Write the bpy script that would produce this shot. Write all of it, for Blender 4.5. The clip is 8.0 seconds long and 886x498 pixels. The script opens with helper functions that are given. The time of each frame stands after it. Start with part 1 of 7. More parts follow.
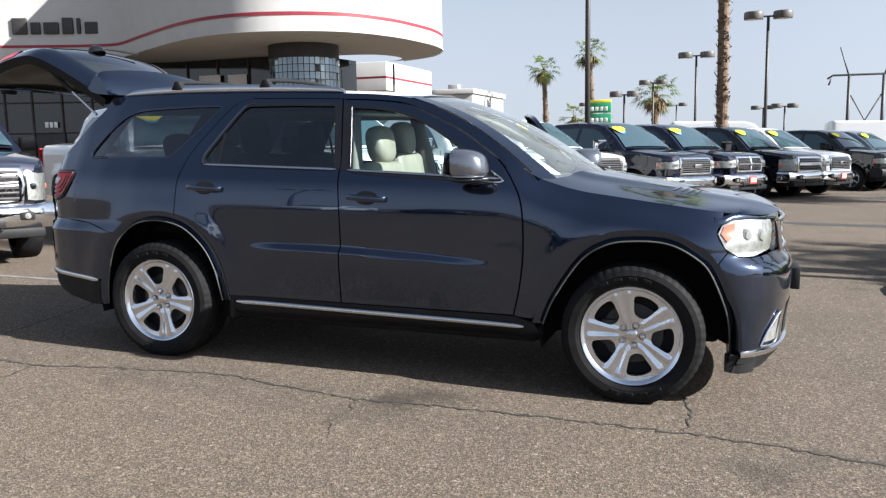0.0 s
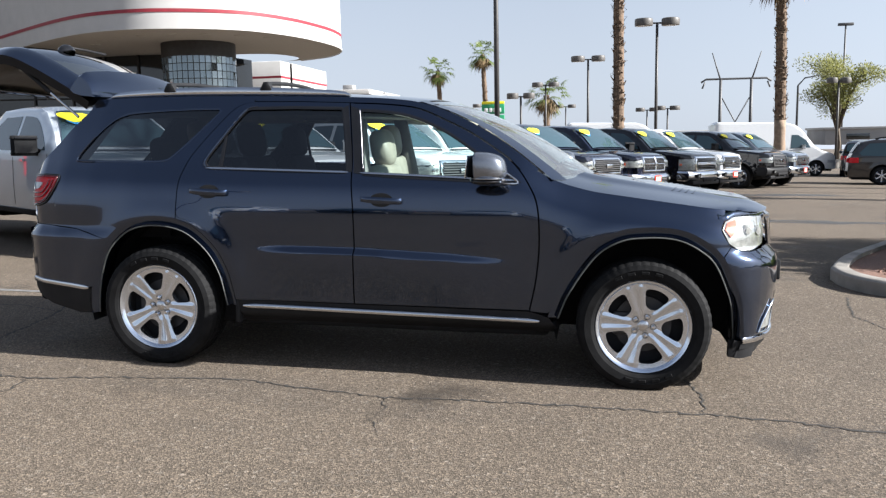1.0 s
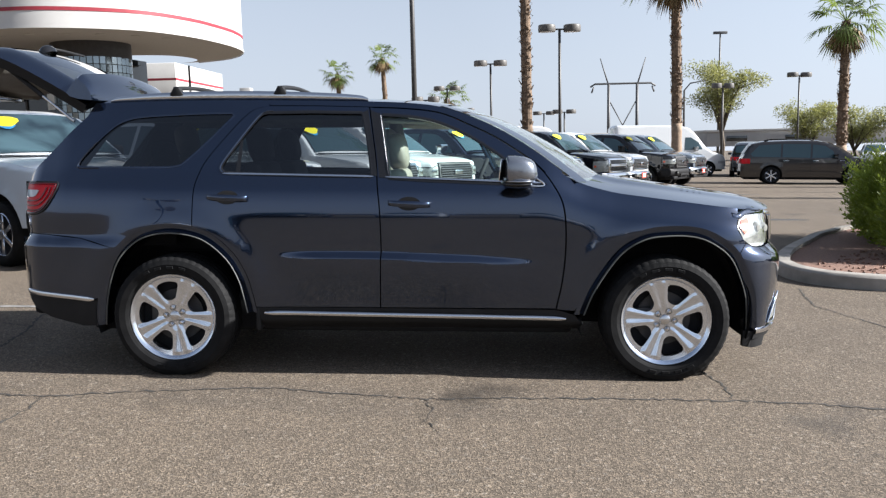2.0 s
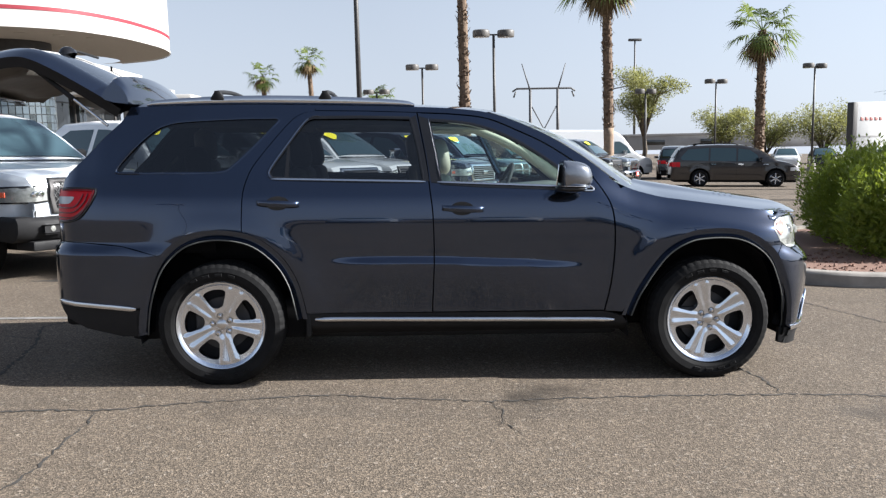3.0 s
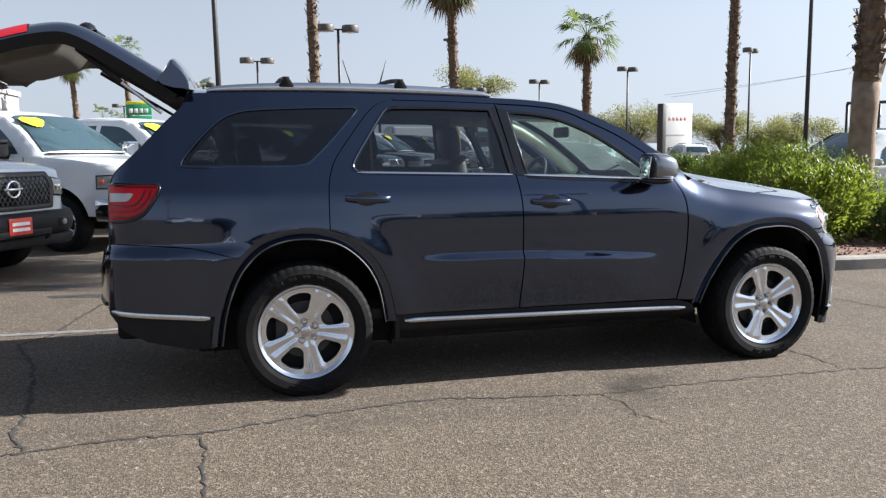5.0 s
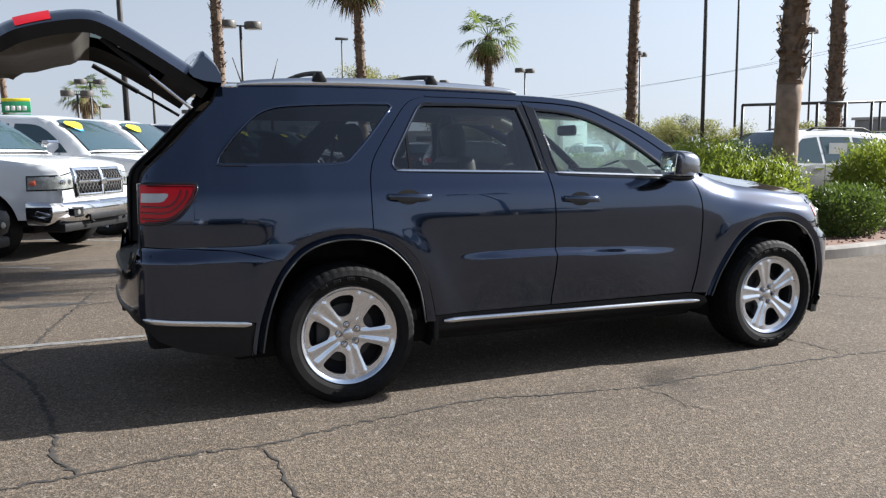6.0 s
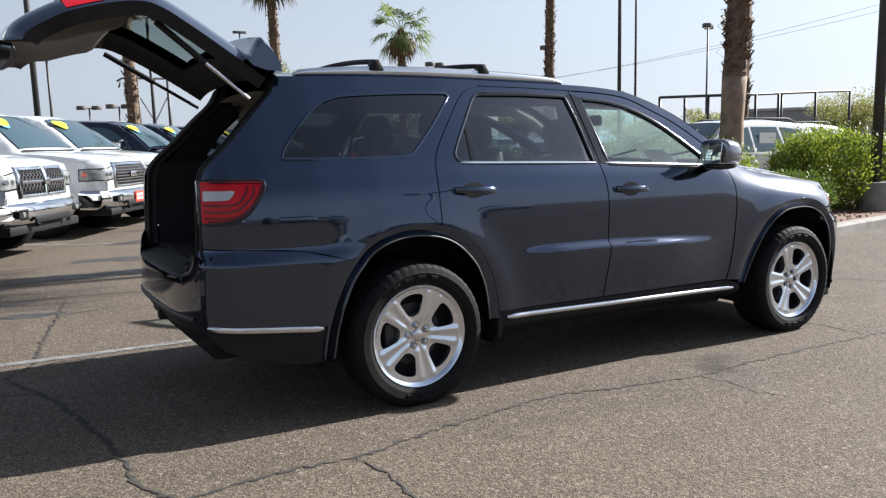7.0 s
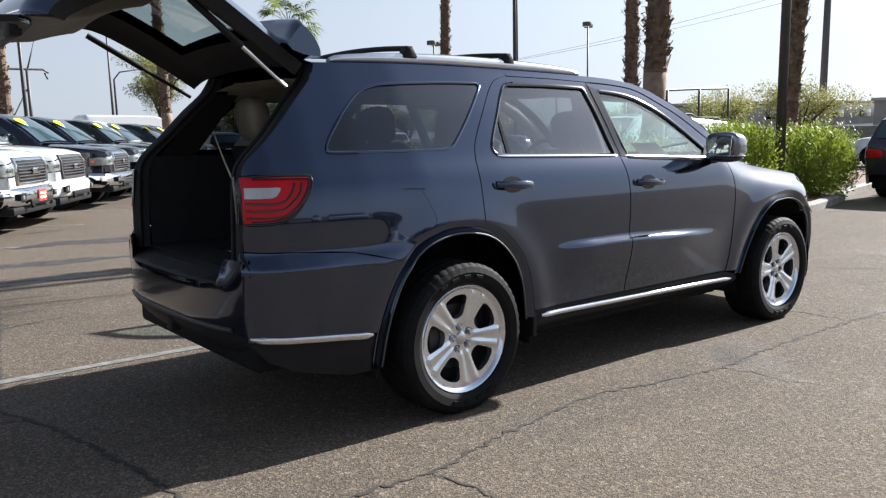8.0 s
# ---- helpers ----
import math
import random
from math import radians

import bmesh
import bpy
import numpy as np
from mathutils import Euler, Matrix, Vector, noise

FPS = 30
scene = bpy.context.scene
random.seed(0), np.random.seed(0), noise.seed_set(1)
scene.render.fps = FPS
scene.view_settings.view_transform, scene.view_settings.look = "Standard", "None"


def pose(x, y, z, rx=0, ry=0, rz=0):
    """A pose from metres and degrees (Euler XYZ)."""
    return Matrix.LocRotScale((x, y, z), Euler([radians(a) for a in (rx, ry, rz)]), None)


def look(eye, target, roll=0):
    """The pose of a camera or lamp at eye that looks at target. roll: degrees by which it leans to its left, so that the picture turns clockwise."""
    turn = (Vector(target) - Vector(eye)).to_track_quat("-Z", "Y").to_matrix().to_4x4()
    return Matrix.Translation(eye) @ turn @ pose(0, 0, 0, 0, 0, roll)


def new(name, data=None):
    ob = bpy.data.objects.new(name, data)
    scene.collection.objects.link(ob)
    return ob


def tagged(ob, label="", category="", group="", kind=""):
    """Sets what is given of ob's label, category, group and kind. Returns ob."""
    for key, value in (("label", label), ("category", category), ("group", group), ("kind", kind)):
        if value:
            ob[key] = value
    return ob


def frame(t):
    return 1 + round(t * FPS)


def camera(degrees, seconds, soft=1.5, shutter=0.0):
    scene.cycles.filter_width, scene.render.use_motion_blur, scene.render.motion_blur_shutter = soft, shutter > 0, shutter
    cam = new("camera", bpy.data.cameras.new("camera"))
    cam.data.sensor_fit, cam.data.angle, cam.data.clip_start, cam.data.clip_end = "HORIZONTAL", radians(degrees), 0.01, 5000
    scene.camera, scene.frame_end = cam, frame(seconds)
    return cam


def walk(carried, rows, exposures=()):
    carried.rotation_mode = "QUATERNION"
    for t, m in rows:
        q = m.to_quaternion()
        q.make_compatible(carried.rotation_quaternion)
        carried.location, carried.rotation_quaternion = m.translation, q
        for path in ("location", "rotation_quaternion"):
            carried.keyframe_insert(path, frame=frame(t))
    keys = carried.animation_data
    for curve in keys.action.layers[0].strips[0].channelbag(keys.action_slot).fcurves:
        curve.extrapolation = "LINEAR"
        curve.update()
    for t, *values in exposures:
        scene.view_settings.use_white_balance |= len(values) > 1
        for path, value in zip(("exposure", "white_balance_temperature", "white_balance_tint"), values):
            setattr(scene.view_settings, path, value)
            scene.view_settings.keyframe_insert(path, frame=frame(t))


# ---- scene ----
cam = camera(57.9, 8.0, soft=1.3)
PATH = [
    (0, (3.428, -4.35, 1.387), (2.797, -2.47, 1.132), 0.2),
    (0.5, (3.1, -4.55, 1.384), (2.617, -2.626, 1.13), 0.2),
    (1, (2.747, -4.678, 1.4), (2.38, -2.728, 1.147), 0.1),
    (1.5, (2.35, -4.804, 1.402), (2.117, -2.833, 1.153), -0.1),
    (2.8, (1.313, -4.88, 1.414), (1.368, -2.895, 1.174), -0.2),
    (3, (1.144, -4.899, 1.417), (1.234, -2.915, 1.18), -0.2),
    (3.5, (0.747, -4.816, 1.401), (0.94, -2.839, 1.165), -0.1),
    (4, (0.362, -4.722, 1.402), (0.662, -2.759, 1.161), 0.2),
    (4.5, (-0.058, -4.624, 1.406), (0.352, -2.681, 1.165), 0.2),
    (4.7, (-0.223, -4.564, 1.395), (0.241, -2.634, 1.152), 0.1),
    (5.8, (-1.094, -4.266, 1.389), (-0.357, -2.423, 1.143), -0.2),
    (6, (-1.246, -4.155, 1.379), (-0.453, -2.335, 1.133), -0.1),
    (6.5, (-1.606, -3.881, 1.376), (-0.691, -2.121, 1.121), -0.1),
    (7, (-1.966, -3.609, 1.368), (-0.961, -1.9, 1.107), -0.8),
    (7.5, (-2.236, -3.275, 1.363), (-1.146, -1.621, 1.089), -1.2),
    (8, (-2.518, -2.962, 1.365), (-1.271, -1.424, 1.088), -0.8),
]
walk(cam, [(t, look(eye, target, roll)) for t, eye, target, roll in PATH], [(0.0, 1.66, 6050, 10), (3.0, 1.66, 6050, 10), (4.5, 1.58, 6050, 10), (6.0, 1.49, 6050, 10), (8.0, 1.46, 6050, 10)])

# ---- light ----
SUN_FROM = Vector((1.7, -0.10, 1.02))
world = bpy.data.worlds.new("sky")
scene.world = world
world.use_nodes = True
wn = world.node_tree
sky = wn.nodes.new("ShaderNodeTexSky")
sky.sky_type = "NISHITA"
sky.sun_disc = False
sky.sun_elevation = radians(31)
sky.sun_rotation = radians(94)
sky.altitude = 600
sky.air_density = 1.0
sky.dust_density = 1.7
sky.ozone_density = 1.2
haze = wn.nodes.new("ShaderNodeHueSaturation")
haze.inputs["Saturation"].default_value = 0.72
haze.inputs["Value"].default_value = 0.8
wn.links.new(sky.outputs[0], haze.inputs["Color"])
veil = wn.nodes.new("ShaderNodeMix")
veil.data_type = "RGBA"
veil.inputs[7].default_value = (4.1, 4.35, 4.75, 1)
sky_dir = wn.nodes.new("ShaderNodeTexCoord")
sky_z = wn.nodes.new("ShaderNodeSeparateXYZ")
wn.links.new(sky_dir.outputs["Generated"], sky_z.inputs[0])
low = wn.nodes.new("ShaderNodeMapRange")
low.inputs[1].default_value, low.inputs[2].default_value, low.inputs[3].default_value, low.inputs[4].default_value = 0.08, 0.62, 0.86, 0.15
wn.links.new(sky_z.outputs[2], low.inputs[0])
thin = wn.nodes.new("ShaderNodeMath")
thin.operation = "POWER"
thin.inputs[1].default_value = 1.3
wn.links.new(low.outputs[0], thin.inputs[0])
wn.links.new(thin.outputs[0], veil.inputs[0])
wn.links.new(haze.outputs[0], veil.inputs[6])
# bright haze round the sun
to_sun = wn.nodes.new("ShaderNodeVectorMath")
to_sun.operation = "DOT_PRODUCT"
to_sun.inputs[1].default_value = SUN_FROM.normalized()
wn.links.new(sky_dir.outputs["Generated"], to_sun.inputs[0])
glow = wn.nodes.new("ShaderNodeValToRGB")
for place_, tone in ((0.0, 1.0), (0.5, 1.20), (0.8, 1.46), (1.0, 2.1)):
    stop = glow.color_ramp.elements[0] if place_ == 0 else glow.color_ramp.elements[-1] if place_ == 1 else glow.color_ramp.elements.new(place_)
    stop.color = (tone / 4, tone / 4 * (1 - 0.02 * (tone - 1)), tone / 4 * (1 - 0.05 * (tone - 1)), 1)
wn.links.new(to_sun.outputs["Value"], glow.inputs[0])
bright = wn.nodes.new("ShaderNodeVectorMath")
bright.operation = "MULTIPLY"
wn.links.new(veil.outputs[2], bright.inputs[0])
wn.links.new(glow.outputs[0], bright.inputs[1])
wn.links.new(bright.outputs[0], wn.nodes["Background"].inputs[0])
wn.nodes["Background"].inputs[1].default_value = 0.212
sun = new("sun", bpy.data.lights.new("sun", "SUN"))
sun.data.energy = 5.0
sun.data.angle = radians(0.6)
sun.data.color = (1.0, 0.945, 0.86)
sun.matrix_world = look(SUN_FROM * 20, (0, 0, 0))


# ---- materials ----
class Nodes:
    """A small wrapper to write node trees shortly."""

    def __init__(self, name):
        self.mat = bpy.data.materials.new(name)
        self.mat.use_nodes = True
        self.t = self.mat.node_tree
        self.p = self.t.nodes["Principled BSDF"]

    def add(self, kind, **inputs):
        n = self.t.nodes.new("ShaderNode" + kind)
        for k, v in inputs.items():
            self.put(n, k, v)
        return n

    def put(self, n, key, v):
        s = n.inputs[int(key[1:])] if key[0] == "i" and key[1:].isdigit() else n.inputs[key.replace("_", " ")]
        if isinstance(v, bpy.types.NodeSocket):
            self.t.links.new(v, s)
        else:
            s.default_value = v

    def set(self, **inputs):
        for k, v in inputs.items():
            self.put(self.p, k, v)
        return self

    def coords(self, scale=1.0, kind="Object"):
        c = self.add("TexCoord")
        m = self.add("Mapping")
        self.t.links.new(c.outputs[kind], m.inputs[0])
        m.inputs["Scale"].default_value = (scale,) * 3 if isinstance(scale, (int, float)) else scale
        return m.outputs[0]

    def noise(self, co, scale, detail=4.0, rough=0.55):
        return self.add("TexNoise", Vector=co, Scale=scale, Detail=detail, Roughness=rough).outputs["Fac"]

    def ramp(self, fac, stops):
        r = self.add("ValToRGB", Fac=fac)
        e = r.color_ramp.elements
        while len(e) < len(stops):
            e.new(0.5)
        for k, (pos, c) in zip(e, stops):
            k.position = pos
            k.color = (*c, 1) if len(c) == 3 else c
        return r.outputs[0]

    def mix(self, fac, a, b, blend="MIX"):
        m = self.t.nodes.new("ShaderNodeMix")
        m.data_type, m.blend_type = "RGBA", blend
        for s, v in ((m.inputs[0], fac), (m.inputs[6], a), (m.inputs[7], b)):
            if isinstance(v, bpy.types.NodeSocket):
                self.t.links.new(v, s)
            else:
                s.default_value = (*v, 1) if isinstance(v, tuple) and len(v) == 3 else v
        return m.outputs[2]

    def bump(self, height, strength=0.3, distance=0.01):
        b = self.add("Bump", Height=height, Strength=strength, Distance=distance)
        self.t.links.new(b.outputs[0], self.p.inputs["Normal"])
        return self


def rgb(*c):
    return (*c, 1.0)


def plain(name, color, rough=0.5, metal=0.0, vary=0.15, scale=6.0, bump=0.0, coat=0.0, bumpscale=60.0):
    n = Nodes(name)
    co = n.coords()
    f = n.noise(co, scale, 5.0)
    lo = tuple(c * (1 - vary) for c in color)
    hi = tuple(min(1, c * (1 + vary)) for c in color)
    n.set(Base_Color=n.ramp(f, [(0.3, lo), (0.7, hi)]), Metallic=metal, Coat_Weight=coat, Coat_Roughness=0.04)
    r = n.add("MapRange", Value=n.noise(co, scale * 3.1, 4.0), i3=max(0.02, rough * 0.85), i4=min(1, rough * 1.15)).outputs[0]
    n.set(Roughness=r)
    if bump:
        n.bump(n.noise(co, bumpscale, 3.0), bump, 0.003)
    return n.mat


def paint(name, color, metal=0.0, rough=0.35):
    """Car paint: coloured base with fine flakes under a clear coat, with a thin film of dust."""
    n = Nodes(name)
    co = n.coords()
    flake = n.noise(co, 900.0, 1.0)
    dust = n.noise(co, 2.0, 3.0, 0.5)
    lo, hi = tuple(c * 0.92 for c in color), tuple(min(1, c * 1.08) for c in color)
    base = n.ramp(flake, [(0.35, lo), (0.65, hi)])
    base = n.mix(n.add("MapRange", Value=dust, i1=0.45, i2=0.8, i3=0.0, i4=0.010).outputs[0], base, (0.32, 0.28, 0.23))
    n.set(Base_Color=base, Metallic=metal, Roughness=rough, Specular_IOR_Level=0.05, Coat_Weight=1.0, Coat_IOR=1.60)
    n.set(Coat_Roughness=n.add("MapRange", Value=dust, i1=0.3, i2=0.8, i3=0.010, i4=0.022).outputs[0])
    return n.mat


def glass(name, tint, gloss=0.02, face=0.045, rise=2.6, dust=0.0):
    """Window glass: tinted see-through sheet with a mirror reflection by Fresnel and a film of dust."""
    n = Nodes(name)
    t = n.add("BsdfTransparent", Color=rgb(*tint))
    g = n.add("BsdfGlossy", Color=rgb(0.95, 0.97, 1.0), Roughness=gloss)
    w = n.add("LayerWeight", Blend=0.5)
    f = n.t.nodes.new("ShaderNodeMath")
    f.operation = "POWER"
    f.inputs[1].default_value = rise
    n.t.links.new(w.outputs["Facing"], f.inputs[0])
    f = n.add("MapRange", Value=f.outputs[0], i3=face, i4=0.92)
    m = n.add("MixShader", Fac=f.outputs[0])
    n.t.links.new(t.outputs[0], m.inputs[1])
    n.t.links.new(g.outputs[0], m.inputs[2])
    if dust:
        film = n.add("AddShader")
        n.t.links.new(n.add("BsdfDiffuse", Color=rgb(0.42, 0.42, 0.40)).outputs[0], film.inputs[0])
        n.t.links.new(n.add("BsdfTranslucent", Color=rgb(0.42, 0.44, 0.42)).outputs[0], film.inputs[1])
        patchy = n.add("MapRange", Value=n.noise(n.coords(), 3.0, 4.0), i1=0.3, i2=0.7, i3=dust * 0.7, i4=dust * 1.3)
        d = n.add("MixShader", Fac=patchy.outputs[0])
        n.t.links.new(m.outputs[0], d.inputs[1])
        n.t.links.new(film.outputs[0], d.inputs[2])
        m = d
    n.t.links.new(m.outputs[0], n.t.nodes["Material Output"].inputs[0])
    return n.mat


def foliage(name, color, glow=0.45, vary=0.4, scale=2.0):
    """Leaves that let part of the light through."""
    n = Nodes(name)
    f = n.noise(n.coords(), scale, 4.0)
    isl = n.add("NewGeometry").outputs["Random Per Island"]
    lo, hi = tuple(c * (1 - vary) for c in color), tuple(c * (1 + vary) for c in color)
    col = n.ramp(f, [(0.3, lo), (0.7, hi)])
    col = n.mix(n.add("MapRange", Value=isl, i3=0.0, i4=0.5).outputs[0], col, (color[0] * 1.5, color[1] * 1.25, color[2] * 1.1))
    n.set(Base_Color=col, Roughness=0.5)
    t = n.add("BsdfTranslucent", Color=n.mix(0.4, col, (color[0] * 1.9, color[1] * 1.7, color[2])))
    m = n.add("MixShader", Fac=glow)
    n.t.links.new(n.p.outputs[0], m.inputs[1])
    n.t.links.new(t.outputs[0], m.inputs[2])
    n.t.links.new(m.outputs[0], n.t.nodes["Material Output"].inputs[0])
    return n.mat


def asphalt():
    n = Nodes("asphalt")
    co = n.coords()
    broad = n.noise(co, 0.11, 5.0, 0.6)
    mid = n.noise(co, 1.3, 6.0, 0.65)
    streak = n.noise(n.coords((0.14, 0.9, 1.0)), 1.0, 5.0, 0.6)
    stone = n.add("TexVoronoi", Vector=co, Scale=120.0)
    chip = n.add("TexVoronoi", Vector=co, Scale=62.0)
    fine = n.noise(co, 240.0, 3.0, 0.7)
    grit = n.noise(co, 42.0, 4.0, 0.7)
    base = n.ramp(mid, [(0.25, (0.120, 0.103, 0.085)), (0.75, (0.180, 0.153, 0.125))])
    base = n.mix(n.add("MapRange", Value=broad, i1=0.35, i2=0.7).outputs[0], base, (0.196, 0.165, 0.131))
    base = n.mix(n.add("MapRange", Value=streak, i1=0.56, i2=0.74, i3=0.0, i4=0.55).outputs[0], base, (0.080, 0.076, 0.072))
    gravel = n.ramp(stone.outputs["Color"], [(0.05, (0.24, 0.24, 0.24)), (0.5, (0.95, 0.95, 0.95)), (0.95, (2.55, 2.47, 2.35))])
    base = n.mix(n.add("MapRange", Value=chip.outputs["Color"], i1=0.80, i2=0.86, i3=0.0, i4=0.32).outputs[0], base, (0.42, 0.39, 0.35))
    base = n.mix(0.66, base, gravel, "MULTIPLY")
    base = n.mix(0.5, base, n.ramp(grit, [(0.3, (0.68, 0.68, 0.68)), (0.7, (1.32, 1.3, 1.28))]), "MULTIPLY")
    stain = n.noise(co, 0.75, 4.0, 0.5)
    base = n.mix(n.add("MapRange", Value=stain, i1=0.64, i2=0.73, i3=0.0, i4=0.6).outputs[0], base, (0.05, 0.046, 0.043))
    n.set(Base_Color=n.mix(1.0, base, (0.575, 0.553, 0.535), "MULTIPLY"))
    n.set(Roughness=n.add("MapRange", Value=stain, i1=0.6, i2=0.75, i3=0.9, i4=0.5).outputs[0])
    h = n.mix(0.5, stone.outputs["Distance"], fine)
    n.set(Specular_IOR_Level=0.22)
    n.bump(h, 0.8, 0.006)
    return n.mat


M = dict(
    paint=paint("slate_paint", (0.021, 0.036, 0.074), 0.95, 0.12),
    black_plastic=plain("black_plastic", (0.016, 0.016, 0.017), 0.55, bump=0.1),
    gloss_black=plain("gloss_black", (0.008, 0.008, 0.009), 0.12),
    rubber=plain("tyre_rubber", (0.008, 0.008, 0.0085), 0.72, vary=0.35, scale=14, bump=0.25),
    alloy=plain("polished_alloy", (0.68, 0.72, 0.79), 0.14, 0.93, vary=0.03),
    dark_metal=plain("dark_metal", (0.055, 0.053, 0.053), 0.55, 0.6),
    chrome=plain("chrome", (0.74, 0.75, 0.77), 0.05, 1.0, vary=0.03),
    mirror_cap=plain("satin_mirror_shell", (0.20, 0.215, 0.245), 0.22, 0.8, vary=0.04, coat=0.5),
    satin=plain("satin_trim", (0.62, 0.63, 0.65), 0.22, 1.0, vary=0.04),
    tint=glass("privacy_glass", (0.13, 0.145, 0.155), 0.02, 0.055, 2.3),
    clear=glass("green_glass", (0.74, 0.93, 0.90), 0.02, 0.07, 3.4),
    door_glass=glass("grey_door_glass", (0.21, 0.235, 0.25), 0.02, 0.055, 2.3),
    gate_glass=glass("tailgate_glass", (0.46, 0.54, 0.50)),
    shield=glass("windscreen_glass", (0.66, 0.82, 0.80), 0.02, 0.07, 3.2, 0.10),
    lens=glass("lamp_lens", (0.92, 0.93, 0.93)),
    reflector=plain("lamp_reflector", (0.27, 0.275, 0.26), 0.34, 0.45, vary=0.35, scale=26),
    mirror=plain("mirror_glass", (0.85, 0.87, 0.9), 0.015, 1.0, vary=0.01),
    red=plain("red_lens", (0.52, 0.003, 0.010), 0.35, vary=0.12, coat=0.2),
    red_dark=plain("dark_red_lens", (0.06, 0.003, 0.005), 0.2, coat=0.3),
    white_lens=plain("white_lens", (0.42, 0.43, 0.45), 0.15, coat=1.0),
    amber=plain("amber_lens", (0.72, 0.13, 0.06), 0.2, coat=1.0),
    leather=plain("stone_leather", (0.21, 0.188, 0.152), 0.5, bump=0.2, scale=9),
    cabin=plain("cabin_black", (0.02, 0.02, 0.022), 0.7, bump=0.2),
    gate_trim=plain("grey_brown_plastic", (0.085, 0.078, 0.068), 0.6, bump=0.2),
    dash=plain("grey_dashboard_vinyl", (0.075, 0.078, 0.074), 0.6, bump=0.2),
    carpet=plain("black_carpet", (0.012, 0.012, 0.013), 0.95, bump=0.4, bumpscale=220),
    pillar_trim=plain("cream_pillar_trim", (0.56, 0.53, 0.42), 0.6, bump=0.1),
    lining=plain("grey_headlining", (0.42, 0.39, 0.33), 0.9),
    asphalt=asphalt(),
    stain=plain("damp_asphalt", (0.042, 0.039, 0.036), 0.5, vary=0.5, scale=9, bump=0.5, bumpscale=110),
    crack=plain("crack_dirt", (0.030, 0.027, 0.024), 0.95, vary=0.4),
    line=plain("worn_line_paint", (0.15, 0.146, 0.14), 0.85, vary=0.45, scale=11),
    concrete=plain("kerb_concrete", (0.23, 0.212, 0.19), 0.9, vary=0.25, scale=4, bump=0.3, bumpscale=90),
    white_wall=plain("white_render", (0.43, 0.42, 0.405), 0.75, vary=0.05, scale=1.2, bump=0.1),
    red_paint=plain("red_stripe_paint", (0.23, 0.018, 0.030), 0.6),
    soffit=plain("soffit_plaster", (0.45, 0.425, 0.39), 0.85, vary=0.05),
    dark_glass=plain("dark_glazing", (0.012, 0.014, 0.016), 0.05, coat=0.6),
    blue_glass=plain("mirrored_glazing", (0.20, 0.235, 0.255), 0.06, 0.85, vary=0.12, scale=1.0),
    bronze=plain("bronze_pole_paint", (0.035, 0.032, 0.03), 0.5, vary=0.2),
    lamp_head=plain("grey_lamp_housing", (0.085, 0.078, 0.072), 0.5, vary=0.15),
    bark=plain("palm_bark", (0.13, 0.088, 0.058), 0.95, vary=0.5, scale=9, bump=0.8, bumpscale=30),
    bark_pale=plain("pale_palm_bark", (0.235, 0.17, 0.12), 0.95, vary=0.35, scale=5, bump=0.6, bumpscale=24),
    frond=foliage("palm_frond", (0.095, 0.135, 0.035), 0.45),
    frond_dry=plain("dry_frond", (0.17, 0.115, 0.055), 0.8, vary=0.3, scale=2.0),
    leaf=foliage("shrub_leaf", (0.15, 0.205, 0.03), 0.5, 0.35, 3.5),
    leaf_dark=foliage("hedge_leaf", (0.065, 0.105, 0.022), 0.4, 0.35, 4.0),
    leaf_tree=foliage("mesquite_leaf", (0.17, 0.185, 0.075), 0.5, 0.3, 1.0),
    wood=plain("tree_bark", (0.09, 0.07, 0.05), 0.95, vary=0.3, bump=0.6),
    gravel=plain("red_gravel", (0.15, 0.082, 0.058), 0.95, vary=0.5, scale=40, bump=0.9, bumpscale=45),
    yellow=plain("yellow_sticker", (0.86, 0.74, 0.02), 0.5, vary=0.05),
    blue=plain("blue_sticker", (0.05, 0.30, 0.62), 0.5, vary=0.05),
    paper=plain("white_paper", (0.8, 0.8, 0.78), 0.7, vary=0.03),
    sign_white=plain("white_sign_panel", (0.47, 0.47, 0.465), 0.4, vary=0.03),
    sign_red=plain("red_sign_paint", (0.62, 0.05, 0.03), 0.4),
    sign_pale_red=plain("faded_red_letter", (0.50, 0.22, 0.20), 0.5),
    sign_green=plain("green_sign_panel", (0.03, 0.30, 0.13), 0.45),
    grey_wall=plain("grey_wall", (0.28, 0.275, 0.27), 0.8, vary=0.12, scale=0.6),
    steel=plain("weathered_steel", (0.09, 0.09, 0.092), 0.6, 0.4),
    # pale blue-grey has the distance haze mixed into the hills' colour
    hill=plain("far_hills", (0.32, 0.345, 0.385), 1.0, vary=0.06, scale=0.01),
)
for k in ("carpet", "cabin", "black_plastic"):
    M[k].node_tree.nodes["Principled BSDF"].inputs["Specular IOR Level"].default_value = 0.14
M["red"].node_tree.nodes["Principled BSDF"].inputs["Specular IOR Level"].default_value = 0.2
M["rubber"].node_tree.nodes["Principled BSDF"].inputs["Specular IOR Level"].default_value = 0.14


# ---- building blocks ----
def thing(name, m=None, label="", category="", group="", kind=""):
    ob = new(name)
    if m is not None:
        ob.matrix_world = m
    return tagged(ob, label, category, group, kind)


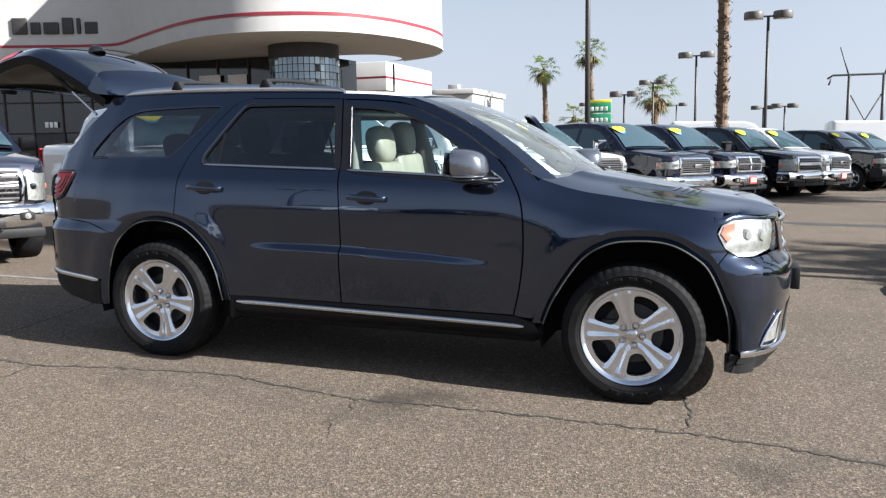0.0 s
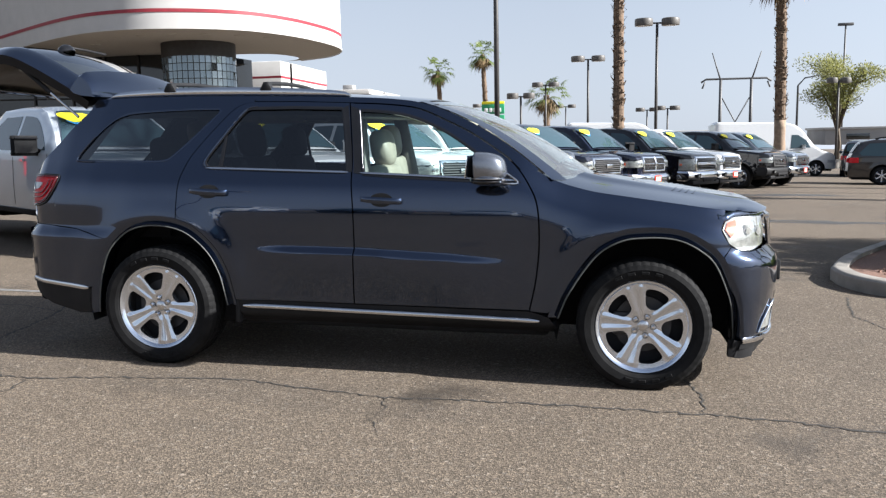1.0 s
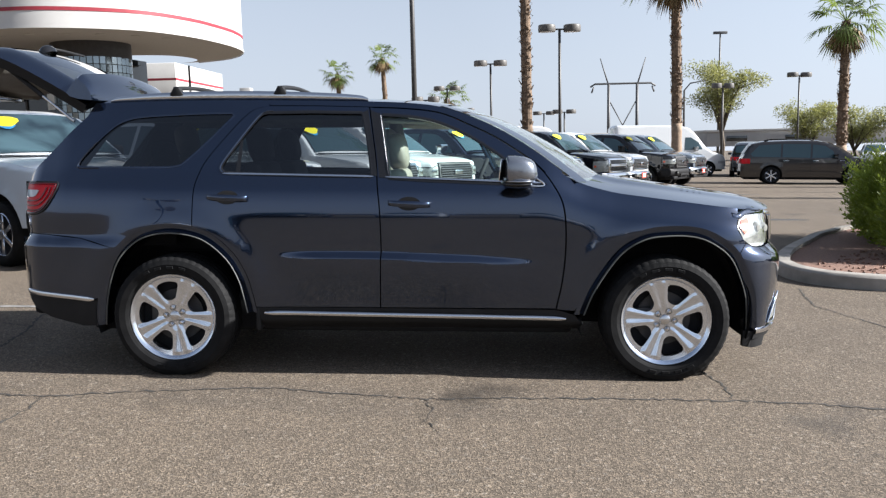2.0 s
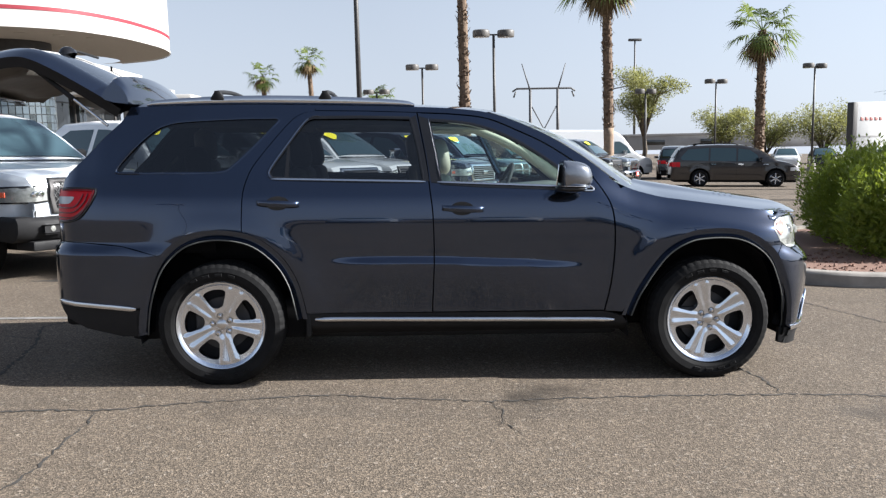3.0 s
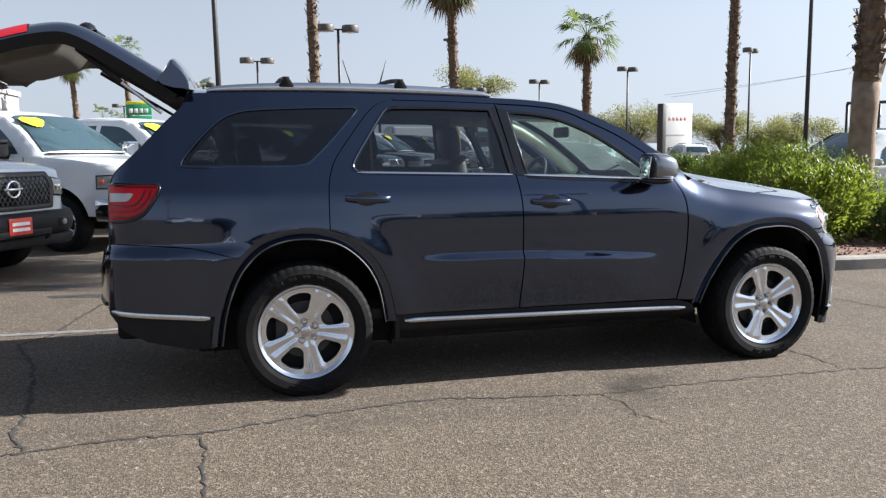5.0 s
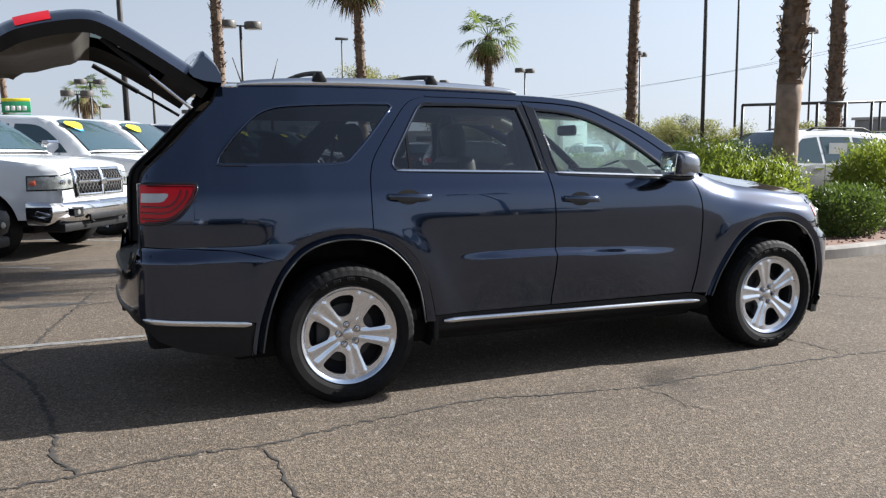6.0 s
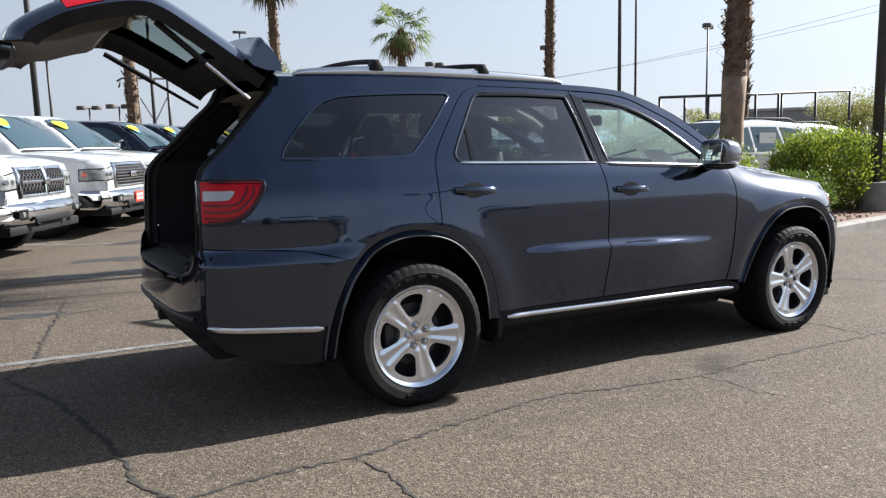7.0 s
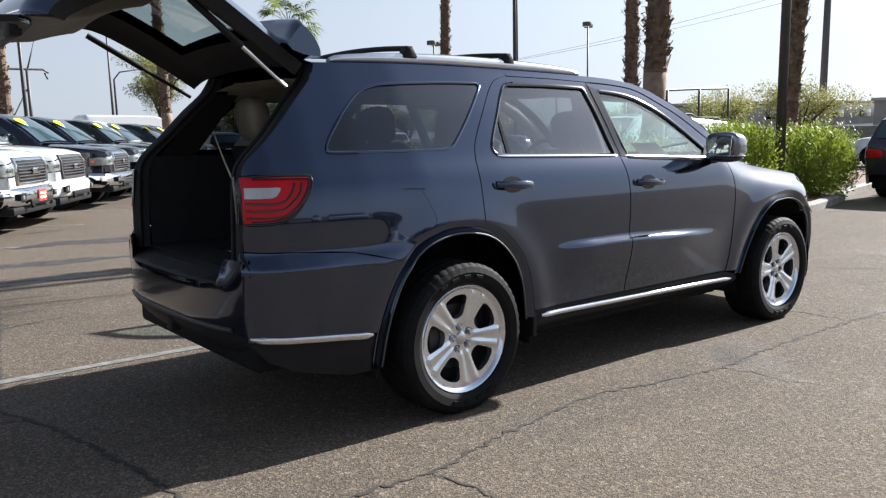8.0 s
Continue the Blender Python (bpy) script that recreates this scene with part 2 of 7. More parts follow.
def part(name, bm, material, parent=None, label="", smooth=True, normals=None):
    """Links bm as one mesh object under parent."""
    me = bpy.data.meshes.new(name)
    bm.to_mesh(me)
    bm.free()
    me.materials.append(material)
    me.shade_smooth() if smooth is True else me.shade_flat()
    if isinstance(smooth, (int, float)) and smooth is not True and smooth is not False:
        me.shade_smooth()
        me.set_sharp_from_angle(angle=radians(smooth))
    if normals:
        me.shade_smooth()
        me.normals_split_custom_set(normals)
    ob = new(name, me)
    if parent is not None:
        ob.parent = parent
    if label:
        ob["label"] = label
    return ob


def solo(name, bm, material, label, category, group="", kind="", smooth=35):
    return tagged(part(name, bm, material, None, "", smooth), label, category, group, kind)


def box(x0, x1, y0, y1, z0, z1, bevel=0.0, bm=None, m=None, seg=2):
    own = bmesh.new()
    bmesh.ops.create_cube(own, size=1)
    for v in own.verts:
        v.co = Vector(((x0 + x1) / 2 + v.co.x * (x1 - x0), (y0 + y1) / 2 + v.co.y * (y1 - y0), (z0 + z1) / 2 + v.co.z * (z1 - z0)))
    if bevel:
        bmesh.ops.bevel(own, geom=own.edges[:], offset=bevel, segments=seg, affect="EDGES", profile=0.5)
    if m is not None:
        bmesh.ops.transform(own, matrix=m, verts=own.verts)
    return join(bm, own)


def join(bm, own):
    if bm is None:
        return own
    me = bpy.data.meshes.new("tmp")
    own.to_mesh(me)
    own.free()
    bm.from_mesh(me)
    bpy.data.meshes.remove(me)
    return bm


def sheet(rows, bm=None, closed=False, cap=False):
    """A skin over rows of points, all rows of one length. closed: rows are rings."""
    bm = bm or bmesh.new()
    vs = [[bm.verts.new(p) for p in row] for row in rows]
    n = len(rows[0])
    for a, b in zip(vs, vs[1:]):
        for i in range(n if closed else n - 1):
            j = (i + 1) % n
            bm.faces.new((a[i], a[j], b[j], b[i]))
    if cap:
        bm.faces.new(vs[0][::-1])
        bm.faces.new(vs[-1])
    return bm


def lathe(profile, n=32, axis="z", bm=None, m=None):
    """Turns (radius, height) points about an axis."""
    rows = []
    for k in range(n):
        a = 2 * math.pi * k / n
        rows.append([(r * math.cos(a), r * math.sin(a), h) for r, h in profile])
    own = bmesh.new()
    vs = [[own.verts.new(p) for p in row] for row in rows]
    for k in range(n):
        a, b = vs[k], vs[(k + 1) % n]
        for i in range(len(profile) - 1):
            own.faces.new((a[i], b[i], b[i + 1], a[i + 1]))
    bmesh.ops.remove_doubles(own, verts=own.verts, dist=1e-5)
    if axis == "y":
        bmesh.ops.transform(own, matrix=Matrix.Rotation(radians(90), 4, "X"), verts=own.verts)
    if axis == "x":
        bmesh.ops.transform(own, matrix=Matrix.Rotation(radians(90), 4, "Y"), verts=own.verts)
    if m is not None:
        bmesh.ops.transform(own, matrix=m, verts=own.verts)
    bmesh.ops.recalc_face_normals(own, faces=own.faces)
    return join(bm, own)


def tube(points, radius, n=8, bm=None):
    """A round bar along points; radius is a number or one for each point."""
    pts = [Vector(p) for p in points]
    rs = radius if isinstance(radius, (list, tuple)) else [radius] * len(pts)
    rows = []
    side = None
    for i, p in enumerate(pts):
        d = (pts[min(i + 1, len(pts) - 1)] - pts[max(i - 1, 0)]).normalized()
        side = d.orthogonal().normalized() if side is None else (side - d * side.dot(d)).normalized()
        up = d.cross(side)
        rows.append([p + rs[i] * (math.cos(2 * math.pi * k / n) * side + math.sin(2 * math.pi * k / n) * up) for k in range(n)])
    own = sheet(rows, None, True, True)
    bmesh.ops.recalc_face_normals(own, faces=own.faces)
    return join(bm, own)


def arc(cx, cz, r, a0, a1, n=12):
    return [(cx + r * math.cos(radians(a0 + (a1 - a0) * k / n)), cz + r * math.sin(radians(a0 + (a1 - a0) * k / n))) for k in range(n + 1)]


def curve(pts, per=5):
    """Catmull-Rom through 2D points."""
    p = [np.array(q, float) for q in pts]
    out = []
    for i in range(len(p) - 1):
        a, b, c, d = p[max(i - 1, 0)], p[i], p[i + 1], p[min(i + 2, len(p) - 1)]
        for k in range(per):
            t = k / per
            out.append(tuple(0.5 * ((2 * b) + (c - a) * t + (2 * a - 5 * b + 4 * c - d) * t * t + (3 * b - 3 * c + d - a) * t ** 3)))
    out.append(tuple(p[-1]))
    return out


def smooth_table(xs, ys, sigma, step=0.004):
    """A table read with soft bends instead of kinks."""
    g = np.arange(xs[0] - 1, xs[-1] + 1, step)
    v = np.interp(g, xs, ys)
    k = np.exp(-0.5 * (np.arange(-3 * sigma, 3 * sigma + step, step) / sigma) ** 2)
    pad = len(k)
    v = np.convolve(np.pad(v, pad, mode="edge"), k / k.sum(), "same")[pad:-pad]
    return lambda t: float(np.interp(t, g, v))


def ease(a, b, t):
    t = min(1.0, max(0.0, (t - a) / (b - a)))
    return t * t * (3 - 2 * t)


def panel(name, outline, holes, place, material, parent, step=0.06, lip=0.03, label="", vstep=None, outward=None, e=7e-3):
    """A sheet-metal panel: a flat outline with holes, cut into a fine net, laid onto the surface place(u, v), with turned-in edges."""
    rings = [outline, *holes]
    flat = [Vector((u, v, 0)) for r in rings for u, v in r]
    from_mathutils = tessellate([[Vector((u, v, 0)) for u, v in r] for r in rings])
    bm = bmesh.new()
    vs = [bm.verts.new(p) for p in flat]
    for a, b, c in from_mathutils:
        try:
            bm.faces.new((vs[a], vs[b], vs[c]))
        except ValueError:
            pass
    for axis, st in ((0, step), (1, vstep or step)):
        lo, hi = min(p[axis] for p in flat), max(p[axis] for p in flat)
        k = math.floor(lo / st) + 1
        while k * st < hi - 1e-4:
            co, no = Vector((0, 0, 0)), Vector((0, 0, 0))
            co[axis], no[axis] = k * st, 1
            bmesh.ops.bisect_plane(bm, geom=bm.verts[:] + bm.edges[:] + bm.faces[:], plane_co=co, plane_no=no, dist=1e-5)
            k += 1
    bmesh.ops.dissolve_degenerate(bm, edges=bm.edges, dist=1e-5)
    normal = {}
    want = Vector(outward)
    for v in bm.verts:
        u, w = v.co.x, v.co.y
        p = Vector(place(u, w))
        n = (Vector(place(u + e, w)) - Vector(place(u - e, w))).cross(Vector(place(u, w + e)) - Vector(place(u, w - e))).normalized()
        normal[v] = -n if n.dot(want) < 0 else n
        v.co = p
    bm.normal_update()
    for f in bm.faces:
        if sum((normal[v] for v in f.verts), Vector()).dot(f.normal) < 0:
            f.normal_flip()
    main = set(bm.faces)
    rim = {}
    if lip:
        for ed in [ed for ed in bm.edges if len(ed.link_faces) == 1]:
            f = ed.link_faces[0]
            lp = next(l for l in f.loops if l.edge == ed)
            a, b = lp.vert, lp.link_loop_next.vert
            for v in (a, b):
                if v not in rim:
                    rim[v] = bm.verts.new(v.co - normal[v] * lip)
            bm.faces.new((b, a, rim[a], rim[b]))
    bm.normal_update()
    bm.verts.index_update()
    bm.faces.index_update()
    loops = []
    for f in bm.faces:
        for l in f.loops:
            loops.append(tuple(normal[l.vert]) if f in main else tuple(f.normal))
    return part(name, bm, material, parent, label, True, loops)


from mathutils.geometry import tessellate_polygon as tessellate

# ---- the dark sport utility car ----
YC = 0.93
side_w = smooth_table([0.15, 0.25, 0.35, 0.50, 0.65, 0.80, 0.95, 1.02, 1.10, 1.16, 1.21, 1.26, 1.32, 1.50, 1.66, 1.75],
                      [0.855, 0.878, 0.893, 0.908, 0.917, 0.926, 0.934, 0.934, 0.926, 0.911, 0.885, 0.852, 0.823, 0.742, 0.662, 0.615], 0.022)
hood_edge = smooth_table([2.2, 2.32, 2.42, 2.55, 2.74, 3.12, 3.35, 3.60, 3.85], [1.30, 1.30, 1.255, 1.19, 1.14, 1.09, 1.06, 1.028, 1.00], 0.04)
rear_upper = smooth_table([-1.12, -1.06, -1.02, -0.95, -0.75, -0.50, -0.2, 0.3], [0.42, 0.27, 0.20, 0.135, 0.075, 0.035, 0.008, 0.0], 0.02)
rear_lower = smooth_table([-1.2, -1.12, -1.07, -1.02, -0.92, -0.75, -0.5, -0.2], [0.55, 0.34, 0.20, 0.13, 0.075, 0.035, 0.010, 0.0], 0.02)
nose = smooth_table([0.15, 0.22, 0.30, 0.42, 0.60, 0.73, 0.785, 0.82, 1.00, 1.08], [3.80, 3.84, 3.875, 3.88, 3.905, 3.905, 3.87, 3.832, 3.825, 3.78], 0.018)
ledge_z = smooth_table([0.6, 0.9, 1.5, 2.3], [0.762, 0.772, 0.763, 0.722], 0.25)


def blunt(z):
    return 4.6 - 1.2 * ease(0.74, 0.84, z)


def half_width(x, z):
    """The body's half width at a place along the car and a height."""
    zt = hood_edge(x)
    w = side_w(z + (1.30 - zt) * ease(0.72, zt, z))
    k = ease(0.80, 0.885, z)
    w -= k * rear_upper(x) + (1 - k) * rear_lower(x)
    if x > 3.2:
        u = min(0.999, (x - 3.2) / (nose(z) - 3.2))
        w *= (1 - u ** blunt(z)) ** 0.5
    for cx in (0.0, 3.046):
        r = math.hypot(x - cx, z - 0.385)
        w += 0.020 * math.exp(-((r - 0.56) / 0.10) ** 2)
    on = ease(0.60, 1.0, x) * (1 - ease(1.75, 2.36, x))
    d = ledge_z(x) - z
    w += 0.031 * on * (ease(-0.020, 0.022, d) * (1 - ease(0.04, 0.34, d)))
    return w


def on_side(s):
    return lambda u, v: (u, YC - s * half_width(u, v), v)


REAR_ARCH = [(0.525, 0.40), (0.50, 0.53), (0.465, 0.65), (0.39, 0.78), (0.26, 0.895), (0.12, 0.948), (-0.06, 0.958), (-0.23, 0.91), (-0.36, 0.80), (-0.44, 0.66), (-0.495, 0.48), (-0.52, 0.30)]
FRONT_ARCH = [(2.495, 0.40), (2.55, 0.55), (2.65, 0.72), (2.76, 0.85), (2.90, 0.927), (3.04, 0.948), (3.18, 0.946), (3.29, 0.920), (3.40, 0.858), (3.474, 0.787), (3.54, 0.66), (3.591, 0.519), (3.612, 0.36), (3.615, 0.285)]
R_ARCH, F_ARCH = curve(REAR_ARCH, 5), curve(FRONT_ARCH, 5)
C_CUT = curve([(0.14, 0.945), (0.14, 1.05), (0.145, 1.18), (0.165, 1.27), (0.205, 1.355), (0.33, 1.52), (0.43, 1.635), (0.50, 1.675), (0.57, 1.687)], 4)
B_CUT = curve([(1.215, 1.675), (1.268, 1.38), (1.288, 1.20), (1.305, 1.05), (1.312, 0.85), (1.310, 0.70), (1.300, 0.43)], 4)
A_CUT = curve([(2.24, 1.335), (2.31, 1.265), (2.37, 1.18), (2.415, 1.09), (2.435, 0.97), (2.438, 0.79), (2.42, 0.60), (2.385, 0.43)], 4)
DOOR_TOP = curve([(1.215, 1.675), (1.45, 1.665), (1.66, 1.637), (1.85, 1.560), (2.03, 1.472), (2.24, 1.335)], 5)
ROOF_EDGE = curve([(-0.60, 1.715), (0.0, 1.727), (0.56, 1.725), (1.22, 1.713), (1.52, 1.697), (1.70, 1.668), (1.88, 1.606), (2.07, 1.515), (2.26, 1.395), (2.42, 1.272)], 5)
Q_GLASS = curve([(-0.645, 1.318), (-0.62, 1.365), (-0.54, 1.46), (-0.44, 1.555), (-0.36, 1.598), (-0.24, 1.62), (0.09, 1.637), (0.33, 1.640)], 4) + curve([(0.345, 1.628), (0.19, 1.46), (0.07, 1.345), (0.03, 1.318), (-0.03, 1.308)], 3) + [(-0.25, 1.306), (-0.50, 1.306), (-0.635, 1.308)]
R_GLASS = curve([(0.325, 1.272), (0.303, 1.295), (0.315, 1.335), (0.385, 1.44), (0.505, 1.61), (0.56, 1.642)], 4) + [(0.85, 1.645), (1.165, 1.638)] + curve([(1.172, 1.63), (1.215, 1.45), (1.248, 1.25)], 4) + [(0.9, 1.253), (0.5, 1.264)]
F_GLASS = [(1.292, 1.620)] + curve([(1.30, 1.625), (1.45, 1.615), (1.58, 1.595), (1.70, 1.558), (1.84, 1.494), (1.98, 1.408), (2.11, 1.315), (2.235, 1.215)], 4) + [(2.235, 1.195), (1.9, 1.21), (1.6, 1.222), (1.362, 1.235), (1.33, 1.42)]
HEADLAMP = curve([(3.468, 0.936), (3.488, 0.978), (3.53, 1.004), (3.62, 1.008), (3.735, 0.995)], 3) + curve([(3.748, 0.965), (3.745, 0.88), (3.735, 0.838)], 2) + curve([(3.65, 0.815), (3.570, 0.822), (3.505, 0.862)], 3)
TAIL = curve([(-1.03, 1.205), (-0.90, 1.207), (-0.785, 1.205), (-0.765, 1.198), (-0.772, 1.165), (-0.81, 1.10), (-0.855, 1.045), (-0.90, 1.020), (-0.96, 1.008), (-1.035, 1.006)], 3)


def offset(ring, d):
    """Moves a closed 2D ring inwards (d > 0) along its own normals."""
    area = sum(a[0] * b[1] - b[0] * a[1] for a, b in zip(ring, ring[1:] + ring[:1]))
    s = 1 if area > 0 else -1
    out = []
    n = len(ring)
    for i in range(n):
        a, b = np.array(ring[i - 1]), np.array(ring[(i + 1) % n])
        t = (b - a) / (np.linalg.norm(b - a) + 1e-9)
        out.append((ring[i][0] - s * t[1] * d, ring[i][1] + s * t[0] * d))
    return out


def ring_band(outer, inner, place, proud, depth, out):
    """A moulding between two rings of the same count: bulging band with a turned-in inner edge."""
    rows = []
    for (a, b), (c, d) in zip(outer + outer[:1], inner + inner[:1]):
        p, q = Vector(place(a, b)), Vector(place(c, d))
        rows.append([p - out * depth, p + out * proud * 0.6, p.lerp(q, 0.3) + out * proud, p.lerp(q, 0.7) + out * proud, q + out * proud * 0.6, q - out * depth])
    bm = sheet(rows)
    bmesh.ops.remove_doubles(bm, verts=bm.verts, dist=1e-6)
    bmesh.ops.recalc_face_normals(bm, faces=bm.faces)
    return bm


SPOKES = {}


def wheel(parent, name, x, y, s, window=101.0, radius=0.385, rim=0.268):
    """Alloy wheel with five broad spokes; s is 1 where its face looks to -y."""
    hub = thing(name)
    hub.parent = parent
    hub.matrix_world = Matrix.Translation((x, y, radius - 0.013)) @ (Matrix.Identity(4) if s > 0 else Matrix.Rotation(math.pi, 4, "Z"))
    R = radius
    prof = [(rim + 0.004, 0.005), (rim + 0.012, -0.014), (rim + 0.03, -0.024), (R - 0.05, -0.030), (R - 0.022, -0.020), (R - 0.006, 0.000)]
    blocks = []
    n = 150
    rows = []
    for k in range(n):
        a = 2 * math.pi * k / n
        cut = 0.0028 if k % 3 == 0 else 0.0
        p = list(prof)
        p[5] = (R - 0.006 - cut, 0.0)
        p[4] = (R - 0.022 - cut * 0.8, -0.020 + cut * 0.7)
        for g, (yy, rr) in enumerate([(0.030, R), (0.050, R), (0.052, R - 0.009), (0.062, R - 0.009), (0.064, R), (0.105, R + 0.001), (0.107, R - 0.009), (0.119, R - 0.009), (0.121, R + 0.001),
                                      (0.165, R), (0.167, R - 0.009), (0.177, R - 0.009), (0.179, R), (0.205, R), (0.235, R - 0.006), (0.25, R - 0.03), (0.25, rim)]):
            p.append((rr - (cut if rr > R - 0.004 else 0), yy))
        rows.append([(r * math.cos(a), yy, r * math.sin(a)) for r, yy in p])
    bm = sheet(rows + rows[:1])
    for v in bm.verts:
        if v.co.z < -(R - 0.013):
            v.co.z = -(R - 0.013)
    bmesh.ops.remove_doubles(bm, verts=bm.verts, dist=1e-5)
    bmesh.ops.recalc_face_normals(bm, faces=bm.faces)
    part("tyre", bm, M["rubber"], hub, "worn black all-season tyre", 13)
    # raised blank letter bars on the sidewall
    for a0 in (62, 76, 90, 104, 242, 256, 270, 284):
        part("sidewall_marking", box(-0.022, 0.022, -0.0325, -0.026, R - 0.078, R - 0.060, 0.002, None, Matrix.Rotation(radians(a0 - 90), 4, "Y"), 1), M["rubber"], hub, "", 35)
    # dark barrel colour stands for the shade seen between the spokes
    bm = lathe([(rim - 0.030, 0.21), (rim - 0.027, 0.024)], 48, "y")
    for v in bm.verts:
        v.co.y = -v.co.y
    bmesh.ops.recalc_face_normals(bm, faces=bm.faces)
    part("rim_barrel", bm, M["dark_metal"], hub, "brake-dusted inner barrel", 40)
    bm = lathe([(rim - 0.027, 0.024), (rim - 0.012, -0.004), (rim + 0.002, -0.010), (rim + 0.009, -0.004), (rim + 0.006, 0.012)], 72, "y")
    # lathe about y turns heights to -y: mirror back
    for v in bm.verts:
        v.co.y = -v.co.y
    bmesh.ops.recalc_face_normals(bm, faces=bm.faces)
    part("rim", bm, M["alloy"], hub, "polished alloy rim", 40)
    ring = [((rim - 0.008) * math.cos(2 * math.pi * k / 90), (rim - 0.008) * math.sin(2 * math.pi * k / 90)) for k in range(90)]
    holes = []
    for k in range(5):
        c = radians(window + 72 * k)
        q = []
        for r, da in ((0.104, 0), (0.108, 8), (0.122, 16), (0.158, 18.5), (0.196, 19.5), (0.214, 18), (0.222, 12), (0.225, 0)):
            q.append((r, radians(da)))
        h = [(r, a) for r, a in q] + [(r, -a) for r, a in q[-2:0:-1]]
        pts = [(r * math.cos(c + a), r * math.sin(c + a)) for r, a in h]
        holes.append(curve(pts + pts[:1], 3)[:-1])

    def face(u, v):
        r = math.hypot(u, v)
        a = (math.atan2(v, u) - radians(window + 36)) % radians(72)
        a = min(a, radians(72) - a)
        off = r * math.sin(a)
        dish = 0.030 * (1 - (r / 0.26) ** 2) - 0.002
        on_spoke = ease(0.050, 0.095, r) * (1 - ease(0.225, 0.256, r))
        line = 0.014 + 0.15 * max(0.0, r - 0.05)
        crown = -0.007 * (1 - ease(-0.004, 0.026, off - line)) * on_spoke
        hollow = 0.006 * (1 - ease(0.0, line * 1.0, off)) * on_spoke
        return (u, 0.008 + dish * 0.70 + crown + hollow, v)

    if window not in SPOKES:
        SPOKES[window] = panel("spokes", ring, holes, face, M["alloy"], hub, 0.008, 0.035, "five broad polished spokes", None, (0, -1, 0), 4e-3).data
    else:
        sp = new("spokes", SPOKES[window])
        sp.parent = hub
        sp["label"] = "five broad polished spokes"
    part("brake_disc", lathe([(0.03, -0.085), (0.165, -0.085), (0.165, -0.10), (0.03, -0.10)], 40, "y"), M["dark_metal"], hub, "", 35)
    part("wheel_back", lathe([(0.0, -0.115), (rim - 0.03, -0.115)], 32, "y"), M["cabin"], hub)
    part("brake_caliper", box(-0.17, -0.07, 0.065, 0.12, -0.07, 0.07, 0.015), M["dark_metal"], hub, "", 35)
    part("centre_cap", lathe([(0.0, -0.017), (0.026, -0.018), (0.032, -0.022), (0.036, -0.032)], 24, "y"), M["satin"], hub, "", 35)
    for k in range(5):
        a = radians(window + 72 * k)
        nut = lathe([(0.0, 0.0), (0.008, -0.001), (0.0115, -0.006), (0.012, -0.026)], 6, "y")
        pocket = lathe([(0.0195, -0.026), (0.0185, -0.0165), (0.0165, -0.0165), (0.0155, -0.021), (0.0, -0.021)], 18, "y")
        loc = Matrix.Translation((0.057 * math.cos(a), 0.006, 0.057 * math.sin(a)))
        bmesh.ops.transform(nut, matrix=loc, verts=nut.verts)
        bmesh.ops.transform(pocket, matrix=loc, verts=pocket.verts)
        part("wheel_nut", nut, M["chrome"], hub, "", 35)
        part("nut_pocket", pocket, M["black_plastic"], hub, "", 35)
    return hub


def strip_on_side(name, x0, x1, zf, height, s, material, parent, proud=0.012, label="", n=40, taper=0.04):
    """A raised trim strip along the body side; zf gives its mid height."""
    rows = []
    for k in range(n + 1):
        x = x0 + (x1 - x0) * k / n
        e = min(1.0, (x - x0) / taper + 0.15, (x1 - x) / taper + 0.15)
        h, z, pr = height * (0.35 + 0.65 * e), zf(x), proud * (0.3 + 0.7 * e)
        row = []
        for dz, q in ((-0.5, -0.004), (-0.46, 0.5), (-0.25, 0.95), (0.1, 1.0), (0.4, 0.7), (0.5, -0.004)):
            zz = z + dz * h
            row.append((x, YC - s * (half_width(x, zz) + q * pr), zz))
        rows.append(row)
    bm = sheet(rows, None, False, False)
    bmesh.ops.holes_fill(bm, edges=bm.edges)
    bmesh.ops.recalc_face_normals(bm, faces=bm.faces)
    return part(name, bm, material, parent, label, 50)


suv = thing("sport_utility_car", Matrix.Identity(4), "dark slate-blue sport utility car with its tailgate raised", "car")


def door_furniture(parent, s, x0, z0, glass_ring, material, name="handle"):
    y = lambda x, z, d=0.0: YC - s * (half_width(x, z) + d)
    bm = bmesh.new()
    rows = []
    for k in range(17):
        t = k / 16
        x = x0 + 0.255 * t
        d = 0.012 + 0.034 * math.sin(math.pi * t) ** 0.5
        h = 0.0165 + 0.004 * math.sin(math.pi * t)
        z = z0 - 0.012 * t
        rows.append([(x, y(x, z, d + 0.010 * math.cos(a)), z + h * math.sin(a)) for a in [2 * math.pi * i / 10 for i in range(10)]])
    bm = sheet(rows, None, True, True)
    bmesh.ops.recalc_face_normals(bm, faces=bm.faces)
    part(name, bm, M["paint"], parent, "body-coloured pull handle", 50)
    # near-black disc, laid proud of the door, paints the shade behind the handle
    ring = [(x0 + 0.125 + 0.072 * math.cos(a), z0 - 0.006 + 0.042 * math.sin(a)) for a in [2 * math.pi * i / 24 for i in range(24)]]
    panel("handle_recess", ring, [], lambda u, v: (u, y(u, v, 0.003), v), M["carpet"], parent, 0.05, 0.0, "", None, (0, -s, 0))
    part("lock_cover", lathe([(0, -0.012), (0.013, -0.010), (0.016, 0.0)], 16, "y", None, Matrix.Translation((x0 + 0.235, y(x0 + 0.235, z0, 0.004), z0 - 0.012)) @ Matrix.Diagonal((1.3, s, 1, 1))), M["paint"], parent, "", 35)


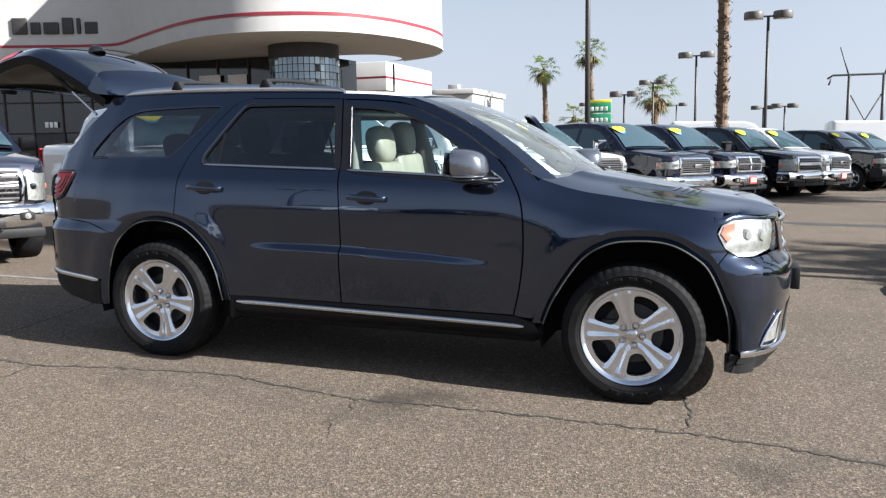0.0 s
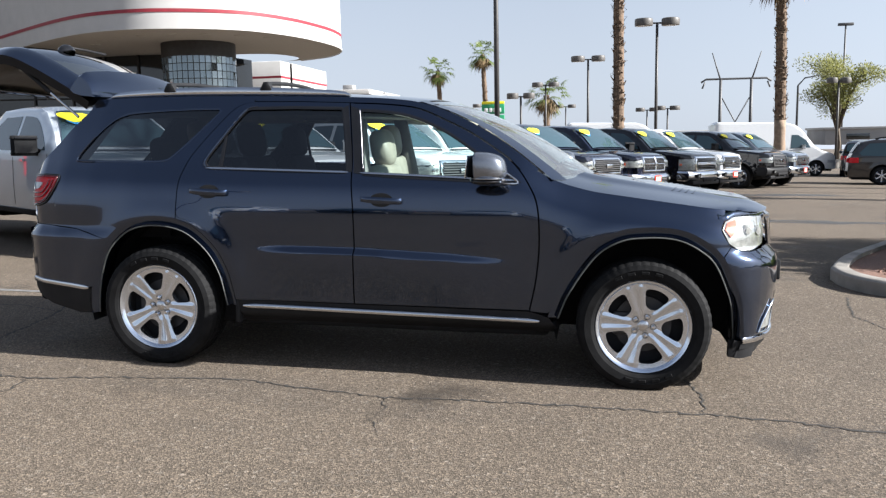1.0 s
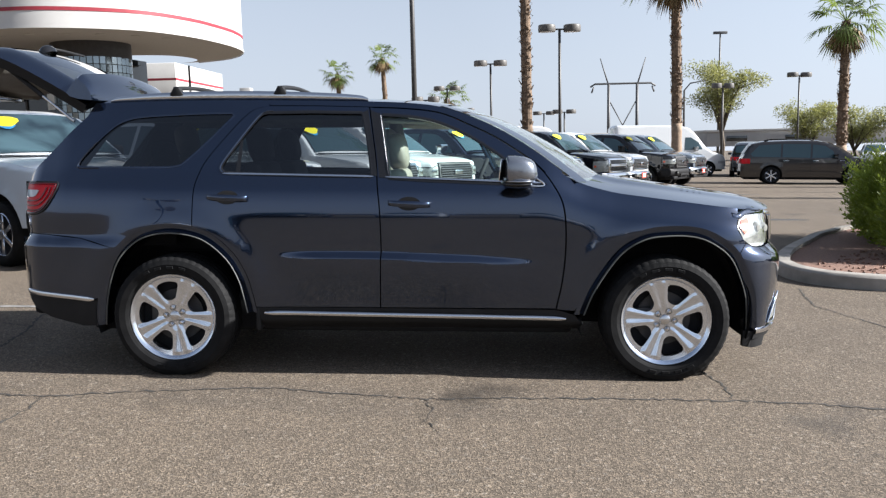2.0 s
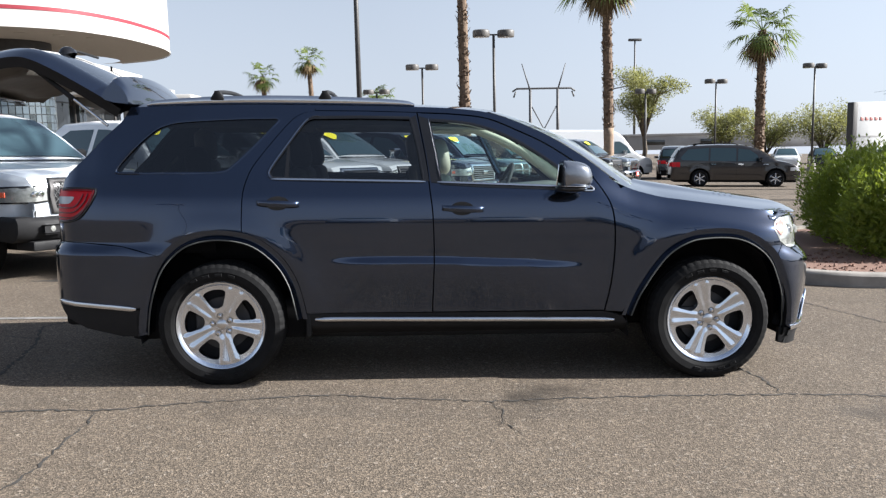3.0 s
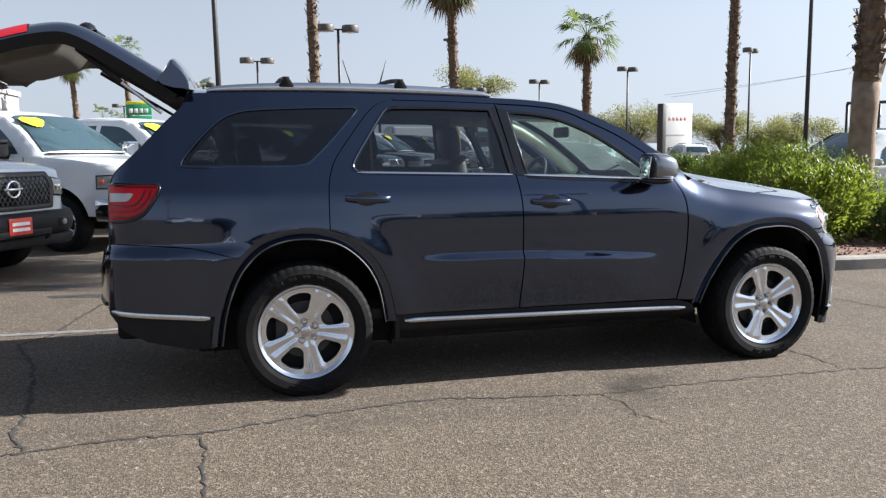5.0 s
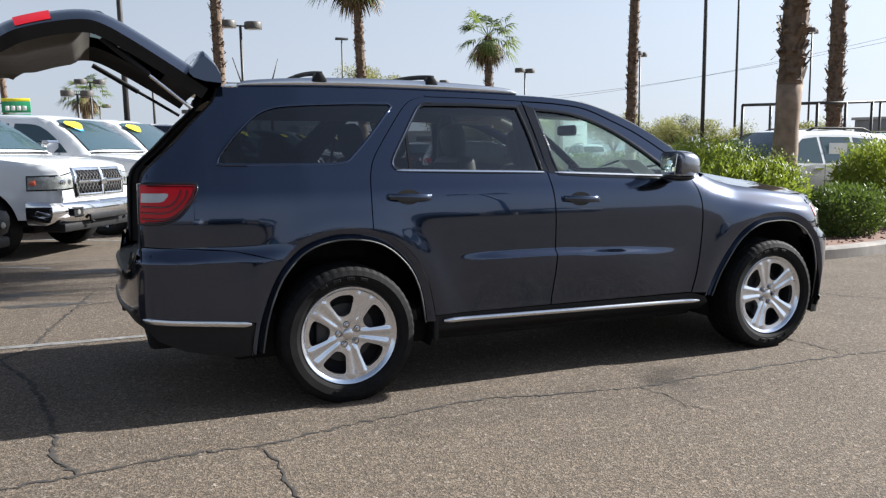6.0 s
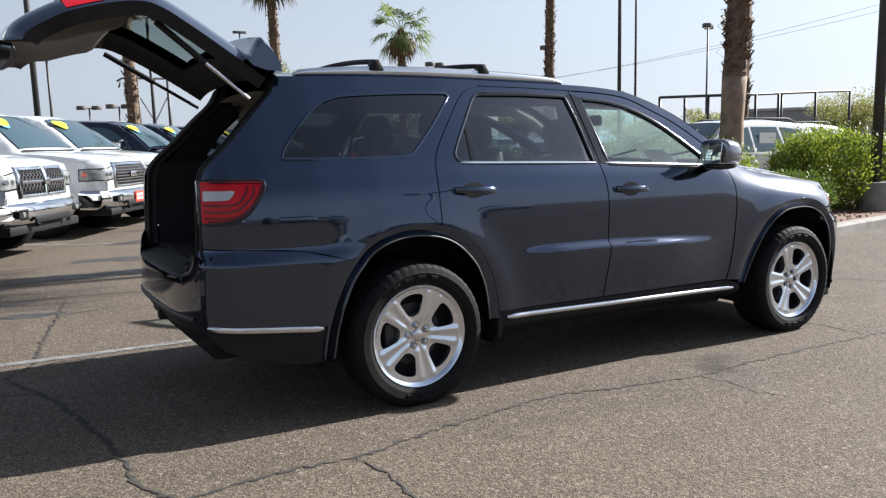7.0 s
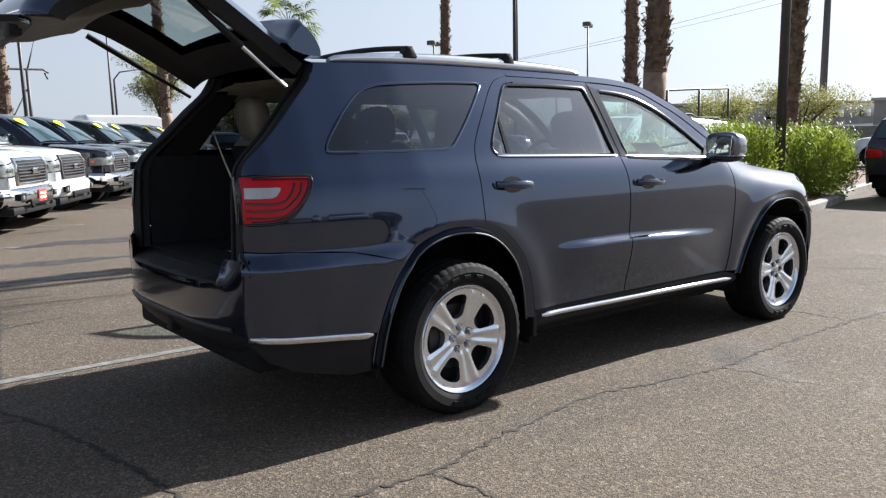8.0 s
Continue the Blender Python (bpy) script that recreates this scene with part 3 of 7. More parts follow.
def inner_trim(parent, ring, s, z1, material=None):
    """The door's inner lining."""
    panel("door_lining", offset(ring, 0.03), [], lambda u, v: (u, YC - s * (half_width(u, v) - 0.085), v), material or M["cabin"], parent, 0.2, 0.0, "", None, (0, s, 0))


for s in (1, -1):
    out = Vector((0, -s, 0))
    on = on_side(s)
    # rear quarter
    quarter = R_ARCH[5 * 5 - 1:5 * 8 + 1]
    ring = C_CUT + [(0.566, 1.7249)] + [p for p in reversed(ROOF_EDGE) if p[0] < 0.55] + curve([(-0.64, 1.63), (-0.74, 1.53), (-0.87, 1.39), (-0.985, 1.28), (-1.02, 1.21), (-1.03, 1.10), (-1.035, 0.98), (-1.045, 0.887)], 3) + curve([(-0.85, 0.880), (-0.6, 0.862), (-0.36, 0.802)], 3) + [p for p in R_ARCH if p[0] < 0.138 and p[1] > 0.802][::-1]
    q = panel("quarter_panel", ring, [offset(Q_GLASS, -0.004)], on, M["paint"], suv, 0.05, 0.035, "", None, out)
    panel("quarter_glass", Q_GLASS, [], lambda u, v: (u, YC - s * (half_width(u, v) - 0.006), v), M["tint"], q, 0.08, 0.0, "dark privacy glass", None, out)
    part("glass_moulding", ring_band(offset(Q_GLASS, -0.009), offset(Q_GLASS, 0.002), on, 0.004, 0.012, out), M["paint"], q, "", 50)
    edge_ = curve([(-0.54, 1.463), (-0.62, 1.368), (-0.648, 1.318), (-0.632, 1.302), (-0.50, 1.300)], 5)
    part("glass_bright_edge", tube([(x, YC - s * (half_width(x, z) + 0.003), z) for x, z in edge_], 0.0055, 6), M["paint"], q, "", 50)
    # rear bumper side
    ring = [p for p in R_ARCH if p[0] < -0.355 and 0.47 < p[1] < 0.803] + [(-0.80, 0.478), (-1.055, 0.492)] + curve([(-1.062, 0.60), (-1.064, 0.75), (-1.060, 0.84), (-1.045, 0.880)], 3) + curve([(-0.85, 0.876), (-0.6, 0.858)], 2)
    panel("bumper_side", ring, [], on, M["paint"], suv, 0.05, 0.03, "", None, out)
    ring = [(-0.500, 0.468), (-0.522, 0.30), (-0.62, 0.295), (-0.85, 0.340), (-0.98, 0.400), (-1.052, 0.488), (-0.80, 0.474)]
    panel("valance_side", ring, [], lambda u, v: (u, YC - s * (half_width(u, v) - 0.006), v), M["black_plastic"], suv, 0.05, 0.03, "black lower valance", None, out)
    strip_on_side("bumper_chrome_strip", -1.045, -0.52, lambda x: 0.505 - 0.062 * (x + 1.045), 0.036, s, M["satin"], suv, 0.014, "chrome strip")
    # rear door
    ring = [(1.297, 0.435)] + [(p[0] - 0.004, p[1]) for p in reversed(B_CUT)][1:] + [(0.9, 1.684)] + [(p[0] + 0.006, p[1]) for p in reversed(C_CUT)] + [(p[0] + 0.004, p[1]) for p in reversed(R_ARCH) if 0.138 < p[0] and p[1] > 0.44] + [(0.530, 0.435)]
    d = panel("rear_door", ring, [offset(R_GLASS, -0.004)], on, M["paint"], suv, 0.045, 0.035, "", 0.018, out)
    if s > 0:
        panel("rear_door_glass", R_GLASS, [], lambda u, v: (u, YC - s * (half_width(u, v) - 0.010), v), M["door_glass"], d, 0.08, 0.0, "grey privacy glass", None, out)
    part("glass_moulding", ring_band(offset(R_GLASS, -0.013), offset(R_GLASS, 0.006), on, 0.004, 0.014, out), M["gloss_black"], d, "", 50)
    strip_on_side("belt_chrome", 0.315, 1.262, lambda x: 1.266 - 0.021 * (x - 0.3), 0.015, s, M["chrome"], d, 0.010, "chrome belt moulding", 24, 0.02)
    panel("quarter_light_post", [(0.395, 1.264), (0.420, 1.264), (0.420, 1.47), (0.405, 1.47)], [], lambda u, v: (u, YC - s * (half_width(u, v) - 0.004), v), M["gloss_black"], d, 0.1, 0.01, "", None, out)
    rear_edge = curve([(0.318, 1.270), (0.298, 1.297), (0.312, 1.340), (0.382, 1.446), (0.500, 1.612), (0.553, 1.650), (0.60, 1.655)], 5)
    bm = bmesh.new()
    tube([(x, YC - s * (half_width(x, z) + 0.002), z) for x, z in rear_edge], 0.0055, 6, bm)
    part("glass_bright_edge", bm, M["paint"], d, "", 50)
    door_furniture(d, s, 0.235, 1.125, R_GLASS, M["paint"])
    inner_trim(d, [(0.60, 0.5), (1.28, 0.5), (1.24, 1.22), (0.33, 1.24), (0.24, 1.0), (0.45, 0.8)], s, 1.24)
    panel("b_pillar_cover", [(1.176, 1.645), (1.252, 1.252), (1.285, 1.247), (1.262, 1.40), (1.208, 1.66)], [], lambda u, v: (u, YC - s * (half_width(u, v) + 0.003), v), M["gloss_black"], d, 0.1, 0.01, "", None, out)
    # front door
    hinge = Vector((2.40, YC - s * 0.88, 0))
    ring = [(1.306, 0.435)] + [(2.383, 0.435)] + [(p[0] - 0.005, p[1]) for p in reversed(A_CUT)][1:] + [(p[0], p[1] - 0.004) for p in reversed(DOOR_TOP)][1:-1] + [(p[0] + 0.004, p[1]) for p in B_CUT][:-1]
    d = panel("front_door", ring, [offset(F_GLASS, -0.004)], on, M["paint"], suv, 0.045, 0.035, "", 0.018, out)
    g = panel("front_door_glass", F_GLASS, [], lambda u, v: (u, YC - s * (half_width(u, v) - 0.010), v), M["clear"], d, 0.08, 0.0, "greenish clear glass", None, out)
    g.visible_shadow = s < 0
    part("glass_moulding", ring_band(offset(F_GLASS, -0.012), offset(F_GLASS, 0.006), on, 0.004, 0.014, out), M["gloss_black"], d, "", 50)
    strip_on_side("belt_chrome", 1.335, 2.30, lambda x: 1.243 - 0.038 * (x - 1.33), 0.015, s, M["satin"], d, 0.010, "chrome belt moulding", 24, 0.02)
    bm = bmesh.new()
    tube([(x, YC - s * (half_width(x, z) + 0.003), z) for x, z in ((1.288, 1.625), (1.325, 1.43), (1.358, 1.24))], 0.0018, 6, bm)
    part("glass_chrome_edge", bm, M["satin"], d, "", 50)
    panel("b_pillar_cover", [(1.224, 1.655), (1.272, 1.40), (1.297, 1.240), (1.352, 1.236), (1.322, 1.42), (1.287, 1.635)], [], lambda u, v: (u, YC - s * (half_width(u, v) + 0.003), v), M["gloss_black"], d, 0.1, 0.01, "", None, out)
    door_furniture(d, s, 1.36, 1.087, F_GLASS, M["paint"])
    inner_trim(d, [(1.36, 0.5), (2.36, 0.5), (2.38, 1.1), (2.28, 1.18), (1.40, 1.22)], s, 1.24)
    # door mirror
    y0 = YC - s * half_width(2.15, 1.20)
    mir = thing("door_mirror")
    mir.parent = d
    bm = bmesh.new()
    bmesh.ops.create_uvsphere(bm, u_segments=28, v_segments=18, radius=1)
    for v in bm.verts:
        c = v.co
        c.x, c.y, c.z = [math.copysign(abs(q) ** p, q) for q, p in ((c.x, 0.8), (c.y, 0.62), (c.z, 0.62))]
        x = 0.150 * c.x if c.x > 0 else 0.022 * c.x
        z = 0.084 * c.z
        x += 0.018 * (0.084 - z) / 0.084 * (1 if c.x > 0 else 0.2)
        v.co = Vector((2.085 + x, y0 - s * (0.150 + 0.118 * c.y), 1.288 + z))
    bmesh.ops.recalc_face_normals(bm, faces=bm.faces)
    part("shell", bm, M["mirror_cap"], mir, "pale satin mirror shell")
    bm = bmesh.new()
    bmesh.ops.create_uvsphere(bm, u_segments=24, v_segments=12, radius=1)
    for v in bm.verts:
        c = v.co
        v.co = Vector((2.135 + 0.095 * c.x, y0 - s * (0.142 + 0.118 * c.y), 1.205 + 0.026 * c.z))
    part("lower_cover", bm, M["gloss_black"], mir, "black lower cover")
    bm = bmesh.new()
    bmesh.ops.create_uvsphere(bm, u_segments=24, v_segments=12, radius=1)
    for v in bm.verts:
        c = v.co
        v.co = Vector((2.145 + 0.100 * c.x, y0 - s * (0.150 + 0.120 * c.y), 1.222 + 0.010 * c.z))
    part("turn_signal", bm, M["chrome"], mir, "chrome turn-signal strip")
    part("mirror_glass", box(-0.0025, 0.0025, -0.0975, 0.0975, -0.0635, 0.0635, 0.002, None, Matrix.Translation((2.058, y0 - s * 0.1475, 1.2885)) @ Matrix.Rotation(radians(-s * 14), 4, "Z") @ Matrix.Rotation(radians(6), 4, "Y")), M["mirror"], mir, "", 35)
    bm = tube([(2.20, y0 + s * 0.01, 1.205), (2.15, y0 - s * 0.05, 1.20), (2.11, y0 - s * 0.12, 1.215)], [0.040, 0.030, 0.030], 12)
    part("mirror_arm", bm, M["gloss_black"], mir, "")
    panel("sail_trim", [(2.10, 1.205), (2.325, 1.195), (2.27, 1.235), (2.19, 1.285)], [], lambda u, v: (u, YC - s * (half_width(u, v) + 0.004), v), M["gloss_black"], d, 0.05, 0.01, "", None, out)
    bm = bmesh.new()
    tube([(x, YC - s * (half_width(x, z) + 0.006), z) for x, z in curve([(2.235, 1.247), (2.285, 1.215), (2.305, 1.197), (2.29, 1.186), (2.20, 1.188)], 4)], 0.006, 6, bm)
    part("sail_chrome_edge", bm, M["satin"], d, "", 50)
    if s < 0:
        turn = Matrix.Translation(hinge) @ Matrix.Rotation(radians(-71.5), 4, "Z") @ Matrix.Translation(-hinge)
        d.matrix_basis = turn
        d["label"] = "driver's door standing open"
    # front wing
    ring = [p for p in F_ARCH if p[0] < 3.476 and p[1] > 0.43][::-1] + [(2.497, 0.425), (2.392, 0.430)] + [(p[0] + 0.005, p[1]) for p in reversed(A_CUT)][1:-4] + [(2.33, 1.272), (2.415, 1.262)] + [(x, hood_edge(x)) for x in np.linspace(2.45, 3.49, 16)] + curve([(3.482, 0.990), (3.458, 0.938), (3.488, 0.878), (3.516, 0.842)], 3)
    panel("front_wing", ring, [], on, M["paint"], suv, 0.045, 0.03, "", None, out)
    # front bumper side
    ring = [(3.479, 0.784), (3.520, 0.838), (3.57, 0.815), (3.64, 0.808), (3.70, 0.815), (3.70, 0.60), (3.70, 0.285), (3.619, 0.285)] + [p for p in F_ARCH if p[0] > 3.48 and 0.29 < p[1] < 0.78][::-1]
    panel("bumper_corner", ring, [], on, M["paint"], suv, 0.03, 0.03, "", None, out)
    panel("chin_side", [(3.53, 0.300), (3.53, 0.200), (3.60, 0.188), (3.675, 0.192), (3.70, 0.286), (3.62, 0.288)], [], lambda u, v: (u, YC - s * (half_width(u, 0.30) - 0.004 - 0.10 * max(0.0, 0.29 - v)), v), M["black_plastic"], suv, 0.03, 0.03, "black chin end", None, out)
    # dark jambs behind the shut lines
    for cut, nm in ((A_CUT, "door_jamb"), (B_CUT, "door_jamb"), (C_CUT, "door_jamb")):
        rows = [[(x + dx, YC - s * (half_width(x + dx, z) - 0.028), z) for dx in (-0.028, 0.028)] for x, z in cut]
        part(nm, sheet(rows), M["cabin"], suv, "")
    # lamps
    lamp = panel("headlamp", HEADLAMP, [], lambda u, v: (u, YC - s * (half_width(u, v) - 0.012), v), M["reflector"], suv, 0.03, 0.03, "bright headlamp with orange marker", None, out)
    panel("headlamp_lens", HEADLAMP, [], lambda u, v: (u, YC - s * (half_width(u, v) + 0.003), v), M["lens"], lamp, 0.03, 0.0, "", None, out).visible_shadow = False
    panel("amber_marker", [(3.482, 0.938), (3.498, 0.975), (3.548, 0.990), (3.552, 0.960), (3.540, 0.918), (3.515, 0.895)], [], lambda u, v: (u, YC - s * (half_width(u, v) - 0.004), v), M["amber"], lamp, 0.03, 0.012, "", None, out)
    for lx, lz in ((3.61, 0.925), (3.685, 0.915)):
        bmp = lathe([(0.0, 0.02), (0.02, 0.018), (0.034, 0.0), (0.036, -0.012)], 20, "x", None, Matrix.Translation((lx, YC - s * (half_width(lx, lz) - 0.016), lz)) @ Matrix.Rotation(radians(-s * 50), 4, "Z"))
        part("projector", bmp, M["reflector"], lamp, "", 35)
    lamp = panel("tail_lamp", TAIL, [], lambda u, v: (u, YC - s * (half_width(u, v) + 0.007), v), M["red"], suv, 0.03, 0.02, "red tail lamp with clear reversing lens", None, out)
    part("lamp_border", ring_band(offset(TAIL, -0.010), offset(TAIL, 0.004), on, 0.012, 0.02, out), M["gloss_black"], lamp, "", 50)
    lit = lambda k: (lambda u, v: (u, YC - s * (half_width(u, v) + 0.011 + k), v))
    panel("reversing_lens", curve([(-1.025, 1.160), (-0.94, 1.161), (-0.900, 1.159), (-0.915, 1.132), (-0.94, 1.117), (-1.028, 1.114)], 2), [], lit(0.002), M["white_lens"], lamp, 0.03, 0.006, "clear lens", None, out)
    for k, (lo, hi) in enumerate(((0.0, 0.020), (0.027, 0.043), (0.05, 0.07))):
        path = curve([(-1.028, 1.093 - 0.031 * k), (-0.93, 1.092 - 0.030 * k), (-0.885 + 0.006 * k, 1.105 - 0.027 * k), (-0.852 + 0.026 * k, 1.145 - 0.014 * k), (-0.838 + 0.030 * k, 1.180)], 5)
        rows = []
        for i, (u, v) in enumerate(path):
            a, b = path[max(i - 1, 0)], path[min(i + 1, len(path) - 1)]
            t = np.array((b[0] - a[0], b[1] - a[1]))
            t = t / np.linalg.norm(t)
            nn = (t[1], -t[0])
            w_ = 0.0042
            rows.append([lit(0.001 if abs(q_) > 0.9 else 0.006)(u + nn[0] * w_ * q_, v + nn[1] * w_ * q_) for q_ in (-1, -0.6, 0, 0.6, 1)])
        bm = sheet(rows)
        bmesh.ops.recalc_face_normals(bm, faces=bm.faces)
        for f in bm.faces:
            if f.normal.dot(out) < 0:
                f.normal_flip()
        part("lens_groove", bm, M["red_dark"], lamp, "", 60)
    a_, b_ = offset(TAIL, 0.002)[1:-1], offset(TAIL, 0.012)[1:-1]
    rows = [[lit(0.0)(*p), lit(0.007)(p[0] * 0.75 + q[0] * 0.25, p[1] * 0.75 + q[1] * 0.25), lit(0.007)(p[0] * 0.3 + q[0] * 0.7, p[1] * 0.3 + q[1] * 0.7), lit(0.0)(*q)] for p, q in zip(a_, b_)]
    bm = sheet(rows)
    for f in bm.faces:
        f.normal_update()
        if f.normal.dot(out) < 0:
            f.normal_flip()
    part("lens_rim", bm, M["red_dark"], lamp, "", 60)
    # wheel-arch mouldings, inner arches
    for arch_pts, cx, nm in ((R_ARCH, 0.0, "rear_arch_moulding"), (F_ARCH, 3.046, "front_arch_moulding")):
        rows = []
        for u, v in arch_pts:
            k = 1 - 0.068 / math.hypot(u - cx, v - 0.36)
            iu, iv = cx + (u - cx) * k, 0.36 + (v - 0.36) * k
            y = half_width(u, v)
            pts = []
            for t, pr in ((-0.02, -0.004), (0.0, 0.0005), (0.12, 0.0), (0.45, -0.012), (0.76, -0.024), (0.80, -0.020), (0.84, -0.006), (0.93, -0.004), (1.0, -0.012), (1.02, -0.04), (1.03, -0.11)):
                pts.append((u + (iu - u) * t, YC - s * (y + pr), v + (iv - v) * t))
            rows.append(pts)
        bm = sheet(rows)
        bmesh.ops.recalc_face_normals(bm, faces=bm.faces)
        am = part(nm, bm, M["paint"], suv, "", 60)
        # grey bead puts the light caught on the arch lip into colour
        part("arch_bead", tube([(u + (cx - u) * 0.068 / math.hypot(u - cx, v - 0.36) * 0.90, YC - s * (half_width(u, v) - 0.002), v + (0.36 - v) * 0.068 / math.hypot(u - cx, v - 0.36) * 0.90) for u, v in arch_pts], 0.0045, 6), M["dash"], am, "worn grey arch edge", 50)
        rows = [[(cx + 0.52 * math.cos(a), YC - s * yy, 0.40 + 0.50 * math.sin(a)) for a in np.linspace(-0.3, math.pi + 0.3, 26)] for yy in (0.90, 0.60, 0.45)]
        rows.append([(cx, YC - s * 0.45, 0.5)] * 26)
        bm = sheet(rows)
        bmesh.ops.remove_doubles(bm, verts=bm.verts, dist=1e-5)
        part("wheel_housing", bm, M["carpet"], suv)
    # mud flap edge, sill
    panel("sill", [(0.540, 0.430), (2.395, 0.425), (2.50, 0.395), (2.55, 0.330), (2.53, 0.290), (0.54, 0.272), (0.53, 0.38)], [], lambda u, v: (u, YC - s * (half_width(u, v) - 0.004 - 0.12 * (1 - ease(0.25, 0.36, v))), v), M["black_plastic"], suv, 0.08, 0.05, "black lower sill", 0.03, out)
    strip_on_side("sill_chrome_strip", 0.573, 2.447, lambda x: 0.397 - 0.0135 * (x - 0.57), 0.034, s, M["satin"], suv, 0.022, "bright sill strip", 60, 0.06)
    part("mud_flap", box(0.515, 0.545, YC - s * 0.915, YC - s * 0.74, 0.285, 0.44, 0.008), M["black_plastic"], suv, "", 35)
    # roof side rail strip above the doors and the A pillar
    top = [p for p in ROOF_EDGE if p[0] > 0.555]
    ring = top + [(2.415, 1.258), (2.325, 1.262)] + [(p[0] + 0.006, p[1] + 0.004) for p in reversed(DOOR_TOP)] + [(0.9, 1.689), (0.575, 1.692)]
    panel("roof_side_frame", ring, [], on, M["paint"], suv, 0.05, 0.03, "", None, out)
    # roof rail
    rows = []
    for k in range(49):
        t = k / 48
        x = -0.50 + 1.70 * t
        lift = 0.040 * min(1, (math.sin(math.pi * min(1, max(0, t))) ** 0.35))
        z = float(np.interp(x, [p[0] for p in ROOF_EDGE], [p[1] for p in ROOF_EDGE])) + 0.012
        y = half_width(x, z - 0.012) - 0.035
        rows.append([(x, YC - s * (y + 0.019 * math.cos(a)), z + lift * 0.5 + (0.010 + lift * 0.5) * math.sin(a)) for a in [2 * math.pi * i / 10 for i in range(10)]])
    bm = sheet(rows, None, True, True)
    bmesh.ops.recalc_face_normals(bm, faces=bm.faces)
    part("roof_rail", bm, M["satin"], suv, "bright roof rail", 50)
    for cx, nm in ((0.0, "rear_wheel"), (3.046, "front_wheel")):
        wheel(suv, nm, cx, YC - s * 0.945, s, 101.0 if cx == 0 else 68.0)

# roof, windscreen, bonnet
def roof_pt(x, t):
    z = float(np.interp(x, [p[0] for p in ROOF_EDGE], [p[1] for p in ROOF_EDGE]))
    w = half_width(x, z)
    k = ease(0.7, 1.66, x)
    c = 0.050 * (1 - 0.25 * k) * (1 - abs(t) ** 2.6)
    return (x + 0.10 * k * (1 - t * t), YC + w * t, z + c - 0.006 * k * (1 - t * t))

rows = [[roof_pt(x, t) for t in np.linspace(-1, 1, 33)] for x in np.linspace(-0.60, 1.66, 48)]
part("roof", sheet(rows), M["paint"], suv, "")
rows = []
ws = curve([(1.66, 1.679), (1.88, 1.606), (2.07, 1.515), (2.26, 1.395), (2.42, 1.272), (2.50, 1.205)], 6)
for i, (x, z) in enumerate(ws):
    f = i / (len(ws) - 1)
    w = half_width(min(x, 2.42), z) - 0.004
    rows.append([(x + (0.10 + 0.22 * f) * (1 - t * t), YC + w * t, z + (0.032 - 0.055 * f) * (1 - t * t) + 0.002) for t in np.linspace(-1, 1, 29)])
wsg = part("windscreen", sheet([r[2:-2] for r in rows[1:]]), M["shield"], suv, "greenish windscreen")
wsg.visible_shadow = False
for sl, nm in ((slice(0, 3), "a_pillar_finisher"), (slice(-3, None), "a_pillar_finisher")):
    part(nm, sheet([[Vector(p) + Vector((0.003, 0, 0.004)) for p in r[sl]] for r in rows]), M["paint"], suv)
part("windscreen_shade_band", sheet([[Vector(p) + Vector((-0.004, 0, -0.004)) for p in r[2:-2]] for r in rows[0:4]]), M["gloss_black"], suv, "black header band")


def bonnet_pt(f, t):
    x0, x1 = 2.44 + 0.33 * (1 - t * t), 3.50 + 0.30 * (1 - abs(t) ** 5.0)
    x = x0 + (x1 - x0) * f
    xe = min(x, 3.72)
    zt = hood_edge(xe)
    w = half_width(min(3.50, 2.44 + 1.06 * f), hood_edge(min(3.50, 2.44 + 1.06 * f)))
    c = 0.098 - 0.01 * f
    z = zt + c * (1 - abs(t) ** 2.0) * (1 - 0.12 * f)
    z += 0.016 * math.exp(-((abs(t) - 0.50) / 0.10) ** 2) * (1 - 0.6 * f) - 0.052 * max(0, f - 0.86) / 0.14 * max(0, f - 0.86) / 0.14 * (1 - t * t)
    return (x, YC + w * t, z)

rows = [[bonnet_pt(f, t) for t in np.linspace(-0.995, 0.995, 41)] for f in np.linspace(0, 1, 40)]
part("bonnet", sheet(rows), M["paint"], suv, "")
for s in (1, -1):
    bm = bmesh.new()
    for k in range(4):
        lo_, hi_ = Vector((-0.010, 0, 0.0008)), Vector((0.010, 0, 0.0016))
        pts_ = [Vector(bonnet_pt(0.50 + 0.035 * k, -s * t_)) for t_ in np.linspace(0.60, 0.38, 6)]
        sheet([[p_ + lo_, p_ + hi_] for p_ in pts_], bm)
    part("bonnet_vent", bm, M["paint"], suv, "body-coloured louvred vent", 50)
rows = [[(2.46 + 0.30 * (1 - t * t) + dx, YC + 0.76 * t, z) for t in np.linspace(-1, 1, 15)] for dx, z in ((-0.05, 1.215), (0.08, 1.21), (0.14, 1.16))]
part("cowl_panel", sheet(rows), M["black_plastic"], suv)
for k, (ya, yb) in enumerate(((0.45, 1.02), (1.05, 1.60))):
    bm = tube([(2.70, yb, 1.235), (2.62, (ya + yb) / 2, 1.262), (2.54, ya, 1.300)], 0.008, 6)
    part("wiper", bm, M["black_plastic"], suv)

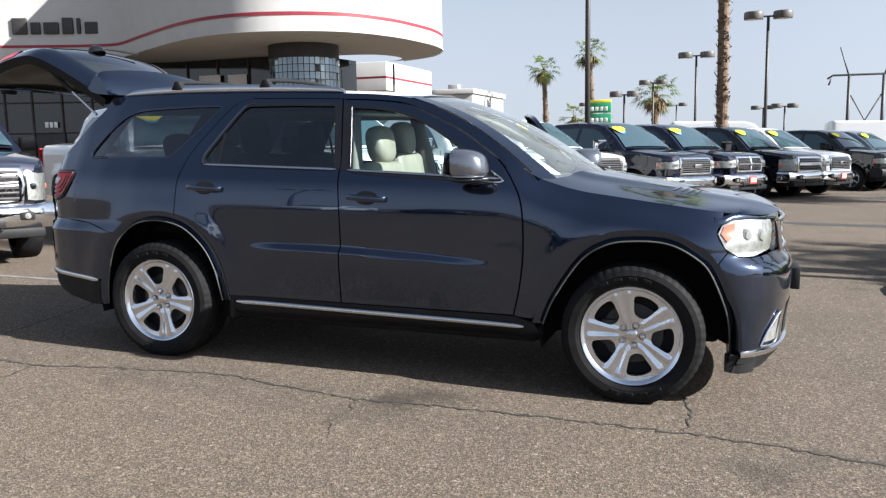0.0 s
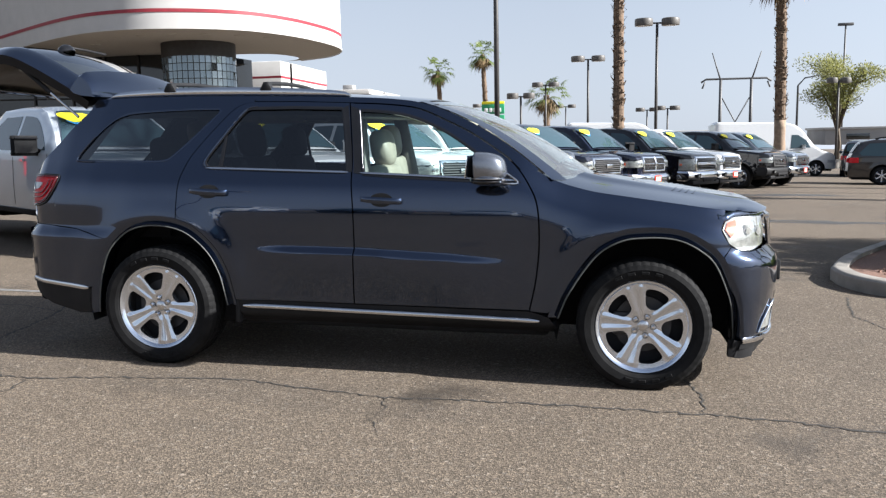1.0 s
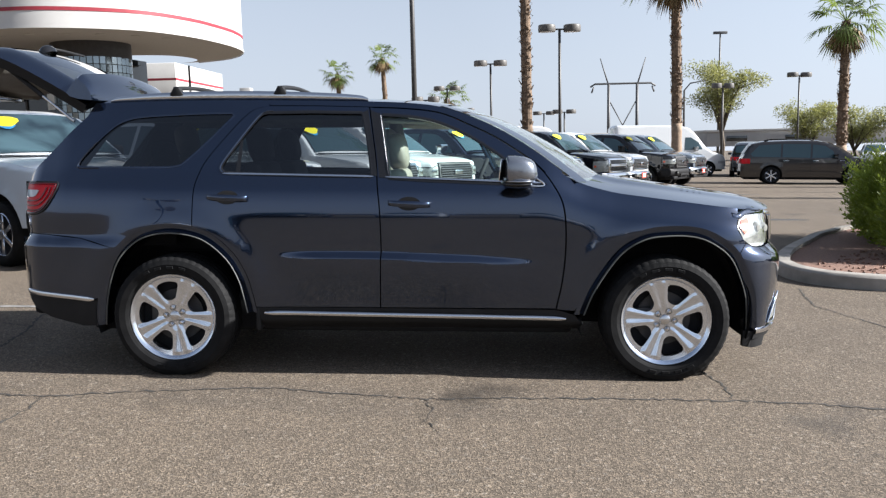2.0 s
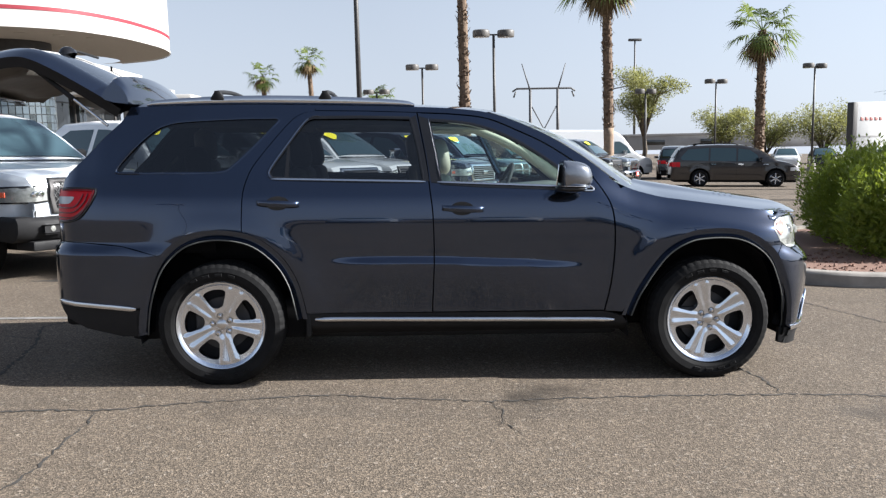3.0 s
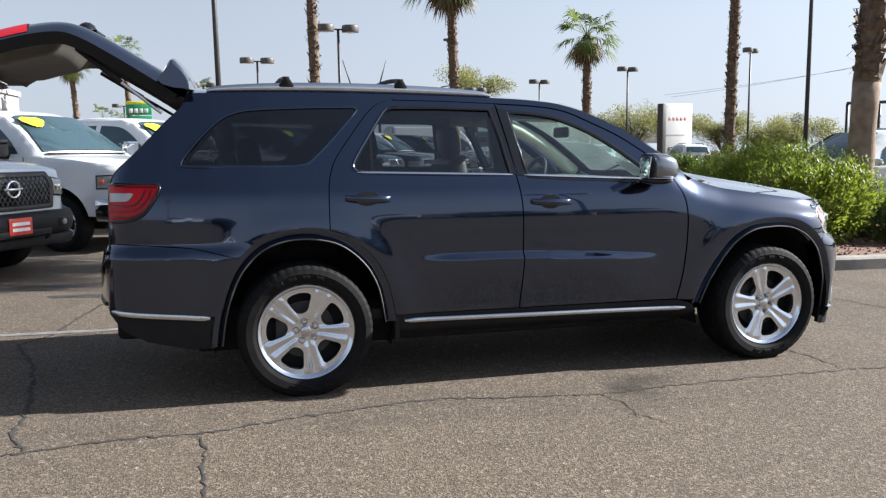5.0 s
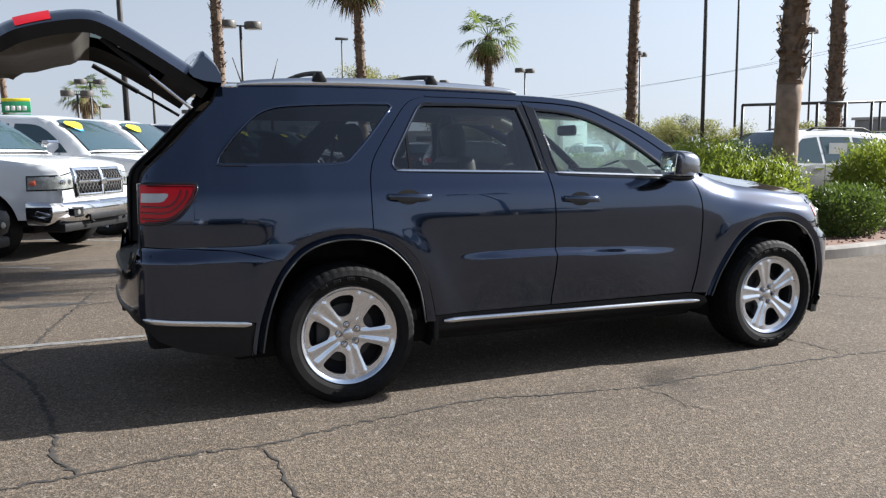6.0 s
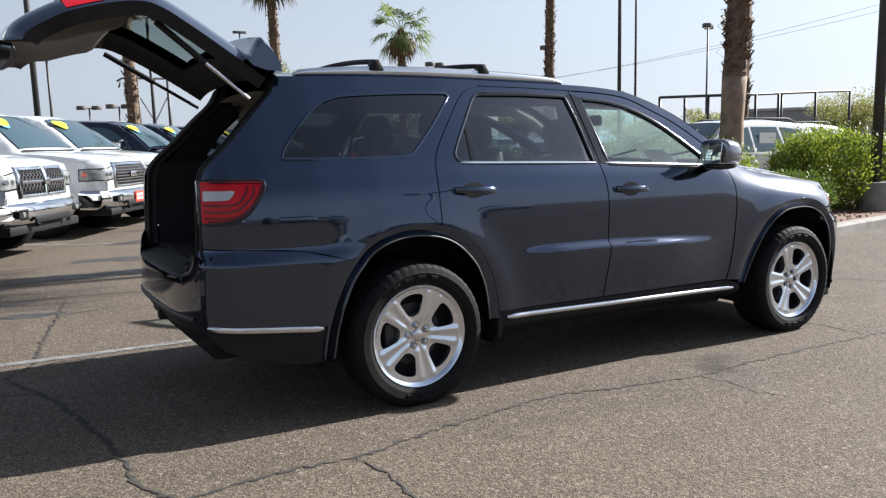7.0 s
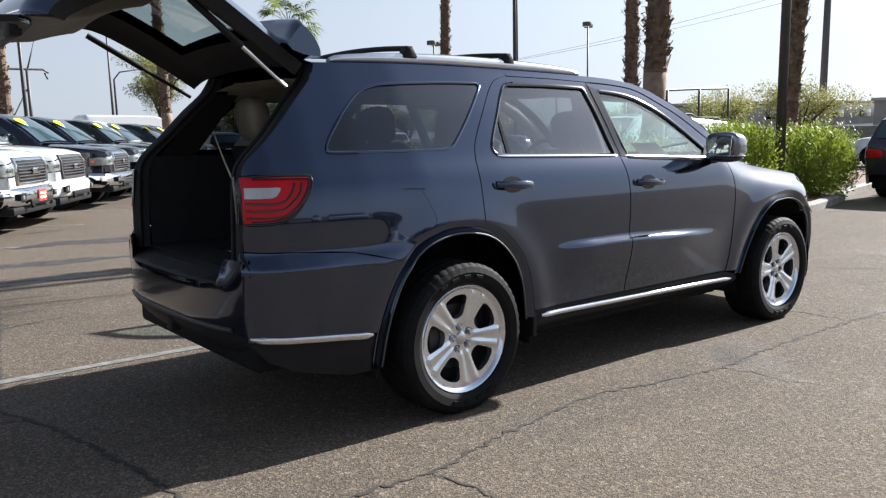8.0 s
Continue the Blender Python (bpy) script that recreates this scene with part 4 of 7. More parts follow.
# paint strip between bonnet, wing and headlamp
for s in (1, -1):
    rows = []
    for x in np.linspace(3.45, 3.775, 12):
        zt = float(np.interp(x, [3.45, 3.488, 3.53, 3.62, 3.735, 3.775], [0.99, 0.978, 1.006, 1.010, 0.998, 0.99]))
        y = half_width(x, zt)
        rows.append([(x, YC - s * (y - 0.012), zt - 0.02), (x, YC - s * (y - 0.002), zt + 0.006), (x - 0.004, YC - s * (y - 0.020), zt + 0.030), (x - 0.015, YC - s * (y - 0.065), zt + 0.045)])
    part("lamp_brow", sheet(rows), M["paint"], suv, "")


# nose
def nose_pt(w, z, inset=0.0):
    wm = side_w(min(z, 1.1)) + 0.0
    return (3.2 + (nose(z) - inset - 3.2) * max(0.0, 1 - (w / wm) ** 2) ** (1 / blunt(z)), YC + w, z)


def front_loop(z, d=0.0, x0=3.70, n=31):
    """Points across the nose at one height, from one corner to the other, set d proud."""
    we = half_width(3.70, z)
    wm = we / (1 - (0.5 / (nose(z) - 3.2)) ** blunt(z)) ** 0.5
    mid = [(3.2 + (nose(z) - 3.2) * (1 - (we * t / wm) ** 2) ** (1 / blunt(z)), we * t) for t in np.linspace(-1, 1, n)]
    side = [(x, half_width(x, z)) for x in np.linspace(x0, 3.70, 7)[:-1]] if x0 < 3.70 else []
    line = [(x, -w) for x, w in side] + mid + [(x, w) for x, w in reversed(side)]
    out_ = []
    for i, (x, w) in enumerate(line):
        a, b = line[max(i - 1, 0)], line[min(i + 1, len(line) - 1)]
        tx, tw = b[0] - a[0], b[1] - a[1]
        L = math.hypot(tx, tw)
        out_.append((x + d * tw / L, YC + w - d * tx / L, z))
    return out_


rows = [front_loop(z) for z in np.linspace(0.285, 0.815, 34)]
part("front_bumper", sheet(rows), M["paint"], suv, "")
rows = [[nose_pt(w, z, 0.03) for w in np.linspace(-0.52, 0.52, 31)] for z in np.linspace(0.80, 1.02, 8)]
gr = part("grille", sheet(rows), M["gloss_black"], suv, "black grille with chrome surround and cross bars")
bm = bmesh.new()
loop = [nose_pt(w, z, -0.012) for w, z in [(w, 0.985) for w in np.linspace(-0.50, 0.50, 20)] + [(w, 0.825) for w in np.linspace(0.46, -0.46, 20)]]
tube(loop + loop[:1], 0.015, 8, bm)
part("grille_surround", bm, M["chrome"], gr, "chrome surround", 60)
bm = bmesh.new()
tube([nose_pt(0, z, -0.004) for z in np.linspace(0.825, 0.985, 6)], 0.014, 8, bm)
tube([nose_pt(w, 0.90, -0.004) for w in np.linspace(-0.48, 0.48, 20)], 0.012, 8, bm)
part("grille_cross", bm, M["chrome"], gr, "chrome cross bars", 60)
bm = sheet([front_loop(0.285 + dz, d, 3.60) for dz, d in ((-0.012, -0.004), (-0.010, 0.010), (0.004, 0.018), (0.022, 0.014), (0.030, -0.004))])
bmesh.ops.recalc_face_normals(bm, faces=bm.faces)
part("lower_chrome_strip", bm, M["chrome"], suv, "chrome lower strip", 60)
rows = [[nose_pt(w, z, -0.004) for w in np.linspace(-0.46, 0.46, 25)] for z in np.linspace(0.345, 0.52, 8)]
part("lower_intake", sheet(rows), M["black_plastic"], suv, "black lower intake")
for s in (1, -1):
    rows = [[nose_pt(-s * w, 0.35 + 0.13 * f * (0.35 + 0.65 * g), -0.012) for g, w in ((0, 0.755), (0.5, 0.70), (1.0, 0.64))] for f in np.linspace(0, 1, 6)]
    fog = part("fog_lamp", sheet(rows), M["reflector"], suv, "fog lamp with chrome frame")
    bm = bmesh.new()
    tube([nose_pt(-s * w, z, -0.016) for w, z in curve([(0.775, 0.330), (0.745, 0.405), (0.67, 0.488), (0.625, 0.496), (0.63, 0.39), (0.66, 0.330), (0.775, 0.330)], 4)], 0.007, 8, bm)
    part("fog_lamp_frame", bm, M["chrome"], fog, "chrome frame", 60)
# black sheets on the nose stand for the shaded gap below each headlamp
for s in (1, -1):
    rows = [[nose_pt(-s * w, z, -0.004) for w in np.linspace(0.44, 0.66, 9)] for z in np.linspace(0.765, 0.822, 5)]
    part("lamp_recess", sheet(rows), M["gloss_black"], suv, "black recess under the headlamp")
part("plate_bracket", box(3.895, 3.945, YC - 0.17, YC + 0.17, 0.55, 0.68, 0.008), M["black_plastic"], suv, "black empty plate bracket", 35)
base = front_loop(0.30, 0.0, 3.60)
rows = []
for z, d in ((0.285, 0.004), (0.245, 0.010), (0.238, 0.0), (0.195, 0.006), (0.185, -0.02)):
    rows.append([(3.2 + (x - 3.2) * (1 + (d - 0.75 * (0.285 - z)) / 0.68), YC + (y - YC) * (1 + d * 0.8), z) for x, y, _ in base])
part("chin_spoiler", sheet(rows), M["black_plastic"], suv, "black chin spoiler", 40)

# tail: bumper, load opening, cargo space
def tail_pt(w, z, zc=None):
    zc = max(zc or z, 0.45)
    we = half_width(-1.06, zc)
    k = min(1.0, abs(w) / we)
    low = 0.07 * (1 - ease(0.36, 0.58, z))
    return (-1.058 - 0.085 * (1 - k ** 3.2) + low + (0.03 * ease(0.7, 0.88, z)) * (1 - k ** 4), YC + w, z)

rows = []
for v in np.linspace(0, 1, 16):
    row = []
    for f in np.linspace(-1, 1, 81):
        z = 0.515 + v * (0.220 + 0.115 * ease(0.70, 0.76, abs(f) * 0.93))
        row.append(tail_pt(f * half_width(-1.06, min(0.79, max(z, 0.45))), z, min(z, 0.79)))
    rows.append(row)
part("rear_bumper", sheet(rows), M["paint"], suv, "")
rows = [[(tail_pt(w, 0.735)[0] + dx, YC + w * k, z) for w in np.linspace(-0.66, 0.66, 29)] for dx, z, k in ((0, 0.733, 1), (0.012, 0.742, 1), (0.10, 0.772, 0.97), (0.145, 0.785, 0.95))]
part("bumper_step_pad", sheet(rows), M["black_plastic"], suv, "black ribbed step pad")
for k in range(9):
    bm = tube([(tail_pt(w, 0.735)[0] + 0.02 + 0.009 * k, YC + w, 0.746 + 0.0032 * k) for w in np.linspace(-0.55, 0.55, 10)], 0.0026, 5)
    part("step_pad_rib", bm, M["black_plastic"], suv)
rows = [[(tail_pt(w, 0.52)[0] + dx, YC + w, z) for w in np.linspace(-0.74, 0.74, 29)] for dx, z in ((0.012, 0.522), (0.012, 0.49), (0.04, 0.445), (0.09, 0.40), (0.20, 0.335), (0.40, 0.29))]
part("rear_valance", sheet(rows), M["black_plastic"], suv, "black lower valance")
bm = bmesh.new()
tube([(tail_pt(w, 0.5)[0] - 0.016, YC + w, 0.535) for w in np.linspace(-0.64, 0.64, 30)], 0.013, 8, bm)
part("rear_bumper_trim", bm, M["dark_metal"], suv, "", 60)
part("tow_hitch", box(-1.125, -1.0, YC - 0.035, YC + 0.035, 0.43, 0.50, 0.008), M["black_plastic"], suv, "square black hitch receiver", 35)
for s in (1, -1):
    part("exhaust_tip", lathe([(0.034, 0.0), (0.038, -0.002), (0.038, 0.12), (0.032, 0.12), (0.032, 0.0)], 20, "x", None, Matrix.Translation((-0.86, YC - s * 0.52, 0.345))), M["satin"], suv, "", 35)
EDGE = curve([(-0.60, 1.712), (-0.64, 1.63), (-0.74, 1.53), (-0.87, 1.39), (-0.985, 1.28), (-1.02, 1.21), (-1.03, 1.10), (-1.035, 0.98), (-1.04, 0.78)], 4)
for s in (1, -1):
    rows = []
    for x, z in EDGE:
        w = half_width(x, z)
        wi = 0.60 if z < 1.25 else 0.60 - 0.10 * ease(1.25, 1.70, z)
        rows.append([(x, YC - s * w, z), (x - 0.010, YC - s * (w - 0.02), z), (x - 0.004, YC - s * (w * 0.55 + wi * 0.45), z), (x + 0.01, YC - s * wi, z), (x + 0.05, YC - s * (wi - 0.012), z)])
    part("opening_flange", sheet(rows), M["cabin"], suv, "black painted opening flange")
    bm = bmesh.new()
    tube([(x + 0.004, YC - s * ((0.60 if z < 1.25 else 0.60 - 0.10 * ease(1.25, 1.70, z)) - 0.003), z) for x, z in EDGE], 0.010, 6, bm)
    part("opening_seal", bm, M["black_plastic"], suv)
    rows = [[(x, YC - s * w, z) for z, w in ((0.78, 0.585), (1.1, 0.60), (1.28, 0.60))] for x in (-0.98, -0.6, -0.1)]
    part("cargo_side_trim", sheet(rows), M["cabin"], suv, "black cargo trim")
    rows = [[(x, YC - s * w, z) for x, z, w in q] for q in (((-0.90, 1.28, 0.62), (-0.62, 1.62, 0.50)), ((-0.68, 1.28, 0.64), (-0.45, 1.62, 0.53)))]
    part("d_pillar_trim", sheet(rows), M["cabin"], suv)
rows = [[(x, YC + y, z) for y in np.linspace(-0.60, 0.60, 7)] for x, z in ((-1.0, 0.784), (-0.98, 0.794), (-0.55, 0.794), (-0.12, 0.794))]
part("cargo_floor", sheet(rows), M["carpet"], suv, "black carpeted load floor")
strap = [(-0.62, 1.43, 1.40), (-0.68, 1.19, 1.27), (-0.75, 0.90, 1.13), (-0.80, 0.70, 1.02)]
part("seat_belt", sheet([[(x, y, z - 0.02), (x, y + 0.012, z + 0.02)] for x, y, z in strap]), M["lining"], suv, "grey hanging seat belt")
part("cargo_floor_latch", box(-0.80, -0.70, YC - 0.10, YC + 0.10, 0.792, 0.802, 0.004), M["gloss_black"], suv, "", 35)
rows = [[(x, YC + 0.50 * t, z - 0.03 * abs(t) ** 3) for t in np.linspace(-1, 1, 9)] for x, z in ((-0.60, 1.665), (-0.2, 1.69), (0.6, 1.70), (1.3, 1.68), (1.66, 1.655))]
part("headlining", sheet(rows), M["lining"], suv, "grey headlining")
part("floor_pan", box(-0.6, 2.5, YC - 0.78, YC + 0.78, 0.25, 0.50, 0.03), M["carpet"], suv)
part("engine_bay", box(2.45, 3.50, YC - 0.44, YC + 0.44, 0.25, 0.98, 0.03), M["carpet"], suv)
part("rear_underbody", box(-1.02, -0.5, YC - 0.74, YC + 0.74, 0.34, 0.70, 0.03), M["carpet"], suv)
part("rear_axle_cover", box(-0.6, 0.6, YC - 0.44, YC + 0.44, 0.30, 0.76, 0.03), M["carpet"], suv)

# raised tailgate
gate = thing("tailgate")
gate.parent = suv
gate["label"] = "raised tailgate with rear window and spoiler"
GX = curve([(-0.63, 1.745), (-0.80, 1.855), (-1.00, 1.975), (-1.14, 2.045), (-1.25, 2.066), (-1.40, 2.045), (-1.56, 2.000), (-1.66, 1.955), (-1.735, 1.905), (-1.772, 1.850), (-1.774, 1.800)], 4)


def gate_pt(i, t, d):
    x, z = GX[i]
    a, b = GX[max(i - 1, 0)], GX[min(i + 1, len(GX) - 1)]
    tx, tz = b[0] - a[0], b[1] - a[1]
    L = math.hypot(tx, tz)
    nx, nz = tz / L, -tx / L
    f = min(1.0, i / 28)
    w = 0.60 + 0.10 * ease(0.0, 0.55, f) - 0.06 * ease(0.85, 1.0, f)
    bow = 0.05 * (1 - t * t)
    round_ = 0.05 * max(0, abs(t) - 0.86) / 0.14
    sgn = 1 if nz > 0 else -1
    return (x + sgn * nx * (d + bow - round_), YC + w * t, z + sgn * nz * (d + bow - round_))

T = list(np.linspace(-1, 1, 25))
NG = len(GX)
lo_g, hi_g = 4, 15
bm = bmesh.new()
sheet([[gate_pt(i, t, 0.0) for t in T] for i in range(0, lo_g + 1)], bm)
sheet([[gate_pt(i, t, 0.0) for t in T] for i in range(hi_g, NG)], bm)
for a, b in ((0, 4), (21, 25)):
    sheet([[gate_pt(i, t, 0.0) for t in T[a:b]] for i in range(lo_g, hi_g + 1)], bm)
bmesh.ops.remove_doubles(bm, verts=bm.verts, dist=1e-4)
bmesh.ops.recalc_face_normals(bm, faces=bm.faces)
for f in bm.faces:
    if f.normal.z < 0 and abs(f.normal.z) > 0.1:
        f.normal_flip()
part("outer_skin", bm, M["paint"], gate, "")
wg = part("rear_window", sheet([[gate_pt(i, t, -0.006) for t in T[3:22]] for i in range(lo_g, hi_g + 1)]), M["gate_glass"], gate, "dark rear window")
wg.visible_shadow = False
bm = bmesh.new()
IN = -0.075


def gate_in(i, t):
    """How far the lining lies under the outer skin."""
    return IN - (0.095 * ease(hi_g - 0.5, hi_g + 4, i) - 0.135 * ease(24, NG - 1, i)) * (1 - ease(0.78, 1.0, abs(t)))

for nm, zones, mt, lab in (("window_surround", ((0, 25, 0, lo_g), (0, 5, lo_g, hi_g), (20, 25, lo_g, hi_g)), "cabin", "black inner window surround"), ("inner_lining", ((0, 25, hi_g, NG - 1),), "gate_trim", "dark grey-brown plastic lining")):
    bm = bmesh.new()
    for a, b, i0, i1 in zones:
        sheet([[gate_pt(i, t * 0.97, gate_in(i, t)) for t in T[a:b]] for i in range(i0, i1 + 1)], bm)
    bmesh.ops.remove_doubles(bm, verts=bm.verts, dist=1e-4)
    bmesh.ops.recalc_face_normals(bm, faces=bm.faces)
    part(nm, bm, M[mt], gate, lab, 45)
bm = bmesh.new()
for t in (-1, 1):
    sheet([[gate_pt(i, t, 0.0), gate_pt(i, t * 0.97, gate_in(i, t))] for i in range(NG)], bm)
sheet([[gate_pt(NG - 1, t, 0.0) for t in T], [gate_pt(NG - 1, t * 0.97, gate_in(NG - 1, t)) for t in T]], bm)
bmesh.ops.recalc_face_normals(bm, faces=bm.faces)
part("gate_edge", bm, M["black_plastic"], gate, "", 45)
# spoiler over the hinge
rows = []
section = curve([(-0.592, 1.732), (-0.596, 1.775), (-0.622, 1.835), (-0.662, 1.882)], 4) + curve([(-0.676, 1.893), (-0.692, 1.888)], 2) + curve([(-0.712, 1.862), (-0.742, 1.818), (-0.757, 1.788)], 3) + [(-0.735, 1.762), (-0.68, 1.742)]
for t in np.linspace(-1, 1, 41):
    k = 1 - 0.16 * (max(0.0, abs(t) - 0.90) / 0.10) ** 2
    bow = 1 - t * t
    rows.append([(x - 0.035 * bow * (z - 1.73) / 0.16 + 0.045 * bow, YC + 0.655 * t, 1.735 + (z - 1.735) * k * (1 + 0.22 * bow) + 0.015 * bow) for x, z in section])
bm = sheet(rows, None, True, True)
bmesh.ops.recalc_face_normals(bm, faces=bm.faces)
part("spoiler", bm, M["paint"], gate, "body-coloured roof spoiler", 40)
i = 14
wp = Vector(gate_pt(i, -0.1, 0.0))
part("wiper_motor_cap", lathe([(0.0, 0.046), (0.025, 0.043), (0.048, 0.030), (0.062, 0.008), (0.064, -0.02)], 20, "z", None, Matrix.Translation(wp) @ Matrix.Rotation(radians(-24), 4, "Y") @ Matrix.Diagonal((0.9, 1.15, 1, 1))), M["gloss_black"], gate, "", 45)
part("rear_wiper", tube([wp + Vector((0, 0, 0.03)), wp + Vector((0.02, 0.2, 0.03)), wp + Vector((0.05, 0.42, 0.02))], 0.010, 6), M["black_plastic"], gate)
for s in (-1, 1):
    rows = [[gate_pt(j, s * t, 0.006 if 0.15 < (t - 0.55) / 0.42 < 0.9 else 0.003) for t in (0.55, 0.65, 0.85, 0.97)] for j in range(hi_g + 5, hi_g + 10)]
    part("gate_lamp", sheet(rows), M["red"], gate, "red gate lamp", 50)
part("gate_latch", box(-0.03, 0.02, -0.06, 0.06, -0.035, 0.03, 0.012, None, Matrix.Translation(gate_pt(NG - 2, -0.55, -0.045))), M["cabin"], gate, "black latch in the lower edge", 35)
for a, b, m in ((Vector((-0.745, 0.335, 1.60)), Vector((-1.17, 0.335, 1.945)), "satin"), (Vector((-0.69, 1.57, 1.61)), Vector((-1.21, 1.66, 1.93)), "black_plastic")):
    st = part("gas_strut", tube([a.lerp(b, 0.48), b], 0.016, 10), M["black_plastic"], suv, "gas strut holding the tailgate", 50)
    part("strut_rod", tube([a, a.lerp(b, 0.50)], 0.010, 8), M[m], st, "", 50)

# roof cross bars
for x, nm in ((-0.05, "roof_cross_bar"), (0.63, "roof_cross_bar")):
    pts = [(x, YC + 0.60 * t, 1.805 + 0.03 * (1 - t * t)) for t in np.linspace(-1, 1, 13)]
    cb = part(nm, tube(pts, 0.014, 8), M["black_plastic"], suv, "black roof cross bar", 50)
    for t in (-1, 1):
        bm = box(x - 0.045, x + 0.045, YC + 0.585 * t - 0.03, YC + 0.585 * t + 0.03, 1.755, 1.818, 0.012)
        for q in bm.verts:
            if q.co.z > 1.79:
                q.co.x = x + (q.co.x - x) * 0.45
        part("bar_foot", bm, M["black_plastic"], cb, "", 35)

# cabin
def seat(x, y, base, head, lean=0.16, width=0.25, h=0.62, mat="leather"):
    st = thing("seat")
    st.parent = suv
    bm = box(x - 0.05, x + 0.48, y - width, y + width, base, base + 0.16, 0.05, None, None, 3)
    part("cushion", bm, M[mat], st, "", 60)
    m = Matrix.Translation((x, y, base + 0.12)) @ Matrix.Rotation(-lean, 4, "Y")
    part("backrest", box(-0.07, 0.07, -width, width, 0, h, 0.05, None, m, 3), M[mat], st, "", 60)
    part("backrest_shell", box(-0.085, -0.06, -width * 0.9, width * 0.9, 0.02, h * 0.94, 0.02, None, m, 2), M["cabin"], st, "", 60)
    bm = bmesh.new()
    bmesh.ops.create_uvsphere(bm, u_segments=20, v_segments=14, radius=1)
    for v in bm.verts:
        c = v.co
        q = [math.copysign(abs(k) ** 0.65, k) for k in c]
        v.co = m @ Vector((0.02 + 0.070 * q[0], 0.142 * q[1] * (1 + 0.08 * q[2]), h + 0.11 + 0.122 * q[2]))
    part("headrest", bm, M[mat], st, "")
    for dy in (-0.06, 0.06):
        part("headrest_post", tube([m @ Vector((0.0, dy, h - 0.02)), m @ Vector((0.01, dy, h + 0.06))], 0.007, 6), M["chrome"], st)
    return st

seat(1.46, 0.52, 0.60, 1.44, 0.17, 0.25, 0.57)
seat(1.315, 1.30, 0.62, 1.48, 0.17, 0.25, 0.60)
for y in (0.52, 1.33):
    seat(0.55, y, 0.66, 1.4, 0.20, 0.25, 0.56, "cabin")
for y in (0.62, 1.40):
    seat(-0.20 if y < 1 else -0.31, y, 0.72, 1.4, 0.16, 0.17, 0.40 if y < 1 else 0.54, "leather" if y > 1 else "cabin")
rows = [[(x, YC + 0.80 * t, z) for t in np.linspace(-1, 1, 9)] for x, z in ((1.93, 0.95), (1.92, 1.10), (2.00, 1.175), (2.30, 1.195), (2.62, 1.18))]
part("dashboard", sheet(rows), M["dash"], suv, "dark dashboard")
bm = lathe([(0.180 + 0.016 * math.cos(a), 0.016 * math.sin(a)) for a in np.linspace(0, 2 * math.pi, 9)], 32, "z", None, Matrix.Translation((1.89, 1.30, 1.165)) @ Matrix.Rotation(radians(-66), 4, "Y"))
sw = part("steering_wheel", bm, M["cabin"], suv, "black steering wheel")
part("steering_hub", box(-0.165, 0.165, -0.045, 0.045, -0.03, 0.012, 0.015, None, Matrix.Translation((1.895, 1.30, 1.165)) @ Matrix.Rotation(radians(-66), 4, "Y") @ Matrix.Rotation(radians(90), 4, "Z")), M["cabin"], sw, "", 35)
part("rear_view_mirror", box(1.945, 1.98, YC - 0.12, YC + 0.12, 1.480, 1.555, 0.02), M["cabin"], suv, "", 35)
for s in (1, -1):
    # inner pillar trims, pale
    bm = tube([(x, YC - s * (half_width(x, z) - 0.055), z - 0.042) for x, z in ((1.60, 1.668), (1.70, 1.655), (1.88, 1.590), (2.07, 1.498), (2.26, 1.375), (2.42, 1.250))], [0.040, 0.044, 0.050, 0.052, 0.054, 0.060], 12)
    part("a_pillar_trim", bm, M["pillar_trim"], suv, "cream pillar trim")
    part("b_pillar_trim", tube([(1.235, YC - s * 0.565, 1.650), (1.247, YC - s * 0.595, 1.55), (1.290, YC - s * 0.695, 1.20), (1.31, YC - s * 0.76, 0.6)], [0.045, 0.056, 0.070, 0.075], 10), M["gate_trim"], suv)
    rows = [[(x, YC - s * w, z - 0.020 * ease(1.0, 1.65, x)) for w, z in ((0.46, 1.688), (0.54, 1.655), (0.585, 1.610), (0.615, 1.585), (0.635, 1.600))] for x in np.linspace(-0.50, 1.66, 12)]
    part("roof_side_trim", sheet(rows), M["lining"], suv, "grey roof edge trim", 60)
    for x in (0.55, 1.42):
        part("grab_handle", tube([(x - 0.11, YC - s * 0.575, 1.615), (x - 0.09, YC - s * 0.545, 1.598), (x + 0.09, YC - s * 0.545, 1.598), (x + 0.11, YC - s * 0.575, 1.615)], 0.011, 8), M["lining"], suv, "", 50)
    part("sun_visor", box(1.55, 1.72, YC - s * 0.15 - 0.19, YC - s * 0.15 - 0.19 + 0.38 if s > 0 else YC - s * 0.15 + 0.19, 1.63, 1.65, 0.008), M["lining"], suv, "", 35)
part("paper_on_windscreen", box(-0.09, 0.09, -0.12, 0.12, -0.001, 0.001, 0, None, Matrix.Translation((2.42, 0.70, 1.255)) @ Matrix.Rotation(radians(33), 4, "Y")), M["paper"], suv, "white paper sheet", 35)

# ---- ground, markings, cracks ----
UP = Vector((-0.0207, -0.0120, 1.0)).normalized()
LEAN = Vector((0, 0, 1)).rotation_difference(UP).to_matrix().to_4x4()


def upright(x, y, z=0.0, turn=0.0):
    return Matrix.Translation((x, y, z)) @ LEAN @ Matrix.Rotation(radians(turn), 4, "Z")


rows = [[(x, y, 0.0) for x in (-900, -60, -12, -6, -3, 0, 3, 6, 12, 30, 60, 120, 900)] for y in (-900, -60, -12, -6, -3, 0, 3, 6, 12, 30, 60, 120, 900)]
solo("ground", sheet(rows), M["asphalt"], "sun-bleached cracked grey-brown asphalt lot", "ground", "", "structure", True)


